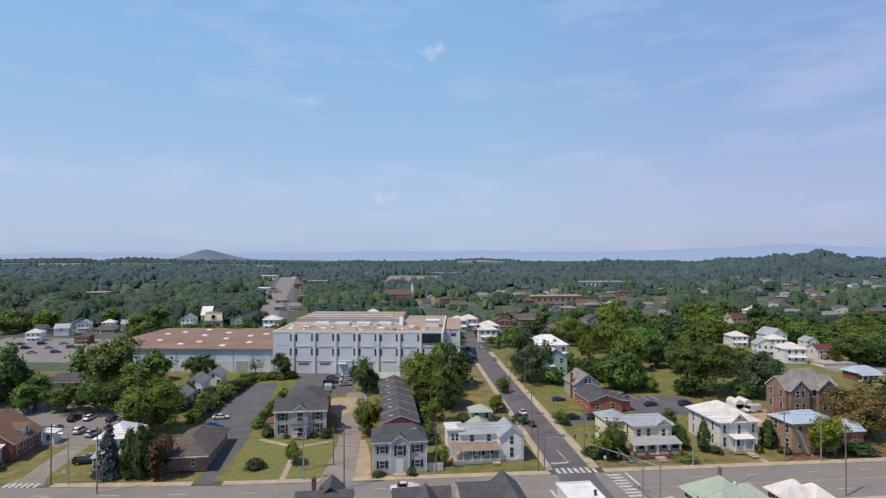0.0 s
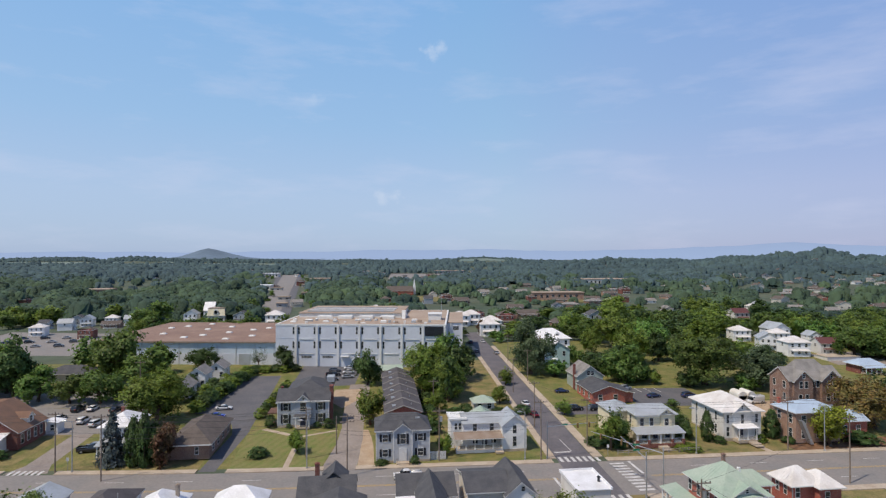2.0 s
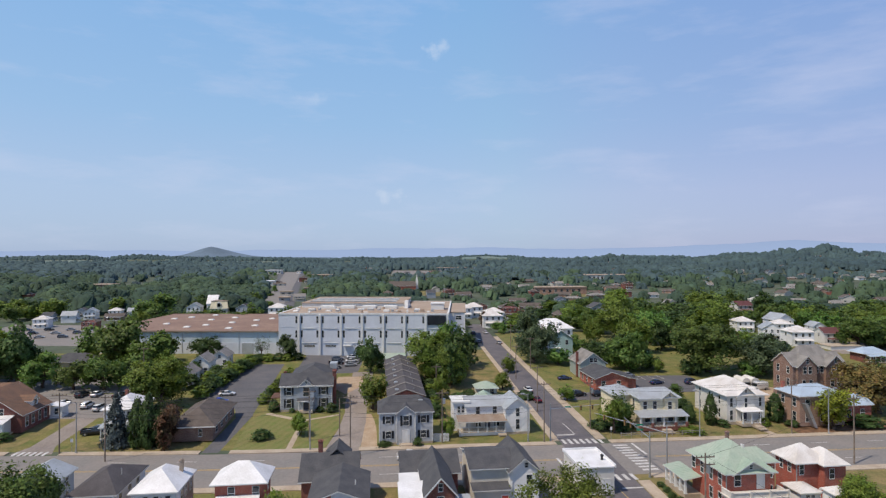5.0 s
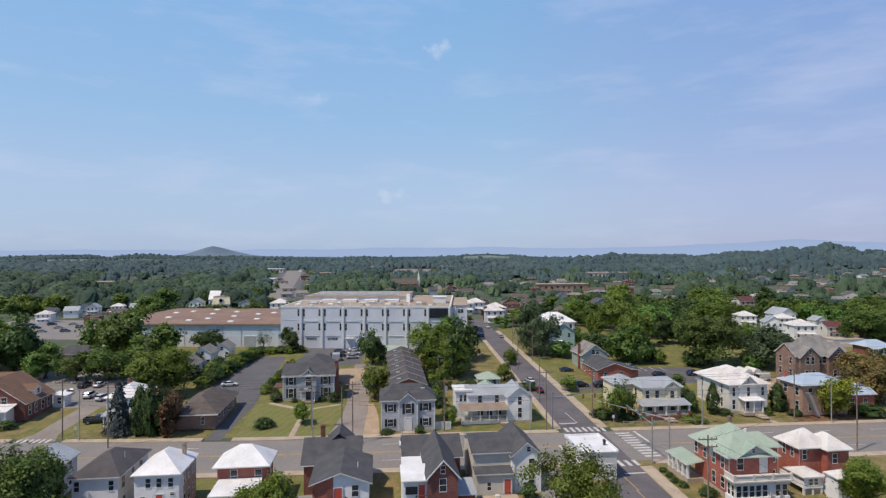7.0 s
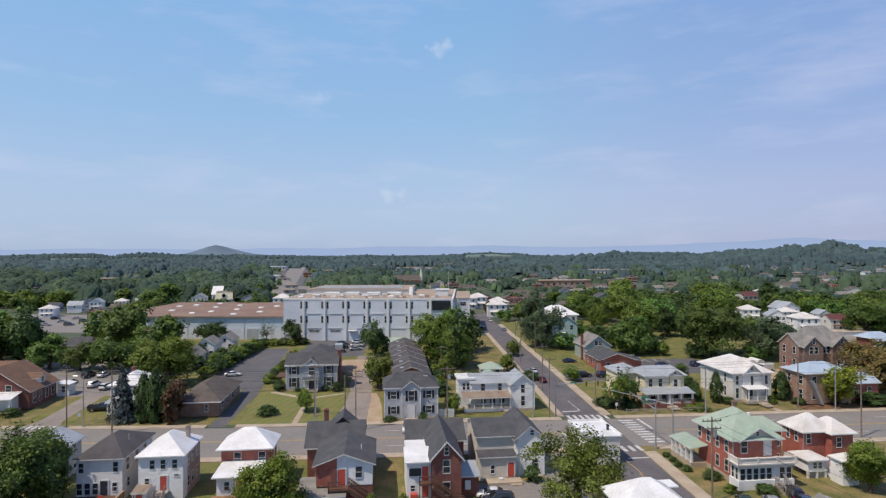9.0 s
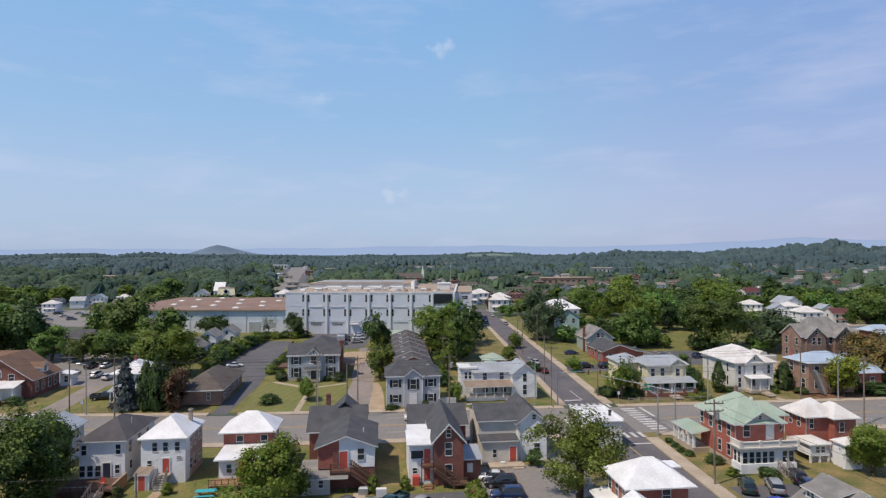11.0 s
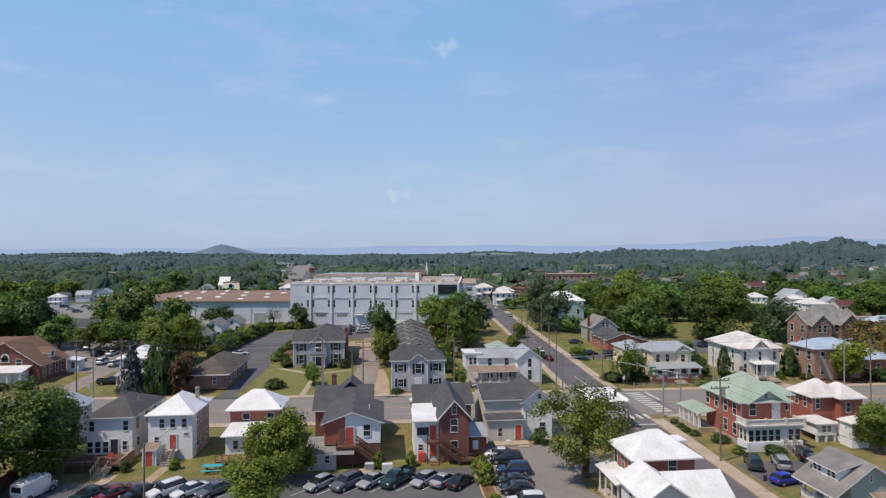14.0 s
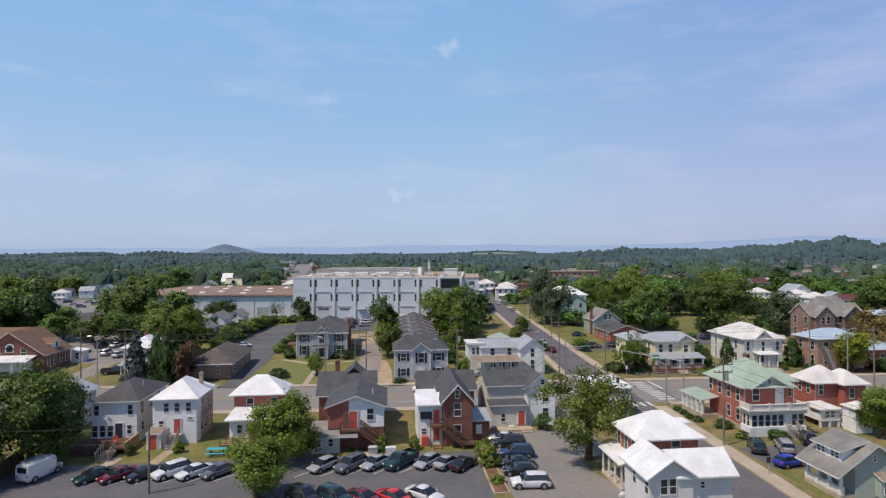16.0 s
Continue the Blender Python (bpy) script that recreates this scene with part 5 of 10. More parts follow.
# ---- houses across the main street ----
def grey_house():
    h = thing("house", -15.65, 130, 0, "blue-grey clapboard house with black shutters and dark roof", "house")
    x0, x1, y0, y1, z = -21.1, -10.2, 126.3, 133.0, 5.6
    base(h, x0, y0, x1, y1)
    part("wall", walls(Shape(), x0, y0, x1, y1, 0, z, 2.0, "x"), SID_GREY, h)
    roof(h, gable_planes(x0, y0, x1, y1, z, 2.0, "x"), SHINGLE)
    # middle bay with its small pediment
    part("bay", walls(Shape(), -17.3, 125.9, -14.0, 127.5, 0, z - 0.1, 1.35, "y"), SID_GREY, h)
    roof(h, gable_planes(-17.3, 125.9, -14.0, 129.0, z - 0.1, 1.45, "y", 0.3), SHINGLE)
    part("pediment_trim", Shape().box(-17.5, 125.6, z - 0.25, -13.8, 125.9, z - 0.02), TRIM, h)
    part("cornice", Shape().box(x0 - 0.3, y0 - 0.3, z - 0.32, x1 + 0.3, y0, z - 0.1), TRIM, h)
    for x in (-19.4, -12.0):
        window(h, x, y0, 0.75, w=1.0, h=1.9, shutters=True)
        window(h, x, y0, 3.5, w=1.0, h=1.6, shutters=True)
    window(h, -15.65, 125.9, 3.3, w=1.2, h=1.9)
    window(h, -15.65, 125.9, z + 0.2, w=0.4, h=0.5, bars=0)
    door(h, -15.65, 125.9, 0.35, w=1.2, h=2.2, paint=DOOR_DARK)
    porch(h, -17.2, 124.3, -14.1, 125.85, 0.35, 2.65, 2, SHINGLE, 0.2, False, seams=0)
    corners(h, x0, y0, x1, y0 + 1, 0.3, z)
    part("wing_wall", walls(Shape(), -20.4, 133.02, -10.6, 147, 0, 5.2), BRICK_DARK, h)
    roof(h, hip_planes(-20.4, 133.4, -10.6, 147, 5.2, 2.4), SHINGLE, name="wing_roof")
    part("side_porch", Shape().box(-23.3, 127.5, 0, -21.15, 131.5, 0.3).box(-23.4, 127.3, 2.6, -21.15, 131.7, 2.8).box(-23.2, 127.5, 0.3, -23.0, 127.7, 2.6)
         .box(-23.2, 131.2, 0.3, -23.0, 131.4, 2.6), WOOD_DARK, h)
    part("chimney", Shape().box(-10.18, 128.4, 0, -9.5, 129.8, 7.9).box(-10.25, 128.3, 7.9, -9.4, 129.9, 8.15), BRICK_DARK, h)
    chimney(h, -20.7, 130.0, 6.6, 7.9, 0.5, BRICK_DARK)
    part("roof_unit", Shape().chamfer(-12.0, 143, 5.7, -10.2, 146, 7.0), METAL_GREY, h)


def grey_gabled_house():
    h = thing("house", 4.8, 105, 0, "grey clapboard house with black shutters and middle gable", "house")
    x0, x1, y0, y1, z = 0.05, 9.6, 101.9, 109.6, 5.75
    base(h, x0, y0, x1, y1)
    part("wall", walls(Shape(), x0, y0, x1, y1, 0, z), SID_GREY2, h)
    roof(h, hip_planes(x0, y0, x1, y1, z, 2.1, 0.35, 5.0), SHINGLE)
    part("bay", walls(Shape(), 3.15, 101.5, 6.45, 103.5, 0, z - 0.02, 1.25, "y"), SID_GREY2, h)
    roof(h, gable_planes(3.15, 101.5, 6.45, 105.2, z - 0.02, 1.3, "y", 0.3), SHINGLE)
    part("cornice", Shape().box(x0 - 0.25, y0 - 0.3, z - 0.25, 3.1, y0, z - 0.08), TRIM, h)
    part("cornice", Shape().box(6.5, y0 - 0.3, z - 0.25, x1 + 0.25, y0, z - 0.08), TRIM, h)
    for x in (1.65, 7.95):
        window(h, x, y0, 1.1, w=0.95, h=1.25, shutters=True)
        window(h, x, y0, 3.75, w=0.95, h=1.25, shutters=True)
    window(h, 4.8, 101.5, 3.4, w=1.0, h=1.75, shutters=True)
    door(h, 4.8, 101.5, 0.35, w=1.1, h=2.2, paint=TRIM, label="white panelled front door")
    part("steps", Shape().box(3.6, 100.3, 0, 6.0, 101.45, 0.32).box(3.9, 99.9, 0, 5.7, 100.3, 0.16), CONCRETE, h)
    for x in (3.7, 5.9):
        part("stair_rail", Shape().tube((x, 100.0, 0.9), (x, 101.4, 1.2), 0.03, n=5).tube((x, 100.0, 0), (x, 100.0, 0.92), 0.03, n=5), DARK_METAL, h)
    corners(h, x0, y0, x1, y0 + 1, 0.3, z)
    for x in (3.15, 6.45):
        part("corner_board", Shape().box(x - 0.07, 101.46, 0.3, x + 0.07, 101.6, z), TRIM, h)
    part("skylight", Shape().box(7.2, 104.2, 6.9, 8.0, 104.9, 7.25), METAL_GREY, h)
    window(h, x1, 105, 1.1, "right", 0.95, 1.25)
    window(h, x1, 105, 3.75, "right", 0.95, 1.25)


def row_house():
    h = thing("row_house", 6, 138, 0, "stepped red brick row with dark shingle roofs", "building")
    part("wall", walls(Shape(), 2.2, 118.6, 9.3, 155.3, 0, 4.6), BRICK, h)
    for i in range(6):
        y0 = 118.0 + i * 6.25
        z = 4.7 + 0.12 * i
        if i == 0:
            part("unit_gable", walls(Shape(), 2.0, y0 + 0.25, 9.5, y0 + 6.4, 4.3, z, 1.35, "y"), BRICK, h)
        roof(h, gable_planes(2.0, y0 + 0.1, 9.5, y0 + 6.3, z, 1.35, "y", 0.35), SHINGLE_PLUM, under=SHINGLE)
        part("step_flashing", Shape().hull([(1.7, y0 - 0.3, z - 0.2), (5.75, y0 - 0.3, z + 1.3), (9.8, y0 - 0.3, z - 0.2), (1.7, y0 - 0.18, z - 0.02), (5.75, y0 - 0.18, z + 1.48), (9.8, y0 - 0.18, z - 0.02)], [(0, 1, 4, 3), (1, 2, 5, 4)]), SHINGLE_GREY, h)
        part("roof_hatch", Shape().chamfer(3.4, y0 + 2.0, z + 0.3, 4.2, y0 + 2.8, z + 0.95, 0.08), STEEL, h)
        part("roof_vent", Shape().tube((7.5, y0 + 3, z), (7.5, y0 + 3, z + 1.05), 0.08, n=6), STEEL, h)
        window(h, 2.2, y0 + 3.2, 1.2, "left", 1.0, 1.3)
        window(h, 9.3, y0 + 3.2, 1.2, "right", 1.0, 1.3)
    s = thing("shed", 3, 170, 0, "low shed with pale green metal roof", "shed")
    part("wall", walls(Shape(), 0.0, 171, 8.0, 178, 0, 3.0), SID_BEIGE, s)
    roof(s, gable_planes(0.0, 171, 8.0, 178, 3.0, 0.9, "x", 0.3), METAL_GREEN, 0.6)
    window(s, 2.5, 171, 1.2, w=1.2, h=1.0)


def white_porch_house():
    h = thing("house", 21, 109, 0, "white clapboard farmhouse with metal roof and porch", "house")
    z = 5.0
    part("gable_wing", walls(Shape(), 23.9, 105.3, 28.4, 112, 0, z, 1.75, "y"), SID_WHITE, h)
    roof(h, gable_planes(23.9, 105.3, 28.4, 111.4, z, 1.75, "y", 0.35), METAL_GREY, 0.6)
    part("main_wall", walls(Shape(), 16.6, 107.6, 24.0, 112.5, 0, z, 1.25, "x"), SID_WHITE, h)
    roof(h, gable_planes(16.6, 107.6, 25.8, 112.5, z, 1.25, "x", 0.3), METAL_GREY, 0.6)
    part("end_box", walls(Shape(), 14.3, 108.2, 17.2, 112.5, 0, 5.35), SID_WHITE, h)
    part("end_box_cornice", Shape().box(14.0, 107.9, 5.35, 17.5, 112.8, 5.68), TRIM, h)
    part("rear_wall", walls(Shape(), 19.5, 112.5, 24.0, 117, 0, 4.4, 1.2, "y"), SID_WHITE, h)
    roof(h, gable_planes(19.5, 112.3, 24.0, 117, 4.4, 1.2, "y", 0.3), METAL_GREEN, 0.6)
    window(h, 26.15, 105.3, 0.9, w=0.7, h=1.8)
    window(h, 26.15, 105.3, 3.3, w=0.7, h=1.5)
    window(h, 28.4, 109, 0.9, "right")
    window(h, 28.4, 109, 3.3, "right")
    for x in (18.9, 22.2):
        window(h, x, 107.6, 3.3, w=0.75, h=1.4)
    for x in (15.3, 16.1):
        window(h, x, 108.2, 3.5, w=0.5, h=1.2)
    window(h, 19.0, 107.6, 0.9, w=0.9, h=1.7)
    window(h, 22.6, 107.6, 0.9, w=0.9, h=1.7)
    door(h, 20.8, 107.6, 0.5, paint=DOOR_DARK)
    porch(h, 14.9, 104.9, 23.8, 107.55, 0.6, 2.65, 6, METAL_RUST, 0.6)
    part("porch_skirt", Shape().box(14.86, 104.86, 0.0, 23.84, 104.9, 0.58), SID_GREY, h)
    corners(h, 23.9, 105.3, 28.4, 106, 0.3, z)
    part("steps", Shape().box(22.3, 104.0, 0, 23.8, 104.85, 0.3), CONCRETE, h)
    base(h, 23.9, 105.3, 28.4, 112)


def yellow_house():
    h = thing("house", 55, 110, 0, "cream clapboard house with pale metal roof and porch", "house")
    x0, x1, y0, y1, z = 51.0, 59.0, 106.4, 112.6, 5.65
    part("wall", walls(Shape(), x0, y0, x1, y1, 0, z), SID_CREAM, h)
    roof(h, hip_planes(x0, y0, x1, y1, z, 1.35, 0.5, 5.6), METAL_GREY, 0.6)
    part("pediment", walls(Shape(), 55.5, y0 - 0.3, 58.6, y0 + 2, z - 0.15, z + 0.12, 1.0, "y"), SID_CREAM, h)
    roof(h, gable_planes(55.5, y0 - 0.3, 58.6, y0 + 2.6, z + 0.1, 1.05, "y", 0.35), METAL_GREY, 0.6)
    part("bay", Shape().box(56.0, y0 - 0.28, 2.9, 58.2, y0, z - 0.1), SID_CREAM, h)
    part("frieze", Shape().box(x0 - 0.3, y0 - 0.08, z - 0.5, 55.9, y0, z - 0.05), TRIM, h)
    part("side_wing", walls(Shape(), 47.4, 110.6, 51.0, 117.0, 0, 5.4), SID_CREAM, h)
    roof(h, hip_planes(47.4, 110.6, 52.6, 117.0, 5.4, 1.3, 0.4), METAL_GREY, 0.6, name="wing_roof")
    for x in (52.1, 54.1):
        window(h, x, y0, 3.4, w=0.75, h=1.5)
    window(h, 57.1, y0 - 0.28, 3.4, w=0.8, h=1.4)
    window(h, 57.05, y0 - 0.3, z + 0.2, w=0.4, h=0.4, bars=0)
    window(h, 49.2, 110.6, 3.3, w=0.7, h=1.4)
    window(h, 52.6, y0, 0.9, w=1.0, h=1.6)
    window(h, 57.4, y0, 0.9, w=1.0, h=1.6)
    door(h, 54.9, y0, 0.6, paint=DOOR_DARK)
    window(h, x0, 109.0, 3.4, "left", 0.75, 1.5)
    porch(h, 49.8, 103.6, 59.4, 106.35, 0.75, 2.75, 5, METAL_GREY, 0.55, post=0.3)
    part("porch_base", Shape().box(49.75, 103.55, 0, 59.45, 103.6, 0.74), BRICK_DARK, h)
    for x in (49.95, 52.28, 57.0, 59.25):
        part("pier", Shape().box(x - 0.25, 103.5, 0, x + 0.25, 104.0, 1.5), BRICK_DARK, h)
    part("porch_steps", Shape().box(54.0, 102.4, 0, 55.8, 103.5, 0.4).box(54.0, 101.7, 0, 55.8, 102.4, 0.2), CONCRETE, h)
    base(h, x0, y0, x1, y1)


def white_hip_house():
    h = thing("house", 73, 112, 0, "white stuccoed house with pale hipped metal roof", "house")
    x0, x1, y0, y1, z = 69.1, 77.2, 106.0, 117.5, 5.75
    part("wall", walls(Shape(), x0, y0, x1, y1, 0, z), STUCCO, h)
    roof(h, hip_planes(x0, y0, x1, y1, z, 2.5, 0.6, 3.0), METAL_WORN, 0.6)
    part("pediment", walls(Shape(), 71.1, y0 - 0.15, 75.0, y0 + 3, z - 0.3, z, 1.7, "y"), STUCCO, h)
    roof(h, gable_planes(71.1, y0 - 0.15, 75.0, y0 + 4.5, z, 1.7, "y", 0.5), METAL_WORN, 0.6)
    for x in (70.0, 76.2):
        window(h, x, y0, 3.4, w=0.55, h=1.7, bars=0)
        window(h, x, y0, 0.8, w=0.6, h=1.9, bars=0)
    part("bay", Shape().box(71.1, y0 - 0.15, 0, 75.0, y0 + 0.1, z - 0.3), STUCCO, h)
    window(h, 73.05, y0 - 0.15, 3.3, w=0.6, h=1.8, bars=0)
    window(h, 73.05, y0 - 0.15, 6.2, w=0.35, h=0.6, bars=0)
    for y in (108.5, 112, 115.5):
        window(h, x0, y, 3.5, "left", 0.55, 1.6, bars=0)
        window(h, x0, y, 0.8, "left", 0.55, 1.8, bars=0)
    door(h, 72.6, y0 - 0.15, 0.55, paint=DOOR_DARK, w=1.2)
    porch(h, 71.0, 103.9, 75.0, 105.95, 0.55, 3.0, 3, METAL_WHITE, 0.25, post=0.2)
    part("porch_steps", Shape().box(73.0, 102.2, 0, 74.6, 103.85, 0.36).box(73.0, 101.4, 0, 74.6, 102.2, 0.18), CONCRETE, h)
    base(h, x0, y0, x1, y1, 0.4)


def brick_hall_block():
    h = thing("house", 89, 112, 0, "orange brick house with pale blue metal roof", "house")
    part("wall", walls(Shape(), 82.3, 102.8, 92.0, 109.0, 0, 6.0), BRICK_TAN, h)
    roof(h, hip_planes(82.3, 102.8, 92.0, 109.0, 6.0, 1.7, 0.5, 3.0), METAL_BLUE, 0.6)
    part("lower_wing", walls(Shape(), 92.0, 104.5, 99.5, 110, 0, 3.6, 1.4, "x"), BRICK, h)
    roof(h, gable_planes(92.1, 104.5, 99.5, 110, 3.6, 1.4, "x"), METAL_BLUE, 0.6)
    for x in (84.0, 87.2, 90.4):
        window(h, x, 102.8, 3.7, w=0.9, h=1.6)
        window(h, x, 102.8, 0.9, w=0.9, h=1.7)
    for y in (104.2, 107.4):
        window(h, 82.3, y, 3.7, "left", 0.9, 1.6)
        window(h, 82.3, y, 0.9, "left", 0.9, 1.7)
    window(h, 94.5, 104.5, 1.0)
    window(h, 97.5, 104.5, 1.0)
    part("fire_stair", Shape().hull([(84.6, 101.6, 0), (84.6, 102.7, 0), (82.6, 102.7, 4.6), (82.6, 101.6, 4.6), (85.2, 101.6, 0), (85.2, 102.7, 0), (83.2, 102.7, 4.6), (83.2, 101.6, 4.6)],
         [(0, 1, 2, 3), (7, 6, 5, 4), (0, 4, 5, 1), (1, 5, 6, 2), (2, 6, 7, 3), (3, 7, 4, 0)]), STEEL, h)
    chimney(h, 83.0, 108.4, 6.0, 7.6, 0.5)
    g = thing("house", 108, 137, 0, "brick house with several gables and grey roof", "house")
    part("wall", walls(Shape(), 103.4, 131.4, 118.0, 138.4, -4.2, 6.4, 2.6, "x"), BRICK_BROWN, g)
    roof(g, gable_planes(103.4, 131.4, 118.0, 138.4, 6.4, 2.6, "x"), SHINGLE_GREY)
    for x in (106.9, 114.6):
        part("cross_gable", walls(Shape(), x - 2.6, 130.7, x + 2.6, 134, -4.2, 6.2, 2.4, "y"), BRICK_BROWN, g)
        roof(g, gable_planes(x - 2.6, 130.7, x + 2.6, 136.5, 6.2, 2.4, "y", 0.35), SHINGLE_GREY)
        for d in (-0.9, 0.5):
            window(g, x + d + 0.2, 130.7, 4.2, w=0.9, h=1.7)
        window(g, x, 130.7, 6.7, w=0.7, h=1.0)
    for d in (-0.9, 0.5):
        window(g, 110.9 + d, 131.4, 4.2, w=0.9, h=1.7)
    for y in (133.0, 136.6):
        window(g, 103.4, y, 4.0, "left", 0.9, 1.7)
        window(g, 103.4, y, 1.0, "left", 0.9, 1.7)
    part("rear_roof", Shape().hull([(107.0, 133.4, 7.9), (116, 133.4, 7.9), (114, 135.8, 10.6), (108.5, 135.8, 10.6), (107.0, 138.0, 7.9), (116, 138.0, 7.9)], [(0, 1, 2, 3), (0, 3, 4), (1, 5, 2), (4, 3, 2, 5)]), SHINGLE_GREY, g)
    for y in (133.0, 136.6):
        window(g, 103.4, y, -2.2, "left", 0.9, 1.7)
    for x in (106.0, 107.8, 113.7, 115.5):
        window(g, x, 130.7, 0.9, w=0.9, h=1.7)
    # shrunk towards the eye point to fit the camera's view; walls reach down to ground
    g.matrix_basis = toward(0.895) @ g.matrix_basis
    SET_DOWN.append(g)


def brick_church():
    h = thing("hall", -73, 122, 0, "dark brick hall with brown shingle roof and dormer", "building")
    x0, x1, y0, y1, z = -80.3, -67.9, 117.2, 126.4, 3.7
    part("wall", walls(Shape(), x0, y0, x1, y1, 0, z, 4.3, "y"), BRICK_DARK, h)
    roof(h, gable_planes(x0, y0, x1, y1, z, 4.3, "y", 0.5), SHINGLE_BROWN)
    part("rear_wing", walls(Shape(), -95, 122.4, -74, 130.4, 0, 4.2, 3.6, "x"), BRICK_DARK, h)
    roof(h, gable_planes(-95, 122.4, -74, 130.4, 4.2, 3.6, "x"), SHINGLE_BROWN)
    for x in (-76.4, -71.6):
        window(h, x, y0, 3.3, w=1.0, h=1.3)
    part("arched_window", Shape().box(-74.9, y0 - 0.1, 4.0, -73.3, y0 + 0.02, 4.9).tube((-74.1, y0 - 0.1, 4.9), (-74.1, y0 + 0.02, 4.9), 0.8, n=16), TRIM, h)
    part("arched_pane", Shape().box(-74.7, y0 - 0.13, 4.1, -73.5, y0 - 0.08, 4.85).tube((-74.1, y0 - 0.13, 4.9), (-74.1, y0 - 0.08, 4.9), 0.55, n=16), GLASS, h)
    for y in (118.8, 120.8, 123.0, 125.0):
        window(h, x1, y, 0.9, "right", 0.9, 1.8)
    part("dormer_wall", walls(Shape(), -70.4, 121.4, -68.4, 123.4, 3.8, 5.2, 0.9, "x"), TRIM, h)
    roof(h, gable_planes(-72.0, 121.4, -68.4, 123.4, 5.2, 0.9, "x", 0.2), SHINGLE_BROWN, name="dormer_roof")
    window(h, -68.4, 122.4, 4.2, "right", 0.8, 1.0)
    porch(h, -78.6, 114.0, -69.4, 117.55, 0.3, 2.7, 5, METAL_WHITE, 0.8, False, post=0.35)
    part("portico_wall", Shape().box(-78.1, 115.2, 0.3, -69.8, 117.5, 2.6), TRIM, h)
    part("annex", walls(Shape(), -67.6, 126.2, -65.4, 128.8, 0, 2.6), SID_WHITE, h)
    roof(h, [[(-67.8, 125.9, 3.0), (-65.1, 125.9, 2.6), (-65.1, 129.1, 2.6), (-67.8, 129.1, 3.0)]], METAL_WHITE)
    window(h, -66.4, 126.2, 1.0, w=0.7, h=1.2)


def white_spruce_house():
    h = thing("house", -47, 115, 0, "white house with white hipped metal roof", "house")
    x0, x1, y0, y1, z = -50.6, -45.0, 111.6, 119, 5.4
    part("wall", walls(Shape(), x0, y0, x1, y1, 0, z), SID_WHITE, h)
    roof(h, hip_planes(x0, y0, x1, y1, z, 1.9, 0.5), METAL_WHITE, 0.55)
    for x in (-49.4, -47.8, -46.0):
        window(h, x, y0, 3.4)
    window(h, -49.2, y0, 0.8)
    door(h, -46.6, y0, 0.4, paint=DOOR_DARK)
    for y in (113, 116):
        window(h, x0, y, 3.4, "left")
        window(h, x0, y, 0.8, "left")
    porch(h, -50.4, 109.6, -45.2, 111.55, 0.4, 2.6, 4, METAL_GREY, 0.4, post=0.2)
    chimney(h, -49.0, 117.5, 6, 7.6, 0.5, BRICK_DARK)


def low_brick_building():
    h = thing("office", -34, 115, 0, "low brown brick building with taupe hipped roof", "building")
    x0, x1, y0, y1, z = -37.6, -30.2, 108.0, 123.5, 2.8
    part("wall", walls(Shape(), x0, y0, x1, y1, 0, z), BRICK_BROWN, h)
    roof(h, hip_planes(x0, y0, x1, y1, z, 2.4, 0.6, 7.0), SHINGLE_TAUPE)
    for y in (110.5, 114, 117.5, 121):
        window(h, x1, y, 0.9, "right", 1.2, 1.2)
    window(h, -32.4, y0, 0.9, w=0.6, h=1.3)
    part("fascia", Shape().box(x0 - 0.62, y0 - 0.64, z - 0.2, x1 + 0.62, y0 - 0.6, z + 0.02), TRIM, h)


SET_DOWN = []  # things whose places are given on the rise itself


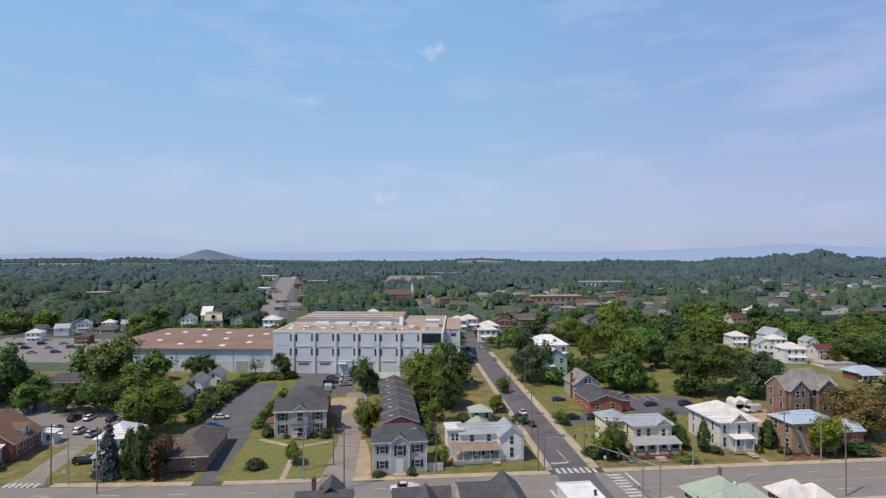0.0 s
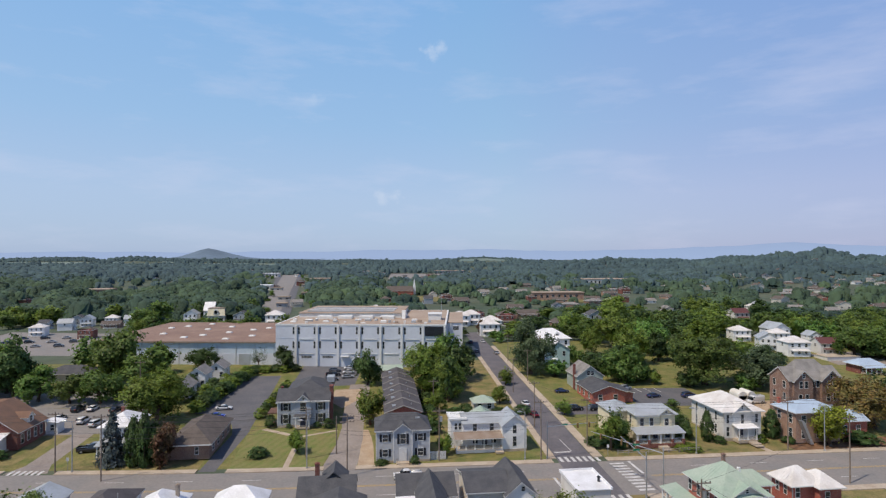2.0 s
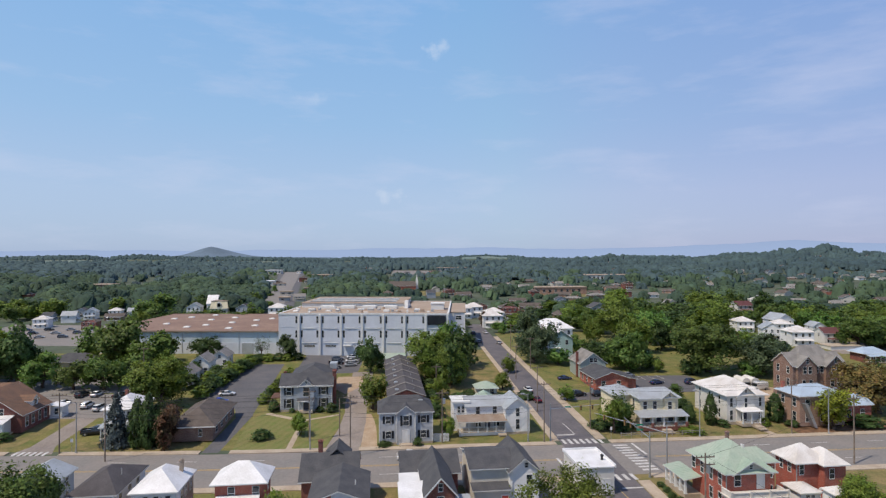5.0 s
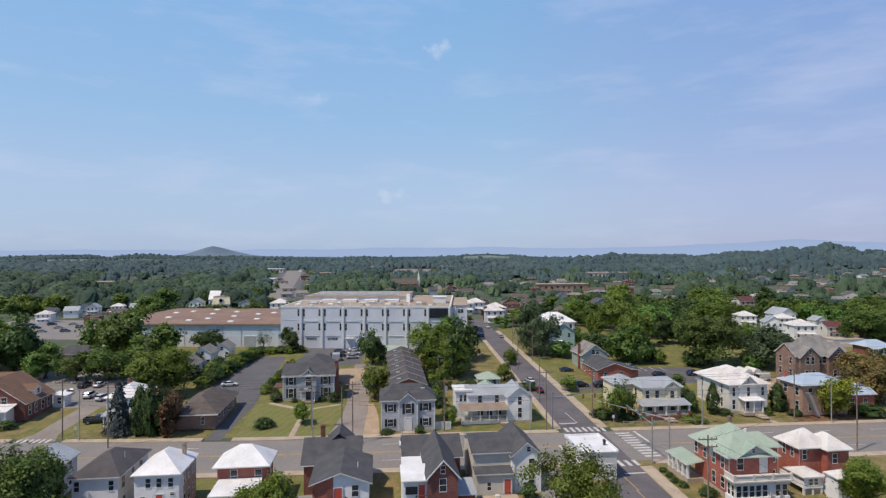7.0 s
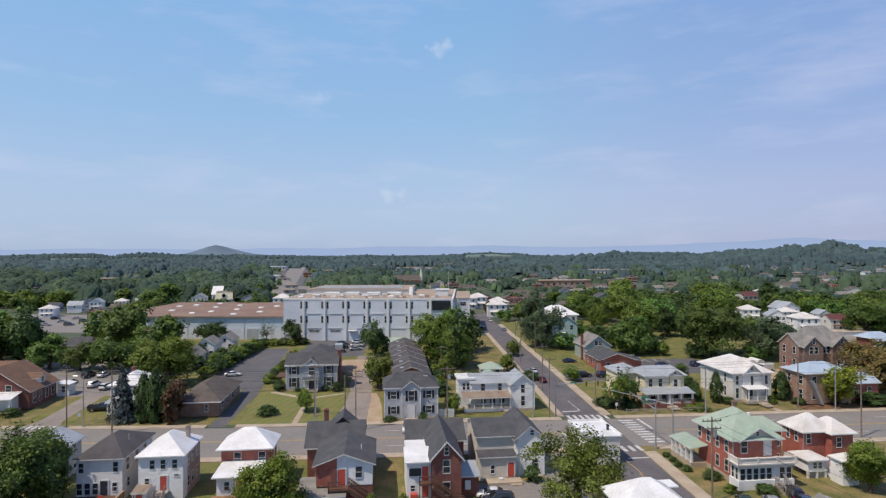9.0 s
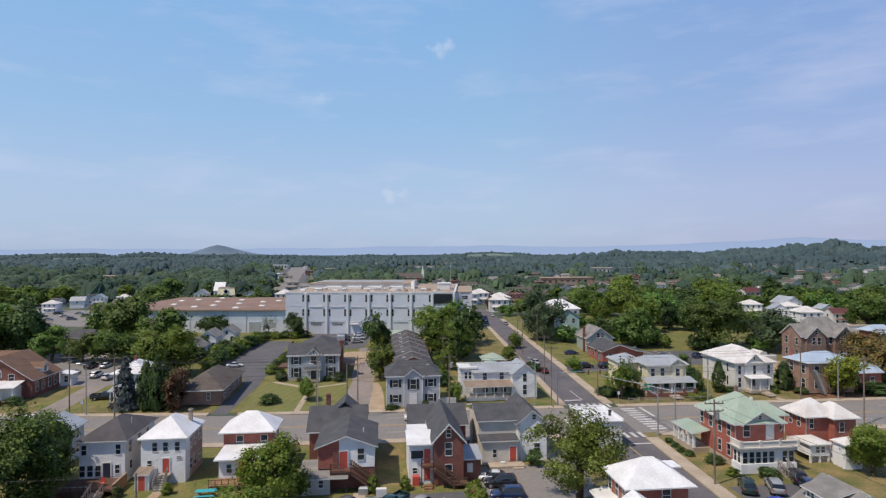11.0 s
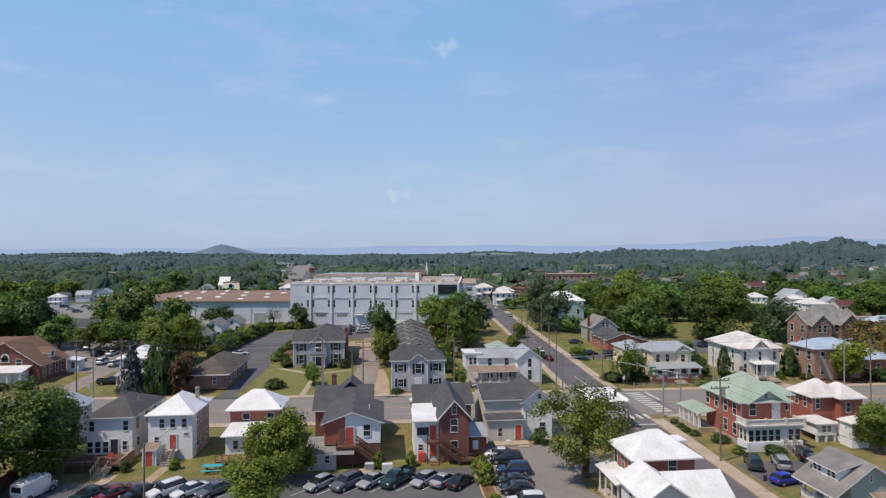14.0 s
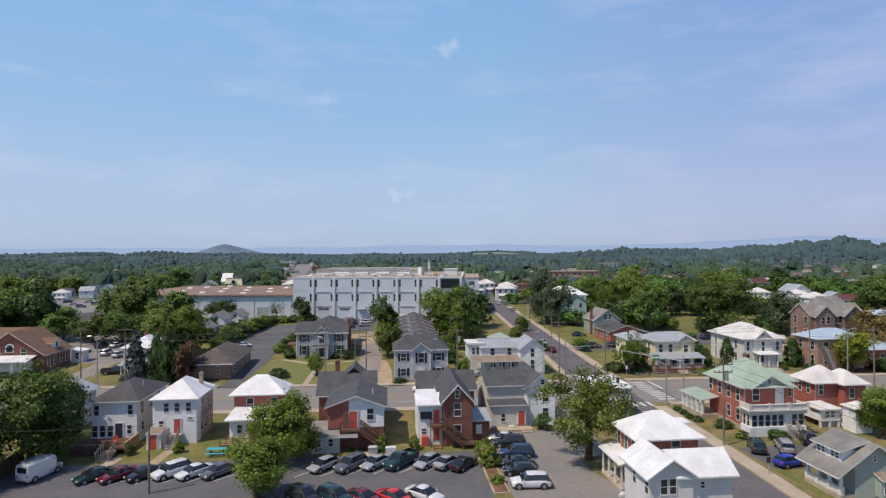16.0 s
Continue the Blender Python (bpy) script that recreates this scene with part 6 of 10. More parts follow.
def factory():
    """Built square to the plan with its front left corner at (a, b), then turned to the street grid of that quarter."""
    a, b, turn = -30.6, 180.0, radians(-8.5)
    h = thing("factory", a, b, 0, "large white three storey factory with pilasters and gravel roof", "factory")
    w0, d0, z = 52.6, 46.0, 12.8
    x0, x1, y0, y1 = a, a + w0, b, b + d0
    part("wall", walls(Shape(), x0, y0, x1, y1, -0.6, z), PANEL, h)
    part("roof_deck", Shape().box(x0 + 0.4, y0 + 0.4, z, x1 - 0.4, y1 - 0.4, z + 0.08), ROOF_GRAVEL, h)
    part("parapet", Shape().box(x0 - 0.1, y0 - 0.1, z - 0.35, x1 + 0.1, y0 + 0.4, z + 0.12).box(x0 - 0.1, y0 + 0.4, z - 0.35, x0 + 0.4, y1, z + 0.12)
         .box(x1 - 0.4, y0 + 0.4, z - 0.35, x1 + 0.1, y1, z + 0.12).box(x0 + 0.4, y1 - 0.4, z, x1 - 0.4, y1 + 0.1, z + 0.12), TRIM, h)
    step = 6.55
    for i in range(8):
        x = a + 6.4 + step * i
        part("pilaster", Shape().box(x - 0.26, y0 - 0.4, 0, x + 0.26, y0, z - 0.35), TRIM, h)
        for sill in (5.45, 9.85):
            for d in (-0.85, 0.85):
                if x + d < x1 - 0.5:
                    window(h, x + d, y0, sill, w=0.56, h=2.15, bars=0)
    for i in range(8):
        x = a + step * i - 0.15
        if i:
            part("ledge", Shape().box(x + 0.9, y0 - 0.2, 8.2, x + 5.4, y0, 8.45), TRIM, h)
            part("ledge", Shape().box(x + 0.9, y0 - 0.2, 3.75, x + 5.4, y0, 3.95), TRIM, h)
        if i in (1, 2, 4):
            window(h, x + 3.3, y0, 2.55, w=3.2, h=0.62, bars=3)
        elif i == 3:
            part("dock_canopy", Shape().box(x + 0.8, y0 - 1.4, 3.0, x + 3.4, y0, 3.25), TRIM, h)
    part("string_course", Shape().box(x0, y0 - 0.06, 8.6, x1, y0, 8.7).box(x0, y0 - 0.06, 4.25, x1, y0, 4.35), PANEL, h)
    # lower range set back at the street end
    part("end_range", walls(Shape(), x1, b + 13, x1 + 5.2, y1, -0.6, 11.8), PANEL, h)
    part("end_roof", Shape().box(x1 + 0.12, b + 12.8, 11.8, x1 + 5.4, y1 + 0.1, 12.1), ROOF_GRAVEL, h)
    for x in (x1 + 1.3, x1 + 5.0):
        part("pilaster", Shape().box(x - 0.2, b + 12.7, 0, x + 0.2, b + 13, 11.7), TRIM, h)
    for sill in (9.6, 5.3):
        window(h, x1 + 3.0, b + 13, sill, w=1.8, h=1.2, bars=1)
    for y in (b + 18, b + 25, b + 32, b + 40):
        window(h, x1 + 5.2, y, 8.9, "right", 1.4, 2.0)
        window(h, x1 + 5.2, y, 4.6, "right", 1.4, 2.0)
    # roofscape: second range behind, ducts, plant
    part("upper_range", walls(Shape(), a + 2.0, b + 19, a + 37.0, y1 - 1.0, z, z + 1.5), TRIM, h)
    part("upper_roof", Shape().box(a + 1.7, b + 18.7, z + 1.5, a + 37.3, y1 - 0.7, z + 1.75), ROOF_GRAVEL, h)
    part("stair_head", Shape().hull([(a + 37.4, b + 16, z), (a + 38.6, b + 16, z), (a + 38.6, b + 27, z), (a + 37.4, b + 27, z), (a + 37.4, b + 17, z + 2.6), (a + 38.6, b + 17, z + 2.6), (a + 38.6, b + 19, z + 2.6),
         (a + 37.4, b + 19, z + 2.6)], [(3, 2, 1, 0), (4, 5, 6, 7), (0, 1, 5, 4), (1, 2, 6, 5), (2, 3, 7, 6), (3, 0, 4, 7)]), TRIM, h)
    part("plant_room", walls(Shape(), a + 46.6, b + 12, a + 50.8, b + 17, z, z + 2.0), TRIM, h)
    part("plant_cap", Shape().box(a + 46.4, b + 11.8, z + 2.0, a + 51.0, b + 17.2, z + 2.15), TRIM, h)
    part("louvre", Shape().box(a + 46.2, b - 0.35, 9.4, a + 51.8, b + 0.05, 12.3), DARK_METAL, h)
    for i in range(7):
        part("louvre_blade", Shape().box(a + 46.2, b - 0.42, 9.6 + i * 0.38, a + 51.8, b - 0.34, 9.72 + i * 0.38), SHUTTER, h)
    rng = random.Random(4)
    for i in range(9):
        x = a + 3.5 + i * 4.6 + rng.uniform(-1, 1)
        y = b + 7 + rng.uniform(-3, 5)
        part("roof_vent", Shape().chamfer(x, y, z, x + rng.uniform(1.0, 2.4), y + 1.3, z + rng.uniform(0.4, 0.9), 0.15), STEEL if i % 2 else TRIM, h)
    for i in range(24):
        x = a + 2.0 + i * 2.05 + rng.uniform(-0.8, 0.8)
        y = b + rng.choice((2.5, 5.0, 9.0, 14.0)) + rng.uniform(-0.6, 0.6)
        part("roof_unit", Shape().chamfer(x, y, z, x + rng.uniform(0.5, 1.8), y + rng.uniform(0.5, 1.4), z + rng.uniform(0.3, 1.0), 0.1), (TRIM, STEEL, ROOF_GRAVEL)[i % 3], h)
    for i in range(5):
        y = b + 22 + i * 3
        part("duct", Shape().box(a + 4, y, z + 1.75, a + 34, y + 0.6, z + 2.15), TRIM if i % 2 else STEEL, h)
    for i in range(4):
        part("roof_bulkhead", Shape().chamfer(a + 9 + i * 7.1, b + 15.2, z, a + 13.6 + i * 7.1, b + 18.6, z + 0.95, 0.08), TRIM, h)
    part("mast", Shape().tube((a + 50.6, b + 22, z), (a + 50.6, b + 22, z + 8), 0.08, 0.04, 6), STEEL, h)
    for d in (6.4, 7.2):
        part("antenna", Shape().box(a + 50.1, b + 21.95, z + d, a + 51.1, b + 22.05, z + d + 0.08), STEEL, h)
    w = thing("warehouse", a, b, 0, "long low warehouse with pale blue wall and brown roof", "warehouse")
    part("wall", walls(Shape(), a - 58, b + 1.5, a - 0.1, b + 50, -0.6, 7.0), PANEL_BLUE, w)
    part("plinth", Shape().box(a - 58.05, b + 1.38, -0.6, a - 0.1, b + 1.5, 3.6), PANEL, w)
    part("roof", Shape().box(a - 58.5, b + 1.0, 7.0, a - 0.1, b + 50.5, 7.3), ROOF_BROWN, w)
    part("eaves_band", Shape().box(a - 58.6, b + 0.9, 6.85, a - 0.1, b + 1.0, 7.3), METAL_RUST, w)
    for i in range(17):
        x, y = a - 55 + (i * 37 % 53), b + 4 + (i * 23 % 42)
        part("roof_light", Shape().chamfer(x, y, 7.3, x + 1.9, y + 1.6, 7.7, 0.2), TRIM, w)
    for i in range(10):
        x = a - 55 + i * 6.0
        part("downpipe", Shape().box(x, b + 1.3, 0, x + 0.14, b + 1.38, 6.7), STEEL, w)
    part("roller_door", Shape().box(a - 12, b + 1.28, -0.2, a - 8.4, b + 1.38, 3.4), METAL_GREY, w)
    for ob in (h, w):
        ob.location.z = 2.85
        ob.rotation_euler.z = turn
        SET_DOWN.append(ob)


def side_street_houses():
    h = thing("house", 58, 142, 0, "small red brick house with dark blue-grey roof", "house")
    part("wall", walls(Shape(), 54.0, 136.5, 62.5, 147.5, 0, 3.0, 1.5, "y"), BRICK, h)
    roof(h, gable_planes(54.0, 136.5, 62.5, 147.5, 3.0, 1.5, "y"), SHINGLE)
    for x in (56, 60):
        window(h, x, 136.5, 0.9, w=1.0, h=1.3)
    for y in (139, 142.5, 145.5):
        window(h, 54.0, y, 0.9, "left", 0.9, 1.3)
    part("lean_to", walls(Shape(), 62.5, 137.5, 65.0, 146, 0, 2.4), BRICK, h)
    roof(h, [[(62.4, 137, 3.0), (65.4, 137, 2.4), (65.4, 146.4, 2.4), (62.4, 146.4, 3.0)]], SHINGLE)
    g = thing("house", 58, 155, 0, "grey house with a steep gable and brick chimney", "house")
    part("wall", walls(Shape(), 55.2, 150.5, 62.5, 159, 0, 4.2, 2.7, "y"), SID_GREEN, g)
    roof(g, gable_planes(55.2, 150.5, 62.5, 159, 4.2, 2.7, "y"), SHINGLE_GREY)
    window(g, 58.3, 150.5, 4.2, w=0.9, h=1.2)
    window(g, 59.5, 150.5, 4.2, w=0.9, h=1.2)
    part("porch_band", Shape().box(55.2, 149.2, 2.5, 62.5, 150.5, 2.8), TRIM, g)
    for x in (55.4, 58.8, 62.2):
        part("post", Shape().box(x - 0.1, 149.3, 0, x + 0.1, 149.5, 2.5), TRIM, g)
    chimney(g, 55.0, 152.5, 0, 6.9, 0.6, BRICK_DARK)
    t = thing("house", 61, 188, 0, "pale teal house with white metal roof", "house")
    part("wall", walls(Shape(), 56.5, 183, 64.5, 193, 0, 6.2, 2.6, "y"), SID_TEAL, t)
    roof(t, gable_planes(56.5, 183, 64.5, 193, 6.2, 2.6, "y"), METAL_WHITE, 0.6)
    for x in (58.5, 62.5):
        window(t, x, 183, 4.0)
    window(t, 62.5, 183, 1.0)
    for y in (185, 189):
        window(t, 56.5, y, 4.0, "left")
    porch(t, 52.5, 182.5, 60.0, 184.5, 0.5, 3.0, 3, METAL_WHITE, 0.5, False)
    w = thing("house", 66, 213, 0, "white house with broad hipped white roof and dormers", "house")
    part("wall", walls(Shape(), 60, 207, 73, 219, 0, 6.2), SID_WHITE, w)
    roof(w, hip_planes(60, 207, 73, 219, 6.2, 3.2, 0.7, 4), METAL_WHITE, 0.6)
    for x in (64.5, 68.5):
        part("dormer", walls(Shape(), x - 0.8, 208.2, x + 0.8, 212, 6.6, 8.2, 0.5, "y"), SID_WHITE, w)
        window(w, x, 208.2, 6.9, w=0.9, h=0.9)
    for x in (61.5, 64.5, 68, 71.5):
        window(w, x, 207, 3.9)
    porch(w, 60, 204.8, 73, 206.95, 0.5, 2.8, 6, METAL_WHITE, 0.6, False)
    # small house with a pale green roof behind the white farmhouse
    c = thing("cottage", 25, 136, 0, "small cottage with pale green metal roof", "house")
    part("wall", walls(Shape(), 23.2, 132.4, 28.0, 136.6, 0, 2.3), SID_BEIGE, c)
    roof(c, hip_planes(23.2, 132.4, 28.0, 136.6, 2.3, 1.3, 0.4, 0.6), METAL_GREEN, 0.6)
    window(c, 24.5, 132.4, 0.8)
    window(c, 26.8, 132.4, 0.8)
    b = thing("bungalow", 156, 168, 0, "low house with pale blue metal roof and porch", "house")
    part("wall", walls(Shape(), 153.6, 164, 161.4, 169.4, 0, 2.7), BRICK_DARK, b)
    roof(b, hip_planes(153.6, 164, 161.4, 169.4, 2.7, 1.7, 0.7, 4), METAL_BLUE, 0.6)
    for x in (154.8, 157.4, 160.2):
        window(b, x, 164, 0.9, w=1.1)
    porch(b, 153.8, 161.9, 161.2, 163.95, 0.4, 2.2, 5, METAL_BLUE, 0.45, False)
    b.location += Vector((-2.0, -2.5, 0))
    r = thing("outbuilding", 88, 136, 0, "white tank-shaped outbuilding with rounded tops", "shed")
    for x in (92.8, 95.2):
        part("tank", Shape().tube((x, 134, 1.4), (x, 138, 1.4), 1.1, n=20).box(x - 1.1, 134, 0, x + 1.1, 138, 1.4), STUCCO, r)
    d = thing("garage", -92, 182, 0, "low building with dark hipped roof behind trees", "building")
    part("wall", walls(Shape(), -97, 179, -84, 187, 0, 2.6), SID_BEIGE, d)
    roof(d, hip_planes(-97, 179, -84, 187, 2.6, 2.0, 0.5), SHINGLE)
    for x in (-94, -90, -86.5):
        window(d, x, 179, 0.9, w=1.1, h=1.2)
    # white cottages beside the long car park
    for x, y, z in ((-50.6, 158, 3.1), (-49.6, 169, 4.3), (-47.6, 181, 3.6)):
        k = thing("cottage", x, y, 0, "white gabled cottage with grey roof beside a hedge", "house", "cottages beside the car park")
        part("wall", walls(Shape(), x - 2.3, y - 3.4, x + 2.3, y + 3.4, 0, z, 1.7, "y"), SID_WHITE, k)
        roof(k, gable_planes(x - 2.3, y - 3.4, x + 2.3, y + 3.4, z, 1.7, "y"), SHINGLE_GREY)
        window(k, x, y - 3.4, z - 0.6, w=0.7, h=1.0)
        window(k, x + 1.5, y - 3.4, 0.9)
        window(k, x - 1.5, y - 3.4, 0.9)
        window(k, x + 2.3, y, 1.0, "right")


grey_house()
grey_gabled_house()
row_house()
white_porch_house()
yellow_house()
white_hip_house()
brick_hall_block()
brick_church()
white_spruce_house()
low_brick_building()
factory()
side_street_houses()


# ---- houses on the near side of the main street ----
def dark_roof_white_house():
    h = thing("house", -34.3, 77, 0, "white house with dark hipped roof and back deck", "house")
    x0, x1, y0, y1, z = -36.85, -31.65, 72.4, 81.4, 5.3
    part("wall", walls(Shape(), x0, y0, x1, y1, 0, z), SID_WHITE, h)
    roof(h, hip_planes(x0, y0, x1, y1, z, 1.8, 0.4, 1.5), SHINGLE_PLUM)
    for x in (-36.3, -32.4):
        window(h, x, y0, 3.6, w=0.55, h=1.15, bars=0)
    for x in (-36.5, -35.6, -34.7):
        window(h, x, y0, 1.0, w=0.6, h=1.3, bars=0)
    window(h, -32.5, y0, 1.3, w=0.5, h=1.0, bars=0)
    door(h, -33.7, y0, 0.8, w=0.85, h=1.75, paint=DOOR_DARK)
    for y in (73.8, 76.5, 79):
        window(h, x1, y, 3.4, "right", 0.8, 1.4)
    window(h, x1, 74.0, 1.3, "right", 0.6, 1.0)
    deck = part("deck", Shape().box(-37.4, 68.6, 0.6, -31.4, 72.25, 0.8), WOOD_DARK, h)
    for i in range(6):
        x = -37.35 + i * 0.72
        part("deck_post", Shape().box(x, 68.48, 0, x + 0.1, 68.595, 1.3), WOOD_DARK, deck)
    part("deck_rail", Shape().box(-37.4, 68.6, 1.2, -33.7, 68.68, 1.3), WOOD_GREY, deck)
    part("deck_skirt", Shape().box(-37.4, 68.6, 0, -33.7, 68.615, 0.6), WOOD_DARK, deck)
    part("deck_side", Shape().box(-31.395, 68.6, 0, -31.3, 72.2, 1.35), WOOD, deck)
    part("deck_rail", Shape().box(-31.42, 68.55, 1.35, -31.27, 72.2, 1.42), WOOD_PALE, deck)
    stair(h, -33.6, -32.3, 68.6, 0.8, 66.4, WOOD_PALE)
    c = thing("chair", -33.05, 69.85, 0.8, "small red chair standing on the wooden deck", "chair")
    part("seat", Shape().box(-33.3, 69.6, 1.12, -32.8, 70.1, 1.2), DOOR_RED, c)
    part("backrest", Shape().box(-33.3, 70.05, 1.2, -32.8, 70.12, 1.75), DOOR_RED, c)
    for x in (-33.29, -32.86):
        for y in (69.61, 70.04):
            part("leg", Shape().box(x, y, 0.8, x + 0.05, y + 0.05, 1.12), DOOR_RED, c)
    part("roof_vent", Shape().tube((-32.6, 76.5, 6.0), (-32.6, 76.5, 6.9), 0.06, n=6), STEEL, h)


def pale_roof_house():
    h = thing("house", -44.6, 81, 0, "grey house with pale gabled metal roof behind trees", "house")
    part("wall", walls(Shape(), -47.6, 78.0, -42.0, 84.0, 0, 4.6, 1.3, "y"), SID_GREY2, h)
    roof(h, gable_planes(-47.6, 78.0, -42.0, 84.0, 4.6, 1.3, "y", 0.4), METAL_GREY)
    for y in (79.5, 82.2):
        window(h, -42.0, y, 2.8, "right", 0.7, 1.3)
        window(h, -42.0, y, 0.8, "right", 0.7, 1.3)
    for x in (-46, -43.6):
        window(h, x, 78.0, 2.8, w=0.7, h=1.3)
        window(h, x, 78.0, 0.8, w=0.7, h=1.3)


def white_roof_white_house():
    h = thing("house", -26.8, 76, 0, "white and tan house with white hipped metal roof", "house")
    x0, x1, y0, y1, z = -29.6, -24.45, 71.9, 78.4, 5.5
    part("wall", Shape().box(x0, y0, 0, x1, y0 + 0.3, z), SID_WHITE, h)
    part("brick_wall", Shape().box(x0, y0 + 0.3, 0, x1, y1, z), BRICK_PAINTED, h)
    part("side_return", Shape().box(x1 - 0.02, y0 + 0.3, 0, x1 + 0.02, y0 + 1.5, z), SID_WHITE, h)
    roof(h, hip_planes(x0, y0, x1, y1, z, 1.95, 0.35, 1.6), METAL_WHITE)
    for x in (-28.0, -26.75, -25.4):
        window(h, x, y0, 3.9, w=0.55, h=1.05, bars=0)
    window(h, -28.6, y0, 2.0, w=0.5, h=0.8, bars=0)
    window(h, -25.2, y0, 2.9, w=0.5, h=0.3, bars=0)
    door(h, -26.7, y0, 1.3, w=0.75, h=1.7, paint=DOOR_RED, label="coral red back door")
    part("lean_to", walls(Shape(), -29.5, 69.9, -27.9, y0 - 0.02, 0, 1.95), SID_WHITE, h)
    roof(h, [[(-29.6, 69.7, 1.95), (-27.8, 69.7, 1.95), (-27.8, 71.5, 2.3), (-29.6, 71.5, 2.3)]], METAL_RUST)
    door(h, -28.7, 69.9, 0.05, w=0.75, h=1.7, paint=DOOR_RED)
    stair(h, -27.3, -26.2, y0 - 0.9, 1.3, 69.2, WOOD_GREY)
    part("landing", Shape().box(-27.4, y0 - 0.9, 1.15, -26.0, y0 - 0.02, 1.3), WOOD_GREY, h)
    for y in (73.8, 75.4, 77.2):
        window(h, x1, y, 3.6, "right", 0.7, 1.3)
        window(h, x1, y, 1.0, "right", 0.7, 1.3)
    chimney(h, -25.3, 76.4, 6.0, 7.7, 0.42, BRICK_PAINTED)


def white_roof_brick_house():
    h = thing("house", -17, 77, 0, "red brick house with white hipped roof and pale back porch", "house")
    x0, x1, y0, y1, z = -20.6, -14.6, 74.2, 78.7, 5.1
    part("wall", walls(Shape(), x0, y0, x1, y1, 0, z), BRICK, h)
    roof(h, hip_planes(x0, y0, x1, y1, z + 0.15, 2.0, 0.55, 1.4), METAL_WHITE)
    window(h, -18.6, y0, 3.2, w=0.8, h=1.5)
    window(h, -15.6, y0, 3.2, w=0.8, h=1.5)
    window(h, x1, 77, 3.2, "right", 0.8, 1.5)
    window(h, x1, 77, 0.9, "right", 0.8, 1.5)
    part("porch_room", walls(Shape(), -20.3, 71.0, -15.2, 74.15, 0.6, 3.0), SID_WHITE, h)
    roof(h, [[(-20.8, 70.5, 3.0), (-14.8, 70.5, 3.0), (-15.1, 74.18, 3.7), (-20.4, 74.18, 3.7)]], METAL_WHITE, 0.5)
    window(h, -19.1, 71.0, 1.3, w=0.55, h=1.0)
    door(h, -17.6, 71.0, 0.7, w=0.8, h=1.9, paint=DOOR_RED)
    d = Shape().box(-20.8, 68.6, 0.5, -15.0, 70.95, 0.68)
    for i in range(9):
        d.box(-20.8 + i * 0.74, 68.4, 0, -20.7 + i * 0.74, 68.5, 1.5)
    d.box(-20.8, 68.4, 1.4, -14.8, 68.5, 1.5).box(-20.8, 68.4, 0.9, -14.8, 68.46, 0.98)
    part("deck", d, WOOD, h)


def split_gable_house():
    h = thing("house", -4.5, 74, 0, "brick and white house with dark gables and outside stair", "house")
    part("main_wall", walls(Shape(), -10.2, 76.0, -3.0, 83.0, 0, 4.6, 2.2, "x"), BRICK_DARK, h)
    roof(h, gable_planes(-10.2, 76.0, -3.0, 83.0, 4.6, 2.2, "x", 0.4), SHINGLE)
    part("cross_gable", walls(Shape(), -7.5, 79.6, -4.1, 83.3, 4.4, 5.9, 1.5, "y"), SHINGLE, h)
    roof(h, gable_planes(-7.5, 79.2, -4.1, 83.3, 5.9, 1.5, "y", 0.2), SHINGLE, under=SHINGLE, name="cross_roof")
    part("wing_wall", walls(Shape(), -8.2, 67.9, -1.6, 75.9, 2.45, 5.1, 1.2, "y"), SID_WHITE, h)
    part("wing_base", walls(Shape(), -8.15, 67.95, -1.65, 76.0, 0, 2.45), BRICK_DARK, h)
    part("brick_panel", Shape().poly([(-8.18, 67.86, 2.5), (-5.75, 67.86, 2.5), (-5.75, 67.86, 5.72), (-8.18, 67.86, 4.9)]), BRICK, h)
    roof(h, gable_planes(-8.2, 67.9, -1.6, 76.4, 5.1, 1.2, "y", 0.42), SHINGLE)
    door(h, -5.2, 67.86, 2.5, w=0.9, h=1.9, paint=DOOR_RED, label="coral red upper door")
    part("door_screen", Shape().box(-6.45, 67.7, 2.5, -5.8, 67.85, 4.4), BRICK_DARK, h)
    window(h, -3.2, 67.86, 3.35, w=0.75, h=1.3, bars=0)
    part("landing", Shape().box(-6.7, 66.6, 2.3, -4.4, 67.9, 2.46).box(-6.7, 66.6, 0, -6.55, 66.75, 3.4).box(-6.7, 66.6, 3.3, -5.0, 66.68, 3.42)
         .box(-6.7, 66.6, 2.8, -5.0, 66.66, 2.88).box(-4.9, 66.6, 0, -4.75, 66.75, 2.4), WOOD_DARK, h)
    stair(h, 66.7, 67.7, -4.4, 2.46, -1.2, WOOD_DARK, True, 0.0, "x")
    part("shed_room", walls(Shape(), -9.9, 66.4, -6.7, 70.5, 0, 2.0), SID_BEIGE, h)
    roof(h, [[(-10.3, 66.0, 2.0), (-4.6, 66.0, 2.0), (-4.6, 70.6, 2.6), (-10.3, 70.6, 2.6)]], SHINGLE_GREY)
    window(h, -9.1, 66.4, 0.85, w=0.5, h=0.8, bars=0)
    window(h, -7.7, 66.4, 0.85, w=0.5, h=0.8, bars=0)
    chimney(h, -8.2, 81.2, 5.2, 7.9, 0.6, BRICK_DARK)
    part("roof_vent", Shape().tube((-3.0, 71, 5.0), (-3.0, 71, 6.2), 0.06, n=6), TRIM, h)
    part("tank", Shape().chamfer(-3.4, 65.7, 0, -2.3, 66.3, 0.9, 0.15), STEEL, h)
    part("skirt", Shape().chamfer(-1.4, 65.0, 0, -0.2, 65.5, 0.95, 0.05), TRIM, h)


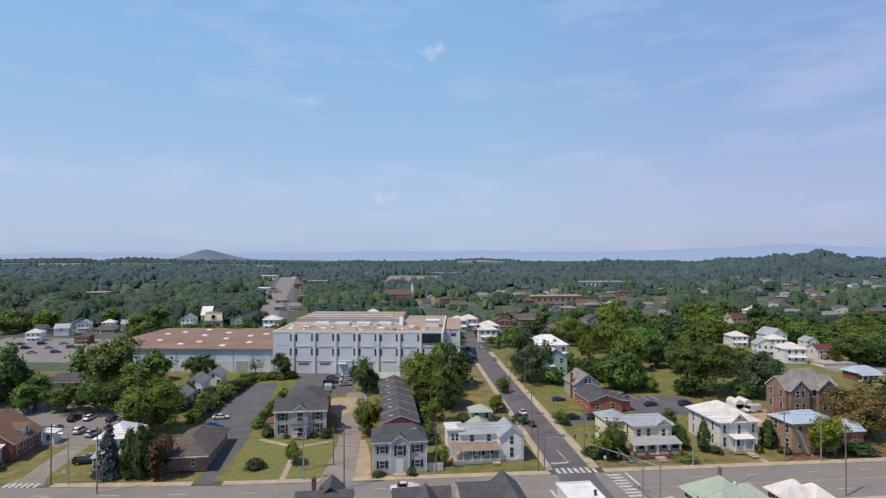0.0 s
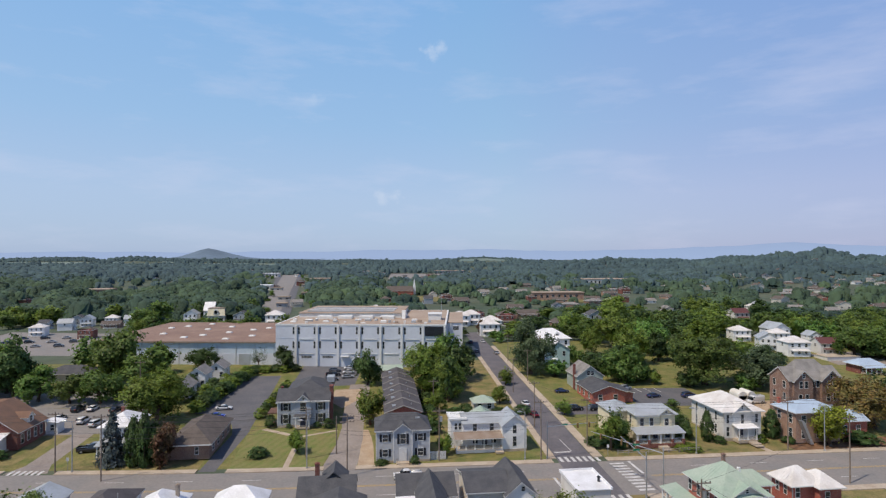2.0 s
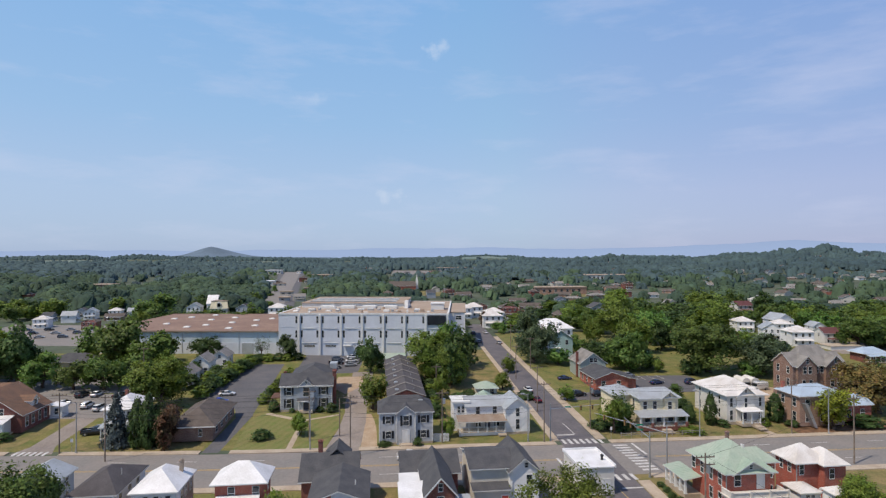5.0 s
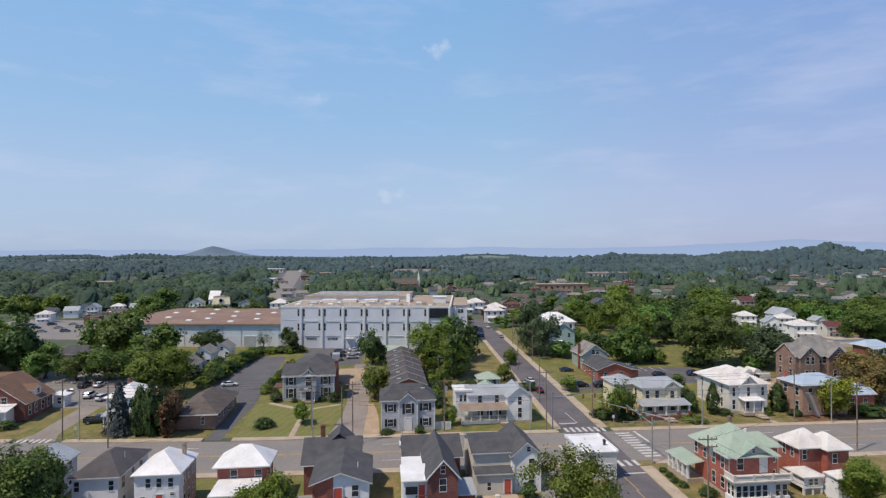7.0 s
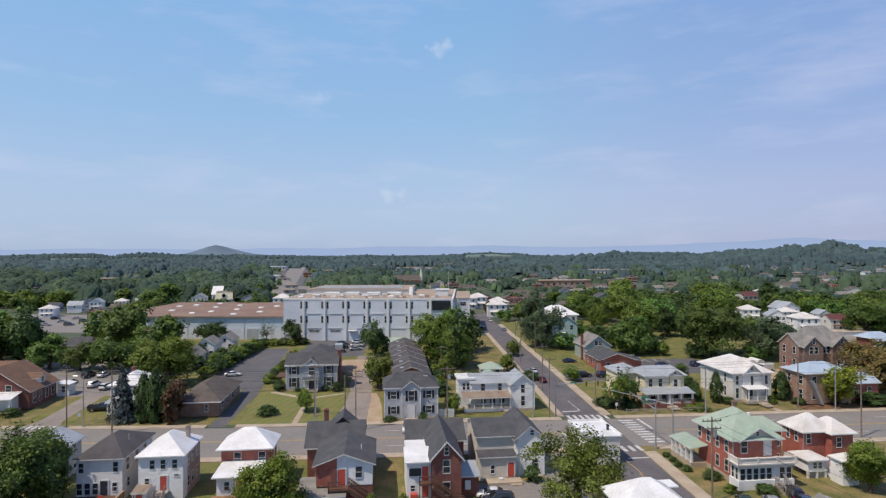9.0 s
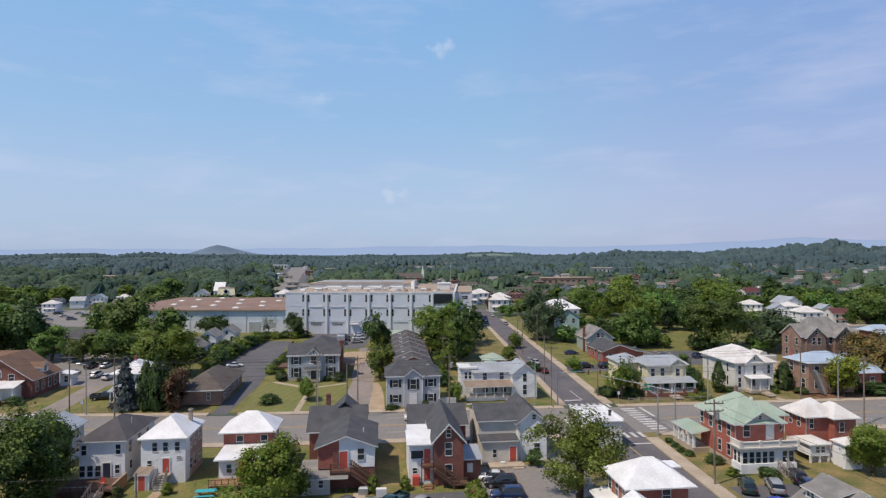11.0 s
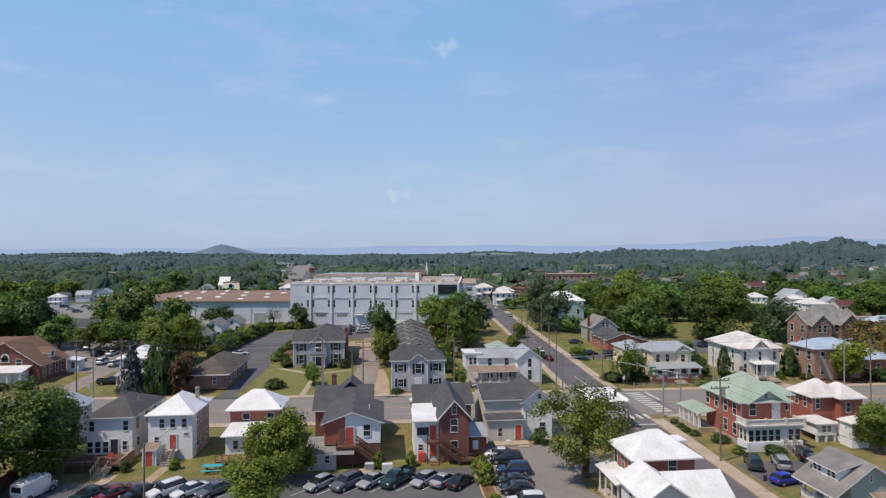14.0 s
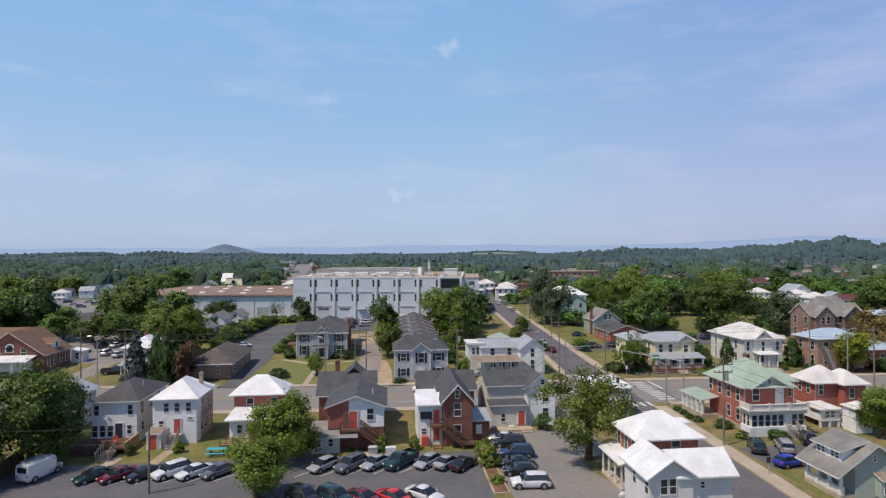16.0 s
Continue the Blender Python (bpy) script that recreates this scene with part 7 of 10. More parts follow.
def brick_gable_house():
    h = thing("house", 6.5, 74, 0, "red brick gabled house with white trim and dark roof", "house")
    part("main_wall", walls(Shape(), 3.0, 76.0, 10.5, 83.0, 0, 4.85, 1.75, "x"), BRICK_DARK, h)
    roof(h, gable_planes(3.0, 76.0, 10.5, 83.0, 4.85, 1.75, "x"), SHINGLE)
    part("wing_wall", walls(Shape(), 5.45, 67.4, 9.0, 77.0, 0, 5.55, 1.9, "y"), BRICK_DARK, h)
    roof(h, gable_planes(5.45, 67.4, 9.0, 78.4, 5.55, 1.9, "y", 0.35), SHINGLE)
    for d in (-1, 1):
        foot, peak = (7.225 + d * 2.14, 5.14), (7.225, 7.46)
        part("verge_board", Shape().hull([(x, y, z + k) for k in (-0.2, 0.02) for y in (66.98, 67.05) for x, z in (foot, peak)],
             [(0, 1, 3, 2), (4, 6, 7, 5), (0, 4, 5, 1), (2, 3, 7, 6), (0, 2, 6, 4), (1, 5, 7, 3)]), TRIM, h)
    window(h, 7.2, 67.4, 5.75, w=0.5, h=0.9, bars=0)
    window(h, 7.2, 67.4, 3.6, w=0.8, h=1.5)
    window(h, 7.2, 67.4, 1.0, w=0.8, h=1.5)
    part("porch_tower", walls(Shape(), 2.5, 68.2, 5.4, 76, 0, 4.85), SID_WHITE, h)
    roof(h, [[(2.2, 67.5, 4.95), (5.45, 67.5, 4.95), (5.45, 71.5, 5.5), (2.2, 71.5, 5.5)]], METAL_WHITE, 0.5)
    # dark box on the wall stands in for the shade inside an opening
    part("opening", Shape().box(2.75, 68.1, 3.1, 4.2, 68.21, 4.0), DARK_METAL, h)
    door(h, 4.7, 68.2, 2.5, w=0.75, h=1.7, paint=DOOR_RED)
    door(h, 4.7, 68.2, 0.5, w=0.75, h=1.6, paint=DOOR_RED)
    window(h, 3.2, 68.2, 1.3, w=0.5, h=0.65, bars=0)
    part("hatch", Shape().box(2.9, 67.6, 0, 3.7, 68.2, 1.1), DOOR_RED, h)
    part("landing", Shape().box(3.9, 67.0, 2.35, 5.4, 68.15, 2.48).box(3.9, 67.0, 3.3, 5.4, 67.08, 3.4).box(3.9, 67.0, 0, 4.02, 67.12, 3.4).box(5.3, 67.0, 0, 5.4, 67.1, 3.4)
         .box(3.9, 67.0, 2.85, 5.4, 67.05, 2.92), WOOD_DARK, h)
    stair(h, 66.2, 67.1, 5.4, 2.48, 8.4, WOOD_DARK, True, 0.0, "x")
    stair(h, 4.2, 5.2, 67.0, 0.55, 65.9, WOOD, False)
    part("low_deck", Shape().box(7.6, 66.0, 0.5, 9.3, 67.3, 0.65).box(7.6, 66.0, 1.3, 9.3, 66.06, 1.4).box(7.6, 66.0, 0, 7.7, 66.1, 1.4).box(9.2, 66.0, 0, 9.3, 66.1, 1.4), WOOD_DARK, h)
    part("annex", walls(Shape(), 9.25, 68.6, 11.3, 72.5, 0, 2.7), BRICK_DARK, h)
    roof(h, [[(9.1, 68.3, 2.7), (11.5, 68.3, 2.7), (11.5, 72.6, 3.1), (9.1, 72.6, 3.1)]], METAL_GREY, 0.5)
    part("annex_panel", Shape().box(9.6, 68.54, 1.0, 10.3, 68.6, 2.1), TRIM, h)


def beige_house():
    h = thing("house", 16.5, 78, 0, "beige clapboard house with dark roof and red back door", "house")
    part("main_wall", walls(Shape(), 12.2, 75.2, 17.5, 83.4, 0, 5.35, 1.15, "x"), SID_BEIGE, h)
    roof(h, gable_planes(12.2, 75.2, 17.9, 83.4, 5.35, 1.15, "x", 0.35), SHINGLE)
    part("wing_wall", walls(Shape(), 17.3, 74.2, 21.2, 83.4, 0, 5.2, 1.6, "y"), SID_WHITE, h)
    roof(h, gable_planes(17.3, 74.2, 21.2, 83.4, 5.2, 1.6, "y", 0.35), SHINGLE)
    window(h, 19.5, 74.2, 5.5, w=0.45, h=0.6, bars=0)
    window(h, 19.9, 74.2, 3.2, w=0.75, h=1.3)
    window(h, 19.9, 74.2, 1.2, w=0.75, h=1.1)
    part("back_room", walls(Shape(), 12.3, 73.3, 17.1, 75.15, 0, 3.1), SID_BEIGE, h)
    roof(h, [[(12.0, 73.0, 3.15), (17.2, 73.0, 3.15), (17.2, 75.2, 3.45), (12.0, 75.2, 3.45)]], SHINGLE)
    door(h, 16.4, 73.3, 0.45, w=0.85, h=1.85, paint=DOOR_RED, label="red back door")
    window(h, 13.95, 73.3, 0.95, w=0.5, h=1.05)
    part("patio", Shape().box(13.0, 71.6, 0, 17.6, 73.15, 0.35).box(16.0, 71.2, 0, 17.4, 71.6, 0.18), CONCRETE, h)
    part("planter", Shape().chamfer(14.6, 72.3, 0.35, 15.2, 72.7, 0.65, 0.05), TRIM, h)
    part("downpipe", Shape().box(17.5, 74.1, 0.3, 17.62, 74.2, 5.2), TRIM, h)


def white_flat_building():
    h = thing("shop", 31, 80, 0, "low white building with flat white roof at the crossing", "building")
    part("wall", walls(Shape(), 28.0, 77.0, 33.0, 84.0, 0, 3.9), STUCCO, h)
    part("roof", Shape().box(27.8, 76.8, 3.9, 33.2, 84.2, 4.05).box(27.8, 76.8, 4.05, 28.0, 84.2, 4.3).box(33.0, 76.8, 4.05, 33.2, 84.2, 4.3).box(28.0, 84.0, 4.05, 33.0, 84.2, 4.3), METAL_WHITE, h)
    window(h, 29.8, 77.0, 1.1, w=1.0, h=1.2)
    window(h, 33.0, 80, 1.1, "right", 1.0, 1.3)
    door(h, 31.8, 77.0, 0.1, paint=TRIM)
    chimney(h, 32.2, 79.5, 4.0, 4.8, 0.3, DARK_METAL)


def green_roof_house():
    h = thing("house", 48, 73, 0, "red brick house with green metal roof and glazed porch", "house")
    x0, x1, y0, y1, z = 44.1, 50.2, 67.4, 75.4, 5.8
    base(h, x0, y0, x1, y1, 0.7)
    part("wall", walls(Shape(), x0, y0, x1, y1, 0, z), BRICK, h)
    roof(h, hip_planes(x0, y0, x1, y1, z, 2.9, 0.65, 1.2), METAL_GREEN, 0.5)
    part("pediment", walls(Shape(), 45.0, y0 - 0.25, 49.7, y0 + 2, z, z + 0.1, 1.4, "y"), SID_BEIGE, h)
    roof(h, gable_planes(45.0, y0 - 0.25, 49.7, y0 + 4, z + 0.1, 1.4, "y", 0.45), METAL_GREEN, 0.5)
    window(h, 47.3, y0 - 0.25, z + 0.4, w=0.4, h=0.5, bars=0)
    window(h, 45.6, y0, 4.0, w=0.85, h=1.5)
    door(h, 48.8, y0, 3.5, w=0.9, h=1.9, paint=TRIM)
    for y in (68.8, 70.8, 72.9, 75.0):
        window(h, x0, y, 3.75, "left", 0.75, 1.5)
    for y in (68.8, 70.8):
        window(h, x0, y, 1.2, "left", 0.75, 1.5)
    # glazed back porch with a balcony above
    part("porch_base", Shape().box(43.5, 65.4, 0, 51.0, y0 - 0.02, 1.2), SID_WHITE, h)
    part("porch_head", Shape().box(43.45, 65.35, 2.8, 51.05, y0 - 0.02, 3.2).box(43.2, 65.1, 3.2, 51.3, y0 - 0.02, 3.36), SID_IVORY, h)
    part("porch_core", Shape().box(43.7, 65.6, 1.2, 50.8, y0 - 0.02, 2.85), SID_IVORY, h)
    for i in range(8):
        x = 44.15 + i * 0.89
        if i == 5:
            door(h, x, 65.6, 0.85, w=0.7, h=1.9, paint=TRIM)
        else:
            window(h, x, 65.6, 1.25, w=0.62, h=1.4, bars=0)
    for y in (66.05, 66.85):
        window(h, 43.7, y, 1.25, "left", 0.45, 1.4, bars=0)
    part("balcony_parapet", Shape().box(43.35, 65.25, 3.36, 51.15, 65.4, 3.95).box(43.35, 65.4, 3.36, 43.5, y0 - 0.02, 3.95).box(51.0, 65.4, 3.36, 51.15, y0 - 0.02, 3.95)
         .box(43.28, 65.18, 3.95, 51.22, 65.47, 4.05).box(43.3, 65.47, 3.95, 43.55, y0 - 0.02, 4.05), SID_IVORY, h)
    for x in (43.42, 46.0, 48.6, 51.08):
        part("balcony_pier", Shape().box(x - 0.16, 65.16, 3.36, x + 0.16, 65.42, 4.16), SID_IVORY, h)
    stair(h, 48.3, 49.5, 65.4, 0.9, 63.2, WOOD_GREY)
    # side porch towards the side street
    porch(h, 41.7, 73.2, 44.05, 78.6, 0.7, 2.75, 5, METAL_GREEN, 0.45, True, "left", 0.5, None, 0.28)
    part("east_wing", walls(Shape(), 50.2, 71.0, 53.5, 75.4, 0, 5.6), BRICK, h)
    roof(h, hip_planes(48.6, 71.0, 53.5, 75.4, 5.6, 1.3, 0.5, 2.6), METAL_GREEN, 0.5, name="wing_roof")
    window(h, 52.8, 71.0, 3.4, w=0.7, h=1.4)
    window(h, 52.8, 71.0, 0.9, w=0.7, h=1.4)
    chimney(h, 48.9, 74.6, 6.8, 8.7, 0.4, BRICK_BROWN)
    part("roof_cowl", Shape().tube((48.9, 71.2, 7.2), (48.9, 71.2, 8.0), 0.26, 0.22, 12), TRIM, h)
    part("downpipe", Shape().box(43.95, 67.25, 0.7, 44.07, 67.37, 5.7), STEEL, h)
    h.location += Vector((0.35, 1.15, 0))


def white_roof_side_house():
    h = thing("house", 59, 74, 0, "red brick house with pale metal roof and white annex", "house")
    z = 5.15
    part("wall", walls(Shape(), 56.2, 71.3, 60.6, 75.4, 0, z), BRICK, h)
    roof(h, hip_planes(56.2, 71.3, 60.6, 75.4, z, 2.0, 0.5, 0.5), METAL_WORN, 0.5)
    part("wing", walls(Shape(), 59.5, 70.2, 62.7, 74.6, 0, z - 0.05), BRICK, h)
    roof(h, hip_planes(59.5, 70.2, 62.7, 74.6, z - 0.05, 1.6, 0.45, 1.0), METAL_WORN, 0.5, name="wing_roof")
    window(h, 57.0, 71.3, 3.5, w=0.6, h=1.3)
    window(h, 60.6, 70.2, 3.2, w=0.65, h=1.3)
    window(h, 60.6, 70.2, 0.8, w=0.65, h=1.3)
    window(h, 56.2, 72.6, 3.5, "left", 0.6, 1.3)
    window(h, 56.2, 74.2, 3.5, "left", 0.6, 1.3)
    part("porch_room", walls(Shape(), 54.2, 68.0, 57.0, 71.25, 0.9, 2.5), SID_WHITE, h)
    for x in (54.35, 55.6, 56.85):
        part("pier", Shape().box(x - 0.12, 68.05, 0, x + 0.12, 68.3, 0.9), TRIM, h)
    part("lattice", Shape().box(54.3, 68.32, 0, 56.9, 68.4, 0.9), WOOD_GREY, h)
    roof(h, hip_planes(54.2, 68.0, 57.0, 71.2, 2.5, 0.65, 0.3, 0.3), METAL_WORN, 0.5, name="porch_roof")
    window(h, 55.2, 68.0, 1.35, w=0.5, h=0.8, bars=0)
    window(h, 55.95, 68.0, 1.35, w=0.5, h=0.8, bars=0)
    stair(h, 57.2, 58.2, 69.6, 1.3, 66.8, TRIM)
    part("downpipe", Shape().box(56.1, 71.15, 0.3, 56.2, 71.25, 5.0), STEEL, h)
    h.location += Vector((1.0, 1.0, 0))
    s = thing("shed", 59.2, 66.8, 0, "small white shed with pale metal roof", "shed")
    part("wall", walls(Shape(), 57.9, 66.4, 60.2, 68.4, 0, 3.2), SID_WHITE, s)
    roof(s, hip_planes(57.9, 66.4, 60.2, 68.4, 3.2, 0.7, 0.25), METAL_WORN, 0.5)


def porch_brick_house():
    h = thing("house", 26, 55, 0, "red brick house with broad white metal roof", "house")
    x0, x1, y0, y1, z = 22.85, 28.85, 52.3, 57.0, 5.25
    part("wall", walls(Shape(), x0, y0, x1, y1, 0, z), BRICK, h)
    roof(h, hip_planes(x0, y0, x1, y1, z, 2.0, 0.6, 1.0), METAL_WHITE, 0.9)
    for y in (53.4, 55.1, 56.8):
        window(h, x0, y, 3.3, "left", 0.7, 1.4)
    window(h, 26.6, y0, 3.7, w=0.8, h=1.2)
    window(h, x0, 55, 0.9, "left", 0.8, 1.5)
    porch(h, 21.2, 52.6, 22.8, 57.6, 0.25, 2.75, 4, METAL_WHITE, 0.45, False, "left")
    part("rear_room", walls(Shape(), 27.4, 57.02, 30.0, 58.4, 0, 5.0), BRICK, h)
    part("rear_roof", Shape().chamfer(27.2, 56.95, 5.0, 30.7, 58.8, 5.18, 0.04), METAL_WHITE, h)
    k = thing("barbecue", 22.3, 53.0, 0, "black barbecue beside pale boxes", "barbecue")
    part("bowl", Shape().tube((22.2, 52.0, 0.6), (22.2, 52.0, 1.0), 0.25, 0.36, 10), DARK_METAL, k)
    part("stand", Shape().box(21.95, 51.8, 0, 22.45, 52.2, 0.6), DARK_METAL, k)
    for x, y in ((21.2, 52.1), (21.6, 51.6), (20.9, 51.7)):
        b = thing("storage_box", x, y, 0, "pale plastic box standing on the ground", "box", "boxes beside the house")
        part("shell", Shape().chamfer(x - 0.2, y - 0.15, 0, x + 0.2, y + 0.15, 0.3, 0.04), TRIM, b)
    f = thing("house", 23, 45, 0, "cream house with white metal roof and front gable", "house")
    x0, x1, y0, y1 = 20.0, 27.2, 44.2, 48.0
    part("wall", walls(Shape(), 23.72, y0, x1, y1, 0, 5.0), SID_ASH, f)
    part("end_gable", walls(Shape(), 23.8, y0 + 0.02, x1 - 0.01, y1 - 0.02, 4.9, 5.1, 1.25, "x"), SID_ASH, f)
    roof(f, gable_planes(22.6, y0, x1, y1, 5.1, 1.3, "x", 0.4), METAL_WHITE, 0.9)
    part("cross_wing", walls(Shape(), 20.0, 44.0, 23.7, 48.9, 0, 5.1, 1.2, "y"), SID_ASH, f)
    roof(f, gable_planes(20.0, 44.0, 23.7, 48.9, 5.12, 1.25, "y", 0.4), METAL_WHITE, 0.9, name="cross_roof")
    y0 = 44.0
    window(f, 21.2, y0, 3.5, w=0.55, h=1.2, bars=0)
    window(f, 21.95, y0, 3.5, w=0.55, h=1.2, bars=0)
    window(f, 24.6, 44.2, 3.8, w=0.35, h=0.5, bars=0)
    window(f, x0, 44.5, 3.4, "left", 0.6, 1.2, bars=0)
    window(f, x0, 46.8, 3.4, "left", 0.6, 1.2, bars=0)


def porch_bungalow():
    h = thing("bungalow", 45, 50, 0, "sage green bungalow with grey shingle roof and dormer", "house")
    x0, x1, y0, y1 = 42.2, 47.8, 48.8, 53.4
    part("wall", walls(Shape(), x0, y0, x1, y1, 0, 3.45, 1.55, "y"), SID_GREEN, h)
    planes = [[(40.1, y1 + 0.5, 2.3), (40.1, y0 - 0.5, 2.3), (44.2, y0 - 0.5, 5.15), (44.2, y1 + 0.5, 5.15)], [(48.8, y0 - 0.5, 2.3), (48.8, y1 + 0.5, 2.3), (44.2, y1 + 0.5, 5.15), (44.2, y0 - 0.5, 5.15)]]
    roof(h, planes, SHINGLE_GREY, 0, 0.16)
    part("dormer_wall", walls(Shape(), 41.5, 49.6, 43.9, 52.8, 2.9, 4.3), SID_WHITE, h)
    roof(h, [[(41.1, 53.1, 4.3), (41.1, 49.3, 4.3), (44.3, 49.3, 5.2), (44.3, 53.1, 5.2)]], SHINGLE_GREY, 0, 0.12, name="dormer_roof")
    for y in (50.05, 50.6, 51.8, 52.35):
        window(h, 41.5, y, 3.45, "left", 0.38, 0.6, bars=0)
    part("porch_deck", Shape().box(40.7, y0, 0, x0 - 0.05, y1, 0.45), CONCRETE, h)
    for y in (49.0, 50.4, 51.8, 53.2):
        part("post", Shape().box(40.75, y - 0.18, 0, 41.15, y + 0.18, 1.2).box(40.83, y - 0.11, 1.2, 41.07, y + 0.11, 2.4), TRIM, h)
    for a, b in ((49.2, 50.2), (50.6, 51.6), (52.0, 53.0)):
        part("porch_rail", Shape().box(40.85, a, 0.5, 41.02, b, 1.05).box(40.8, a, 1.05, 41.08, b, 1.12), TRIM, h)
    part("bay", Shape().box(44.2, 48.0, 0.3, 46.1, y0, 2.1), SID_GREEN, h)
    roof(h, [[(44.0, 47.75, 2.1), (46.3, 47.75, 2.1), (46.3, y0 - 0.02, 2.5), (44.0, y0 - 0.02, 2.5)]], METAL_RUST, name="bay_roof")
    for x in (44.72, 45.55):
        window(h, x, 48.0, 0.75, w=0.6, h=1.15, bars=0)
    window(h, 44.2, y0, 3.5, w=0.25, h=0.5, bars=0)


pale_roof_house()
dark_roof_white_house()
white_roof_white_house()
white_roof_brick_house()
split_gable_house()
brick_gable_house()
beige_house()
white_flat_building()
green_roof_house()
white_roof_side_house()
porch_brick_house()
porch_bungalow()

# ---- cars ----
LOT = "in the asphalt car park"
for k, c, x, y in (("sedan", "dark green", -31.1, 61.3), ("sedan", "dark red", -28.7, 61.2), ("sedan", "black", -26.1, 61.3), ("suv", "white", -23.6, 61.5), ("sedan", "white", -21.2, 61.3),
                   ("sedan", "grey", -18.7, 61.2), ("hatchback", "silver", -8.0, 61.6), ("suv", "grey", -5.1, 61.4), ("sedan", "silver", -2.4, 61.8), ("pickup", "dark green", 0.3, 61.9), ("hatchback", "silver", 3.2, 61.4)):
    car(k, c, x, y, 229, LOT)
for k, c, x, y in (("sedan", "silver", 5.3, 61.1), ("sedan", "black", 7.0, 60.5)):
    car(k, c, x, y, 49, LOT)
car("van", "white", -37.1, 62.6, 74, LOT)
for k, c, x, y in (("suv", "black", -8.9, 53.6), ("suv", "dark green", -6.0, 53.3), ("sedan", "dark red", -3.4, 53.0), ("sedan", "bright red", -0.5, 52.7), ("sedan", "white", 2.3, 53.2)):
    car(k, c, x, y, 318, LOT)
BED = "beside the planting bed"
for k, c, x, y, t in (("sedan", "white", 12.9, 68.3, 170), ("suv", "black", 13.3, 66.4, 172), ("suv", "dark blue", 13.4, 63.0, 175), ("sedan", "black", 12.8, 60.2, 172),
                      ("hatchback", "black", 12.6, 58.0, 172), ("suv", "white", 12.9, 54.8, 176)):
    car(k, c, x, y, t, BED)
YARD = "in a small yard"
for k, c, x, y, t in (("suv", "dark green", 41.6, 62.1, 66), ("suv", "silver", 44.7, 61.6, 66), ("hatchback", "blue", 42.0, 57.2, 12), ("suv", "black", 49.3, 64.0, 70), ("suv", "dark blue", 48.6, 61.4, 70)):
    car(k, c, x, y, t, YARD)
for k, c, x, y, t in (("sedan", "white", 36.9, 137.5, 93), ("sedan", "dark red", 36.3, 127.8, 93), ("suv", "grey", 38.5, 215, 93), ("sedan", "silver", 45.9, 212, 93), ("suv", "black", 40.2, 238, 93), ("sedan", "white", 46.0, 240, 93)):
    car(k, c, x, y, t, "at the kerb of the side street")
for k, c, x, y, t in (("suv", "black", -70.8, 145.6, 80), ("sedan", "white", -67.6, 145.8, 85), ("suv", "white", -64.6, 135.0, 88), ("suv", "white", -60.6, 132.4, 75), ("sedan", "black", -61.8, 144.4, 80),
                      ("sedan", "silver", -53.4, 116.6, 10), ("pickup", "black", -53.4, 114.4, 8), ("sedan", "white", -36.4, 142.4, 5), ("sedan", "blue", -36.2, 135.4, 5), ("sedan", "silver", -71, 138, 90)):
    car(k, c, x, y, t, "on the worn asphalt lot")
for i, (k, c) in enumerate((("suv", "black"), ("sedan", "silver"), ("pickup", "black"), ("sedan", "white"), ("suv", "grey"), ("sedan", "white"))):
    car(k, c, -13.0 + (i % 2) * 4.6, 172 + i * 3.4, 8, "before the white factory")
for k, c, x, y, t in (("suv", "black", 47.6, 131.4, 5), ("suv", "black", 52.6, 130.8, 5), ("sedan", "dark blue", 50.2, 149, 3), ("suv", "silver", 68.6, 150, 20), ("sedan", "dark blue", 72.4, 141, 15), ("suv", "dark blue", 81.5, 140, 10),
                      ("van", "white", 94.6, 131.8, 185), ("sedan", "white", 80.2, 132.6, 20), ("suv", "silver", 57.5, 179, 5)):
    car(k, c, x, y, t, "in a yard behind the houses")
for i in range(12):
    car(("sedan", "suv")[i % 2], ("dark blue", "black", "silver", "grey")[i % 4], -156 + (i % 4) * 9.0, 250 + (i // 4) * 12.0, 20, "in the far car park")
car("pickup", "white", 5.2, 94.2, 180, "on the main street", group="cars on the street")

# ---- poles, lamps, signals and wires ----
def utility_pole(x, y, h=10.0, arms=1, transformer=False, lean=0.0, label="weathered wooden utility pole with crossarm"):
    p = thing("utility_pole", x, y, 0, label, "utility pole", "utility poles")
    part("shaft", Shape().tube((x, y, -0.2), (x + lean, y, h), 0.125, 0.085, 8), POLE_WOOD, p)
    for i in range(arms):
        z = h - 0.5 - i * 0.9
        part("crossarm", Shape().box(x - 1.2, y - 0.06, z - 0.06, x + 1.2, y + 0.06, z + 0.06), POLE_WOOD, p)
        for d in (-1.1, -0.5, 0.5, 1.1):
            part("insulator", Shape().tube((x + d, y, z + 0.06), (x + d, y, z + 0.24), 0.05, n=6), DARK_METAL, p)
    if transformer:
        part("transformer", Shape().tube((x + 0.35, y, h - 2.4), (x + 0.35, y, h - 1.5), 0.26, n=10), STEEL, p)
    return p


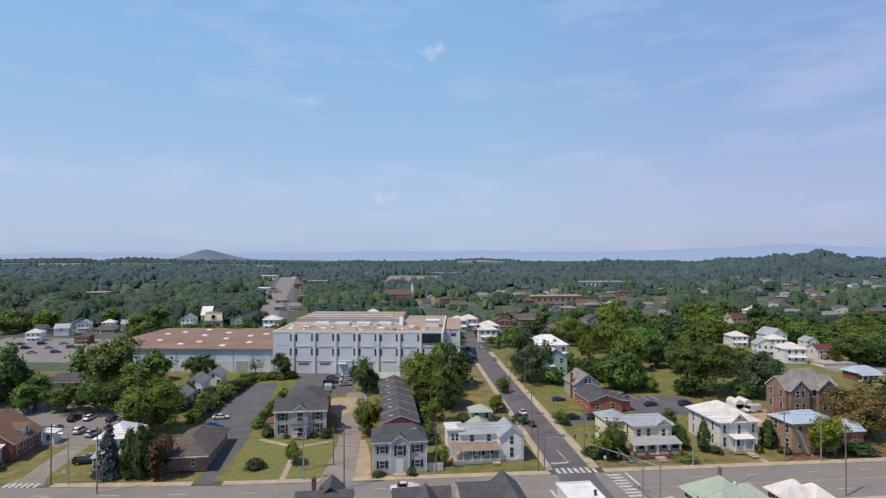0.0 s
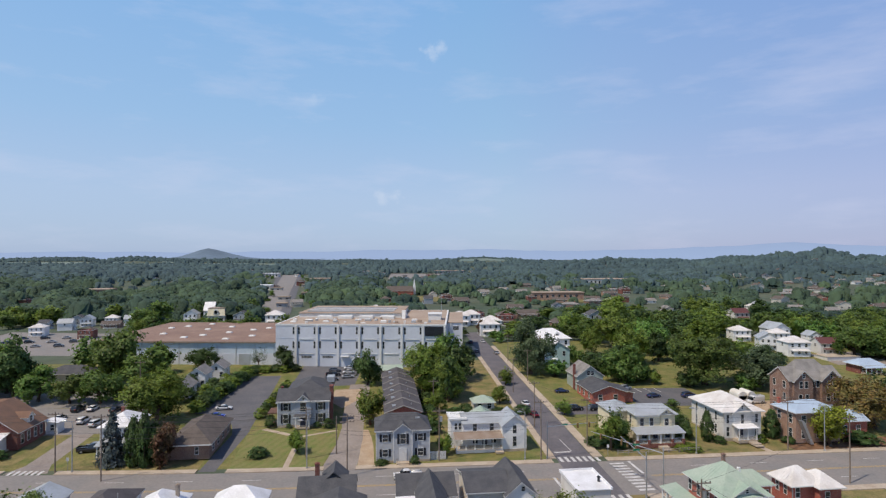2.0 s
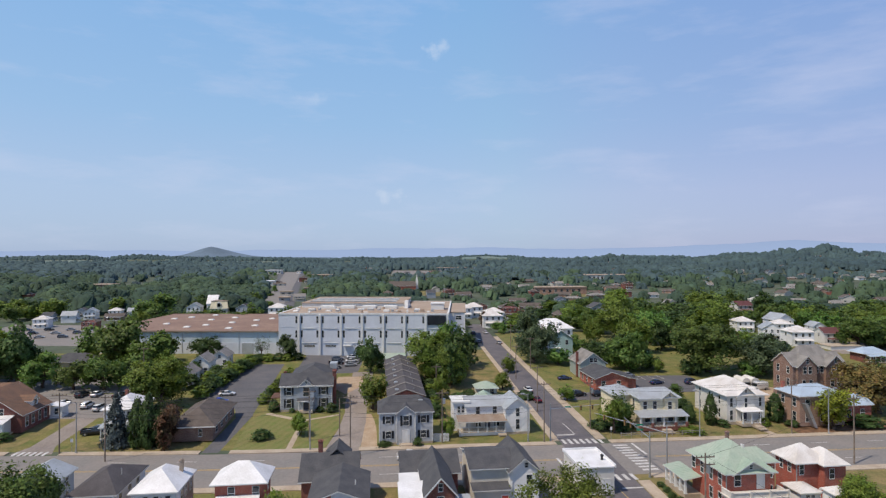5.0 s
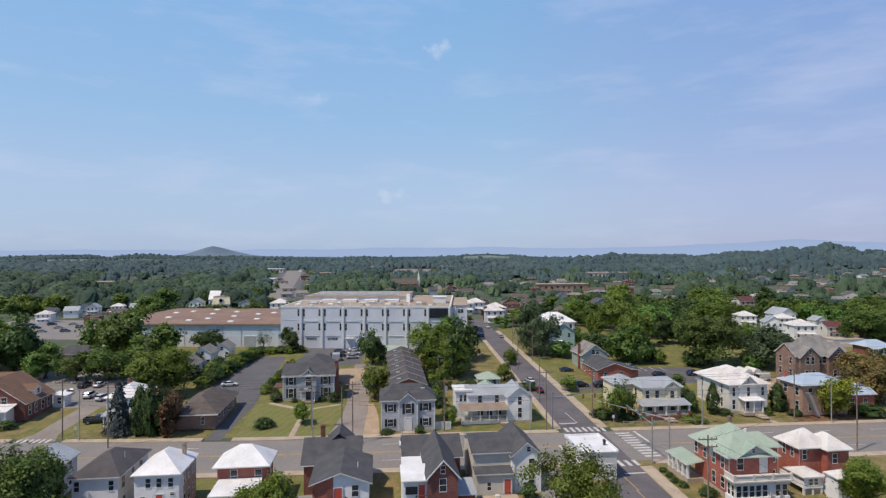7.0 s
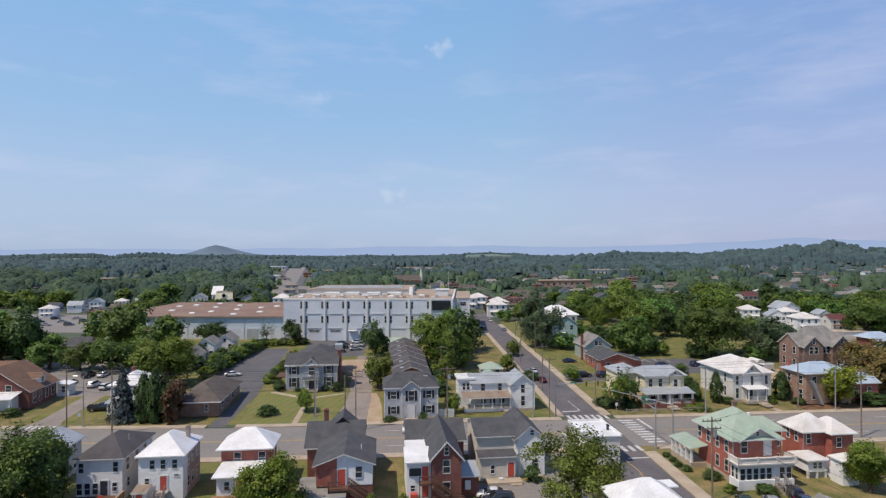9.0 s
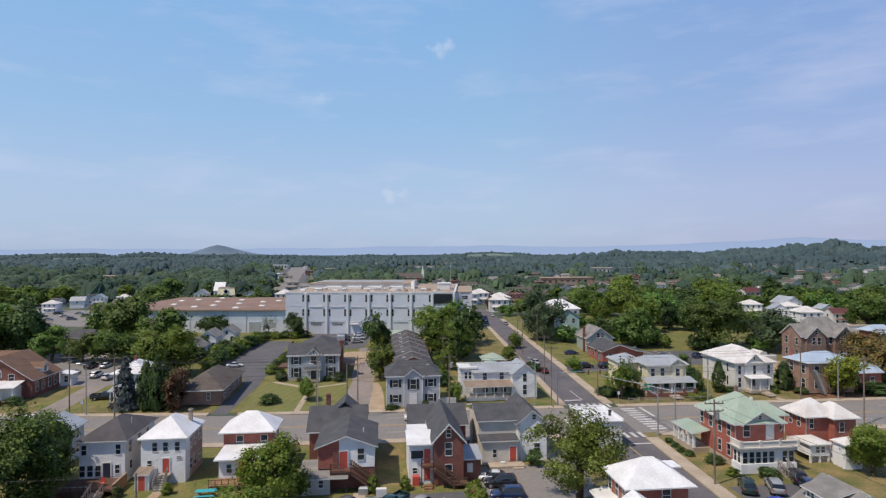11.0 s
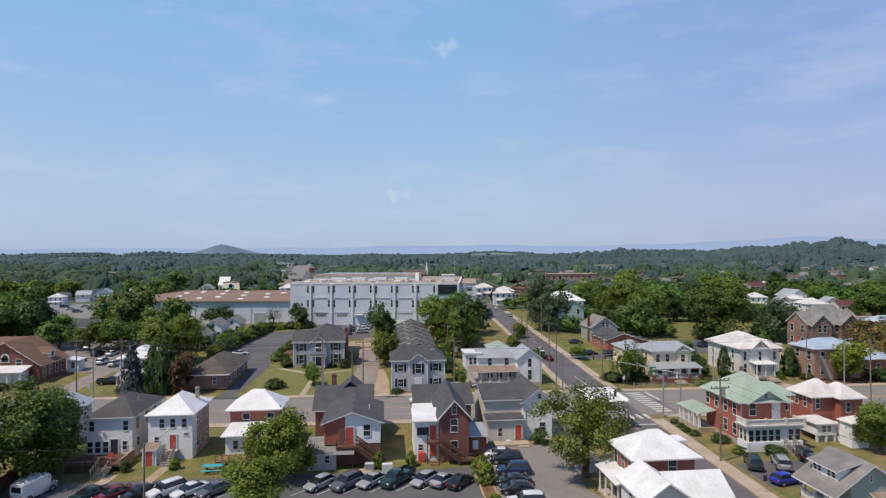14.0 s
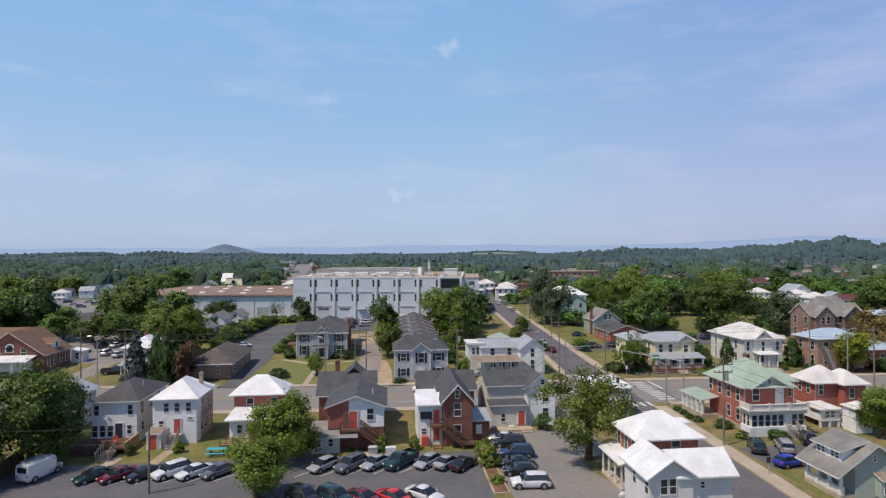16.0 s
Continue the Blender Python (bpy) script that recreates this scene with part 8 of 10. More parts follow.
def street_lamp(x, y, h=9.0, arm=1.8, double=False):
    p = thing("street_lamp", x, y, 0, "slim galvanised street lamp beside the road", "street lamp", "street lamps")
    part("post", Shape().tube((x, y, 0), (x, y, h), 0.11, 0.07, 8).tube((x, y, 0), (x, y, 0.35), 0.2, 0.18, 8), STEEL, p)
    for d in ((-1, 1) if double else (-1,)):
        part("arm", Shape().tube((x, y, h - 0.15), (x + d * arm * 0.6, y - 0.3, h + 0.15), 0.05, 0.04, 6), STEEL, p)
        q = (x + d * arm * 0.6, y - 0.3)
        part("lamp_head", Shape().chamfer(q[0] - 0.35, q[1] - 0.15, h + 0.05, q[0] + 0.35, q[1] + 0.15, h + 0.25, 0.06), STEEL, p)
    return p


POLES = [(-54.2, 103.8, 10.5), (-44.8, 99.2, 11), (-12.6, 105.5, 9.5), (-7.3, 107.7, 7.0), (-4.8, 96.4, 10.5), (11.3, 101.5, 9.5), (40.6, 105.7, 9.5), (34.0, 119.2, 10.0), (77.5, 98.9, 10.5), (76.4, 83.6, 11.0),
         (38.7, 63.9, 10.2), (-24.1, 57.2, 6.8), (29.6, 99.6, 11), (37.2, 151, 9.5), (44.8, 164, 9.5), (46.5, 196, 9.5), (-58.5, 150, 11), (13.5, 133, 8)]
for i, (x, y, h) in enumerate(POLES):
    utility_pole(x, y, h, 0 if h < 8 else (2 if i in (8, 10, 4) else 1), i in (2, 5, 6, 10))
for x, y, h in ((-11.9, 100.6, 8.4), (26.9, 100.6, 8.6), (84.0, 97.6, 8.6), (-51.4, 103.6, 8.8), (59.2, 99.2, 8.6)):
    street_lamp(x, y, h, double=x > 80)
street_lamp(-106, 240, 9)


def signal_mast(x, y, h, a, b, heads, label):
    """A steel mast with a long arm towards (a, b) and signal heads along it."""
    p = thing("traffic_signal", x, y, 0, label, "traffic signal", "traffic signals")
    part("mast", Shape().tube((x, y, 0), (x, y, h), 0.12, 0.09, 10).tube((x, y, 0), (x, y, 0.4), 0.22, 0.18, 10), STEEL, p)
    part("mast_arm", Shape().tube((x, y, h - 1.0), (a, b, h - 0.7), 0.075, 0.045, 8), STEEL, p)
    for w in heads:
        qx, qy = x + (a - x) * w, y + (b - y) * w
        ob = part("signal_head", Shape().chamfer(qx - 0.15, qy - 0.12, h - 1.5, qx + 0.15, qy + 0.12, h - 0.6, 0.04), SIGNAL, p)
        lens = Shape()
        for k in range(3):
            lens.tube((qx, qy - 0.12, h - 1.35 + k * 0.29), (qx, qy - 0.17, h - 1.35 + k * 0.29), 0.1, n=10)
        part("signal_lens", lens, DARK_METAL, ob)
    qx, qy = x + (a - x) * 0.35, y + (b - y) * 0.35
    part("street_sign", Shape().box(qx - 0.55, qy - 0.03, h - 0.95, qx + 0.55, qy + 0.03, h - 0.65), SIGN_GREEN, p)


signal_mast(44.4, 83.6, 7.2, 37.0, 94.5, (0.55, 0.85), "steel traffic signal mast at the near corner")
signal_mast(31.0, 100.3, 6.8, 40.5, 101.0, (0.62, 0.86), "steel traffic signal mast at the far corner")
signal_mast(40.9, 82.2, 7.0, 41.2, 92, (0.7,), "steel traffic signal mast by the brick house")
for i, (x, y, z) in enumerate(((38.1, 55.1, 1.9), (-52.6, 104.6, 2.3), (42.2, 99.6, 2.4))):
    p = thing("sign_post", x, y, 0, "small grey sign on a thin steel post", "sign", "sign posts")
    part("post", Shape().tube((x, y, 0), (x, y, z), 0.035, n=6), STEEL, p)
    part("sign_plate", Shape().box(x - 0.22, y - 0.05, z - 0.6, x + 0.22, y - 0.035, z), DARK_METAL if i == 0 else TRIM, p)


def wire(a, b, sag=0.6, r=0.018):
    c = bpy.data.curves.new("overhead_wire", "CURVE")
    c.dimensions, c.bevel_depth, c.bevel_resolution = "3D", r, 0
    sp = c.splines.new("POLY")
    sp.points.add(12)
    for i in range(13):
        w = i / 12
        p = Vector(a).lerp(Vector(b), w)
        sp.points[i].co = (p.x, p.y, p.z - 4 * sag * w * (1 - w), 1)
    c.materials.append(WIRE)
    return tagged(new("overhead_wire", c), "thin black overhead wire between poles", "wire", "overhead wires")


LINES = [((-120, 112, 9.8), (-54.2, 103.8, 9.9)), ((-54.2, 103.8, 9.9), (-12.6, 105.5, 8.9)), ((-12.6, 105.5, 8.9), (11.3, 101.5, 8.9)), ((11.3, 101.5, 8.9), (40.6, 105.7, 8.9)), ((40.6, 105.7, 8.9), (77.5, 98.9, 9.9)),
         ((77.5, 98.9, 9.9), (150, 97, 10))]
for a, b in LINES:
    for d in (0.0, 0.35, 0.9, 2.6, 3.2):
        wire((a[0], a[1] - d * 0.3, a[2] - d), (b[0], b[1] - d * 0.3, b[2] - d), 0.7 + 0.1 * d)
for y0, p, q in ((0, (40.6, 105.7, 9), (34.0, 119.2, 9.5)), (0, (34.0, 119.2, 9.5), (37.2, 151, 9)), (0, (37.2, 151, 9), (44.8, 164, 9)), (0, (38.7, 63.9, 9.8), (76.4, 83.6, 10.4)), (0, (38.7, 63.9, 9.2), (43.2, 68.4, 5.2)),
                 (0, (38.7, 63.9, 9.8), (48.0, 30, 8)), (0, (38.7, 63.9, 9.0), (46.0, 30, 7)), (0, (-24.1, 57.2, 6.6), (-60, 60, 6.5)), (0, (-24.1, 57.2, 6.6), (-26, 71.5, 5)), (0, (-44.8, 99.2, 10), (-4.8, 96.4, 10)), (0, (-44.8, 99.2, 9), (-4.8, 96.4, 9))):
    wire(p, q, 0.5)

# ---- garden things ----
t = thing("table", -20.7, 67.4, 0, "turquoise picnic table on dry grass", "table")
part("tabletop", Shape().chamfer(-21.8, 66.9, 0.72, -19.6, 67.7, 0.8, 0.03), TEAL_CLOTH, t)
for y in (66.4, 67.9):
    part("bench", Shape().chamfer(-21.8, y, 0.4, -19.6, y + 0.3, 0.46, 0.02), TEAL_CLOTH, t)
for x in (-21.4, -20.0):
    part("leg", Shape().box(x - 0.05, 66.5, 0.38, x + 0.05, 68.1, 0.42).box(x - 0.05, 66.9, 0, x + 0.05, 67.0, 0.72).box(x - 0.05, 67.6, 0, x + 0.05, 67.7, 0.72), WOOD, t)
f = thing("fence", 11.2, 102.4, 0, "white board fence beside the grey house", "fence")
for i in range(12):
    part("board", Shape().box(9.8 + i * 0.24, 102.35, 0, 10.0 + i * 0.24, 102.4, 1.5), TRIM, f)
part("rail", Shape().box(9.8, 102.4, 0.4, 12.7, 102.46, 0.5).box(9.8, 102.4, 1.2, 12.7, 102.46, 1.3), TRIM, f)
f = thing("fence", -41, 60, 0, "grey board fence beside the car park", "fence")
for i in range(26):
    part("board", Shape().box(-41.0, 56.0 + i * 0.4, 0, -40.95, 56.36 + i * 0.4, 1.8), WOOD_DARK, f)
f = thing("rail_fence", 52, 100, 0, "low weathered rail fence along the pavement", "fence")
for i in range(9):
    x = 44.5 + i * 2.0
    part("post", Shape().box(x - 0.06, 100.4, 0, x + 0.06, 100.5, 0.95), WOOD_GREY, f)
for z in (0.4, 0.75):
    part("rail", Shape().box(44.5, 100.43, z, 60.5, 100.47, z + 0.09), WOOD_GREY, f)
f = thing("retaining_wall", 163, 184, 0, "low pale retaining wall below the white houses", "wall")
part("wall", walls(Shape(), 159, 183, 172, 189, 0, 1.3), STUCCO, f)
part("coping", Shape().box(158.8, 182.8, 1.3, 172.2, 189.2, 1.42), CONCRETE, f)

# ---- trees round the houses ----
DEC = "broadleaf tree with dense green crown"
for i, (x, y, h, r, key, label) in enumerate((
    (-85.5, 156.3, 11.0, 5.4, "round0", "dark green broadleaf tree beside a car park"), (-76.5, 153.1, 9.0, 4.6, "round0", "green shade tree beside a car park"), (-69.0, 152.4, 10.2, 5.4, "round1", "green shade tree beside a car park"),
    (-47.6, 131.0, 13.2, 8.0, "biglight", "large pale green tree behind the white house"), (-56.9, 196.3, 8.8, 5.1, "dark1", "dark round tree before the warehouse"),
    (-29.0, 190.0, 9.4, 4.3, "dark2", "dark tree at the factory corner"), (-2.2, 165.5, 11.4, 4.8, "dark0", "dark dense tree before the factory"), (13.2, 155.0, 15.6, 8.9, "biglight", "large spreading green tree behind the row"),
    (18.0, 146.4, 12.6, 5.8, "biglight", "large spreading green tree behind the row"), (-1.3, 125.6, 9.4, 3.5, "light1", "young bright green tree beside the drive"), (48.6, 174.1, 19.5, 7.8, "biggrey", "tall grey-green tree beside the side street"),
    (52.0, 181.0, 13.5, 3.6, "bronze", "brownish green tree beside the side street"), 
    (105.7, 109.3, 13.0, 8.2, "bronze", "broad bronze green tree beside the main street"),
    (87.4, 100.4, 9.2, 4.6, "yellow", "bright yellow-green tree before the brick house"), (44.4, 103.3, 8.2, 3.2, "thin", "thin sparse tree at the street corner"), (-95.4, 163.0, 18.0, 7.0, "dark0", "tall dark tree behind the hall"),
    # three car park edge trees stand out of view, added for their shade
    (-104, 158.0, 15.0, 7.0, "round2", DEC), (-116, 172.0, 12.0, 6.5, "mid2", DEC), (-126.7, 200.5, 10.3, 5.7, "mid0", DEC), (-40.3, 66.4, 11.8, 5.2, "fine0", "large broadleaf tree shading the car park"), (-44.0, 60.2, 10.0, 5.0, "fine1", "dark broadleaf tree at the edge of the car park"), (-41.6, 73.0, 10.6, 4.6, "fine1", "dark broadleaf tree beside the white house"), (-48.0, 63.6, 11.0, 5.2, "fine0", "dark broadleaf tree at the edge of the car park"), (-46.2, 54.6, 9.5, 4.8, "fine1", "dark broadleaf tree at the edge of the car park"),
    (-12.6, 63.6, 8.8, 4.3, "finelight0", "green tree beside the car park"), (-13.4, 54.6, 6.6, 3.9, "finelight1", "green tree standing in the car park"), (21.2, 61.4, 11.8, 5.7, "open", "large maple with an open crown by the drive"),
    (59.8, 64.2, 7.2, 3.8, "finelight1", "green tree beside the shed"), (14.7, 133.4, 6.6, 2.4, "light0", "small pale tree beside the row"), (37.2, 160.1, 5.5, 2.4, "light1", "small pale tree beside the side street"),
    (-37.0, 105.2, 8.6, 3.0, "copper", "copper-leaved tree before the low brick building"), (-14.6, 109.0, 4.6, 2.1, "light2", "small round green tree on the lawn"), (31.0, 140.0, 4.8, 2.6, "light0", "small pale tree beside the cottage"),
    (-92, 197, 11.5, 6.0, "mid1", DEC), (-84, 190.5, 12, 6.0, "mid0", DEC), (-99.4, 167, 14, 6.0, "dark2", DEC), (-66.4, 158.6, 3.6, 2.6, "bronze", "low brown-leaved tree beside the lot"),
    (-58.5, 165, 8.0, 4.4, "light1", "pale green tree behind the white cottages"), (-50.5, 150.5, 6.0, 3.4, "light2", "pale green tree before the white cottages"), (-55, 148, 6.5, 4.0, "round2", "green tree beside the white cottages"), (-43.6, 112.6, 6.0, 2.6, "dark1", "dark tree beside the white house"), (64.5, 118, 6.5, 3.0, "round0", "green tree between two houses"), (62.5, 112.5, 5.0, 2.6, "dark1", "dark tree between two houses"),
    (47.3, 106.6, 6.6, 2.8, "round1", "green tree beside the cream house"), 
    
    
    (12.8, 104.8, 4.6, 1.6, "light1", "small tree behind the white fence"), (10.0, 70.0, 1.9, 1.1, "light2", "small shrub beside the brick annex"), (43.5, 127.5, 4.0, 2.2, "light1", "small tree beside the dark drive"))):
    tree(key, x, y, h, r, label)
# trees whose feet are given on the rise itself
for key, x, y, h, r, label in (
    ("light1", 86.5, 198.8, 14.5, 7.8, "tall pale green tree behind the gardens"), ("light2", 73.5, 186.7, 9.8, 4.3, "small yellow-green tree beside the white houses"), ("round1", 68.8, 150.0, 12.8, 5.9, "green tree at the edge of a dry garden"),
    ("round2", 94.5, 188.1, 13.7, 8.0, "broad green tree behind the garden shed"), ("dark1", 65.2, 161.0, 8.4, 5.6, "dark green tree behind the grey house"), ("biground", 89.6, 145.5, 16.4, 10.6, "huge dark green tree behind the white house"),
    ("light0", 112.3, 183.9, 13.2, 8.2, "pale green tree behind the huge tree"), ("biggrey", 104.4, 143.6, 12.2, 9.6, "broad grey-green tree behind the white house"), ("light1", 141.5, 224.0, 14.0, 9.4, "pale green tree behind the white houses"),
    ("dark2", 186.7, 255.1, 14.3, 6.3, "dark tree behind the white houses"), ("round0", 181.4, 231.9, 11.8, 7.7, DEC), ("dark0", 194.7, 233.9, 9.7, 9.1, "broad dark tree behind the white houses"), ("light2", 196.9, 216.2, 10.5, 8.2, DEC),
    ("round1", 160.0, 172.6, 12.4, 7.6, "green tree beside the red-roofed house"), ("round2", 168.4, 170.8, 13.2, 7.1, "green tree beside the red-roofed house"), ("bronze", 117.0, 175.9, 6.0, 2.5, "small brown-leaved tree beside the garden"), ("dark1", 97.0, 172.4, 9.2, 4.6, "dark tree beside the dry garden"),
    ("dark2", 128.4, 224.7, 10.7, 6.2, DEC), ("light0", 116.6, 266.0, 15.3, 9.6, "broad pale green tree among the houses of the town"), ("round0", 122.3, 250.6, 10.8, 6.7, DEC), ("light1", 84.1, 236.9, 11.2, 7.5, DEC), ("round0", -95.3, 258.0, 17.4, 9.6, "large dark green tree behind the warehouse"),
    ("light2", -95.8, 247.0, 8.1, 4.4, "pale bushy tree behind the warehouse"), ("dark0", 127.6, 242.2, 11.5, 5.5, DEC), ("light1", 178.0, 296.0, 13.0, 9.3, DEC), ("dark1", 74.6, 171.0, 8.0, 4.6, DEC), ("round0", 104.0, 205.0, 11.0, 6.6, DEC),
    ("round2", -69.6, 164.9, 17.6, 7.6, "tall green tree before the warehouse"), ("round0", -59.4, 157.4, 13.6, 7.4, "broad green tree before the warehouse"), ("light1", 81.0, 172.0, 13.6, 6.0, "green tree behind the dry garden"), ("dark2", 91.1, 174.0, 10.8, 4.4, "dark tree behind the dry garden"),
    ("round1", 83.8, 215.0, 12.3, 6.0, DEC), ("round0", 62.0, 171.0, 7.6, 3.6, "green tree behind the white house"), ("dark0", 76.0, 152.0, 4.2, 3.0, "low dark bush at the edge of the garden"),
    ("copper", 44.6, 238.4, 7.7, 2.2, "small plum-leaved tree at the end of the side street"), ("light1", 123.2, 178.5, 6.1, 5.2, "pale green tree below the white houses"), ("dark2", 126.7, 172.8, 5.6, 3.9, "low dark tree below the white houses"), ("round1", 116.2, 176.5, 7.9, 4.6, "green tree behind the huge tree"), ("round2", 71.3, 150.8, 6.6, 4.7, "low green tree beside the dry garden"), ("light2", 76.1, 147.8, 3.7, 2.2, "low pale tree in the dry garden"), ("dark0", 70.6, 159.4, 9.1, 4.5, "dark tree behind the red brick house"),
    ("dark1", 84.0, 143.6, 5.0, 3.4, "low dark tree at the foot of a larger tree"), ("round2", 97.4, 140.4, 5.2, 4.0, "low green tree at the foot of a larger tree"), ("dark2", 121.5, 160.5, 6.0, 4.2, "low dark tree beside the grey-green tree")):
    SET_DOWN.append(tree(key, x, y, h, r, label, z=rise_at(y)))
for x, y, h, r, k in ((-47.6, 151.8, 3.4, 2.4, "bush"), (-44.6, 156.6, 3.2, 2.2, "bushlight"), (-44.3, 162.6, 3.6, 2.4, "bush"), (-50.6, 163.8, 4.4, 2.6, "bush"), (-43.4, 172.6, 2.8, 2.2, "bushlight"), (-51.4, 172, 4.8, 2.6, "bush")):
    tree(k, x, y, h, r, "overgrown bush beside the white cottages", "shrub", group="bushes round the cottages")
tree("spruce", -46.2, 106.5, 9.2, 2.9, "blue spruce before the white house")
tree("sparse", -38.4, 193.9, 8.4, 3.2, "half-bare grey tree before the warehouse")
for x, y, h, r in ((-42.2, 105.2, 8.6, 1.5), (-40.3, 105.0, 9.2, 1.6), (-38.8, 105.8, 7.4, 1.5), (65.4, 105.7, 6.0, 1.35), (79.6, 106.2, 5.6, 1.7), (61.9, 107.6, 3.6, 1.6)):
    tree("cedar", x, y, h, r, "dense dark cedar with column-shaped crown")
SHR = "low clipped shrub beside the house"
for x, y, h, r, k in ((-21.6, 107.8, 1.7, 2.0, "bush"), (0.9, 101.0, 0.9, 1.4, "bush"), (6.9, 100.6, 1.5, 1.0, "bush"), (-18.6, 125.2, 0.9, 0.8, "bush"), (-12.6, 125.2, 1.1, 1.0, "bush"), (-10.2, 124.6, 1.9, 1.4, "bush"), (-22.6, 126.2, 2.6, 1.3, "bush"),
                      (40.9, 73.4, 0.8, 0.7, "bush"), (40.6, 75.2, 0.7, 0.7, "bush"), (40.8, 77.0, 0.7, 0.7, "bush"), (40.9, 78.8, 0.7, 0.7, "bush"), (42.7, 70.6, 1.1, 1.3, "bush"), (42.6, 66.4, 1.0, 0.9, "bushlight"), (46.6, 65.2, 1.2, 1.5, "bush"),
                      (95.0, 101.1, 2.2, 3.2, "bush"), (75.6, 104.0, 1.6, 1.3, "bushlight"), (81.0, 103.0, 1.2, 1.6, "bush"), (67.2, 104.4, 1.4, 1.4, "bush"), (59.2, 101.9, 1.0, 2.6, "bushlight"), (43.0, 106.5, 1.6, 2.6, "bush"), (46.8, 105.0, 1.6, 2.2, "bush"),
                      (9.8, 60.5, 2.2, 1.2, "bushlight"), (9.8, 63.6, 2.0, 1.2, "bushlight"), (9.8, 56.0, 0.9, 0.8, "bushlight"), (19.2, 72.6, 2.0, 1.3, "bush"), (-1.8, 66.4, 2.0, 0.8, "bushlight"), (2.0, 66.6, 1.7, 0.7, "bushlight"),
                      (-25.4, 68.6, 1.4, 0.7, "bushlight"), (-30.8, 68.4, 1.2, 0.7, "bush"), (34.0, 130, 2.0, 2.2, "bush"), (28.6, 129.4, 1.8, 2.0, "bush"), (24.4, 129.6, 1.5, 1.8, "bushlight"), (21.0, 131, 2.4, 2.2, "bush"), (18.4, 130, 2.0, 2.2, "bush"), (-68, 112.0, 1.6, 1.6, "bush"), (-71.5, 111.4, 1.4, 1.4, "bush")):
    tree(k, x, y, h, r, SHR, "shrub", group="shrubs")
for i in range(11):
    tree("bush" if i % 3 else "bushlight", -42.2 + 0.35 * i, 141 + i * 4.2, 2.6 + (i * 7 % 5) * 0.25, 2.5, "overgrown hedge bush along the car park", "shrub", group="hedge along the car park")
for i in range(6):
    tree("bush" if i % 2 else "bushlight", -41 + 3.0 * i, 187.5 + (i % 2), 2.2, 2.4, "overgrown hedge bush along the car park", "shrub", group="hedge along the car park")
for i in range(7):
    tree("bush" if i % 2 else "bushlight", -26.2 + 0.25 * i, 134 + i * 5.0, 2.2, 1.6, "overgrown hedge bush along the car park", "shrub", group="hedge along the car park")
for i in range(5):
    tree("bushlight" if i % 2 else "bush", 11.8 + i * 0.2, 118 + i * 6.0, 2.8, 2.0, "wild bush behind the brick row", "shrub", group="bushes behind the row")

# ---- the town beyond: houses and trees between them ----
CLEAR = [(-46, 100, -23, 190), (-24, 100, 12, 200), (12, 100, 33, 123), (29, 0, 47, 420), (42, 99, 60, 160), (47, 175, 66, 230), (60, 99, 84, 155), (82, 99, 125, 145), (-100, 198, 34, 252), (-64, 100, -42, 160), (-178, 222, -106, 300), (-135, 214, -85, 242),
         (-100, 100, -60, 150), (128, 150, 150, 175), (73, 152, 93, 192), (-60, 150, -40, 200)]


def is_clear(x, y, pad=3.0):
    return any(a - pad < x < c + pad and b - pad < y < d + pad for a, b, c, d in CLEAR)


PLOTS = []


def open_height(x, y, r):
    """How high a tree may grow here so that the houses behind it still show over it."""
    p = np.array(PLOTS)
    e = np.hypot(p[:, 0], p[:, 1])
    d = math.hypot(x, y)
    aside = np.abs(p[:, 0] * y - p[:, 1] * x) / e
    lim = np.where((e > d + 5) & (aside < r + 3.5), 35 - 32.2 * d / e, 99.0)
    lim = np.where((np.abs(e - d) <= 5) & (aside < r + 5), 0.0, lim)
    return float(lim.min())


def far_house_sample(wall, top, w, d, z, rise, axis, metal, label):
    h = new("house")
    part("wall", walls(Shape(), -w / 2, -d / 2, w / 2, d / 2, -2, z, rise if axis else 0, axis or "x"), wall, h)
    planes = gable_planes(-w / 2, -d / 2, w / 2, d / 2, z, rise, axis, 0.4) if axis else hip_planes(-w / 2, -d / 2, w / 2, d / 2, z, rise)
    roof(h, planes, top, metal)
    for x in (-w * 0.3, 0, w * 0.3):
        window(h, x, -d / 2, z - 1.9, w=0.9, h=1.3, bars=0)
        if z > 4.5:
            window(h, x, -d / 2, 0.9, w=0.9, h=1.5, bars=0)
    window(h, -w / 2, 0, z - 1.9, "left", 0.9, 1.3, bars=0)
    s = Shape().box(-w * 0.35, -d / 2 - 1.6, 0, w * 0.35, -d / 2, 0.4)
    for x in (-w * 0.33, 0, w * 0.33):
        s.box(x - 0.08, -d / 2 - 1.5, 0.4, x + 0.08, -d / 2 - 1.34, 2.4)
    part("porch", s, TRIM, h)
    roof(h, [[(-w * 0.4, -d / 2 - 1.8, 2.4), (w * 0.4, -d / 2 - 1.8, 2.4), (w * 0.4, -d / 2, 2.9), (-w * 0.4, -d / 2, 2.9)]], top, name="porch_roof")
    return tagged(h, label, "house", "houses of the town")


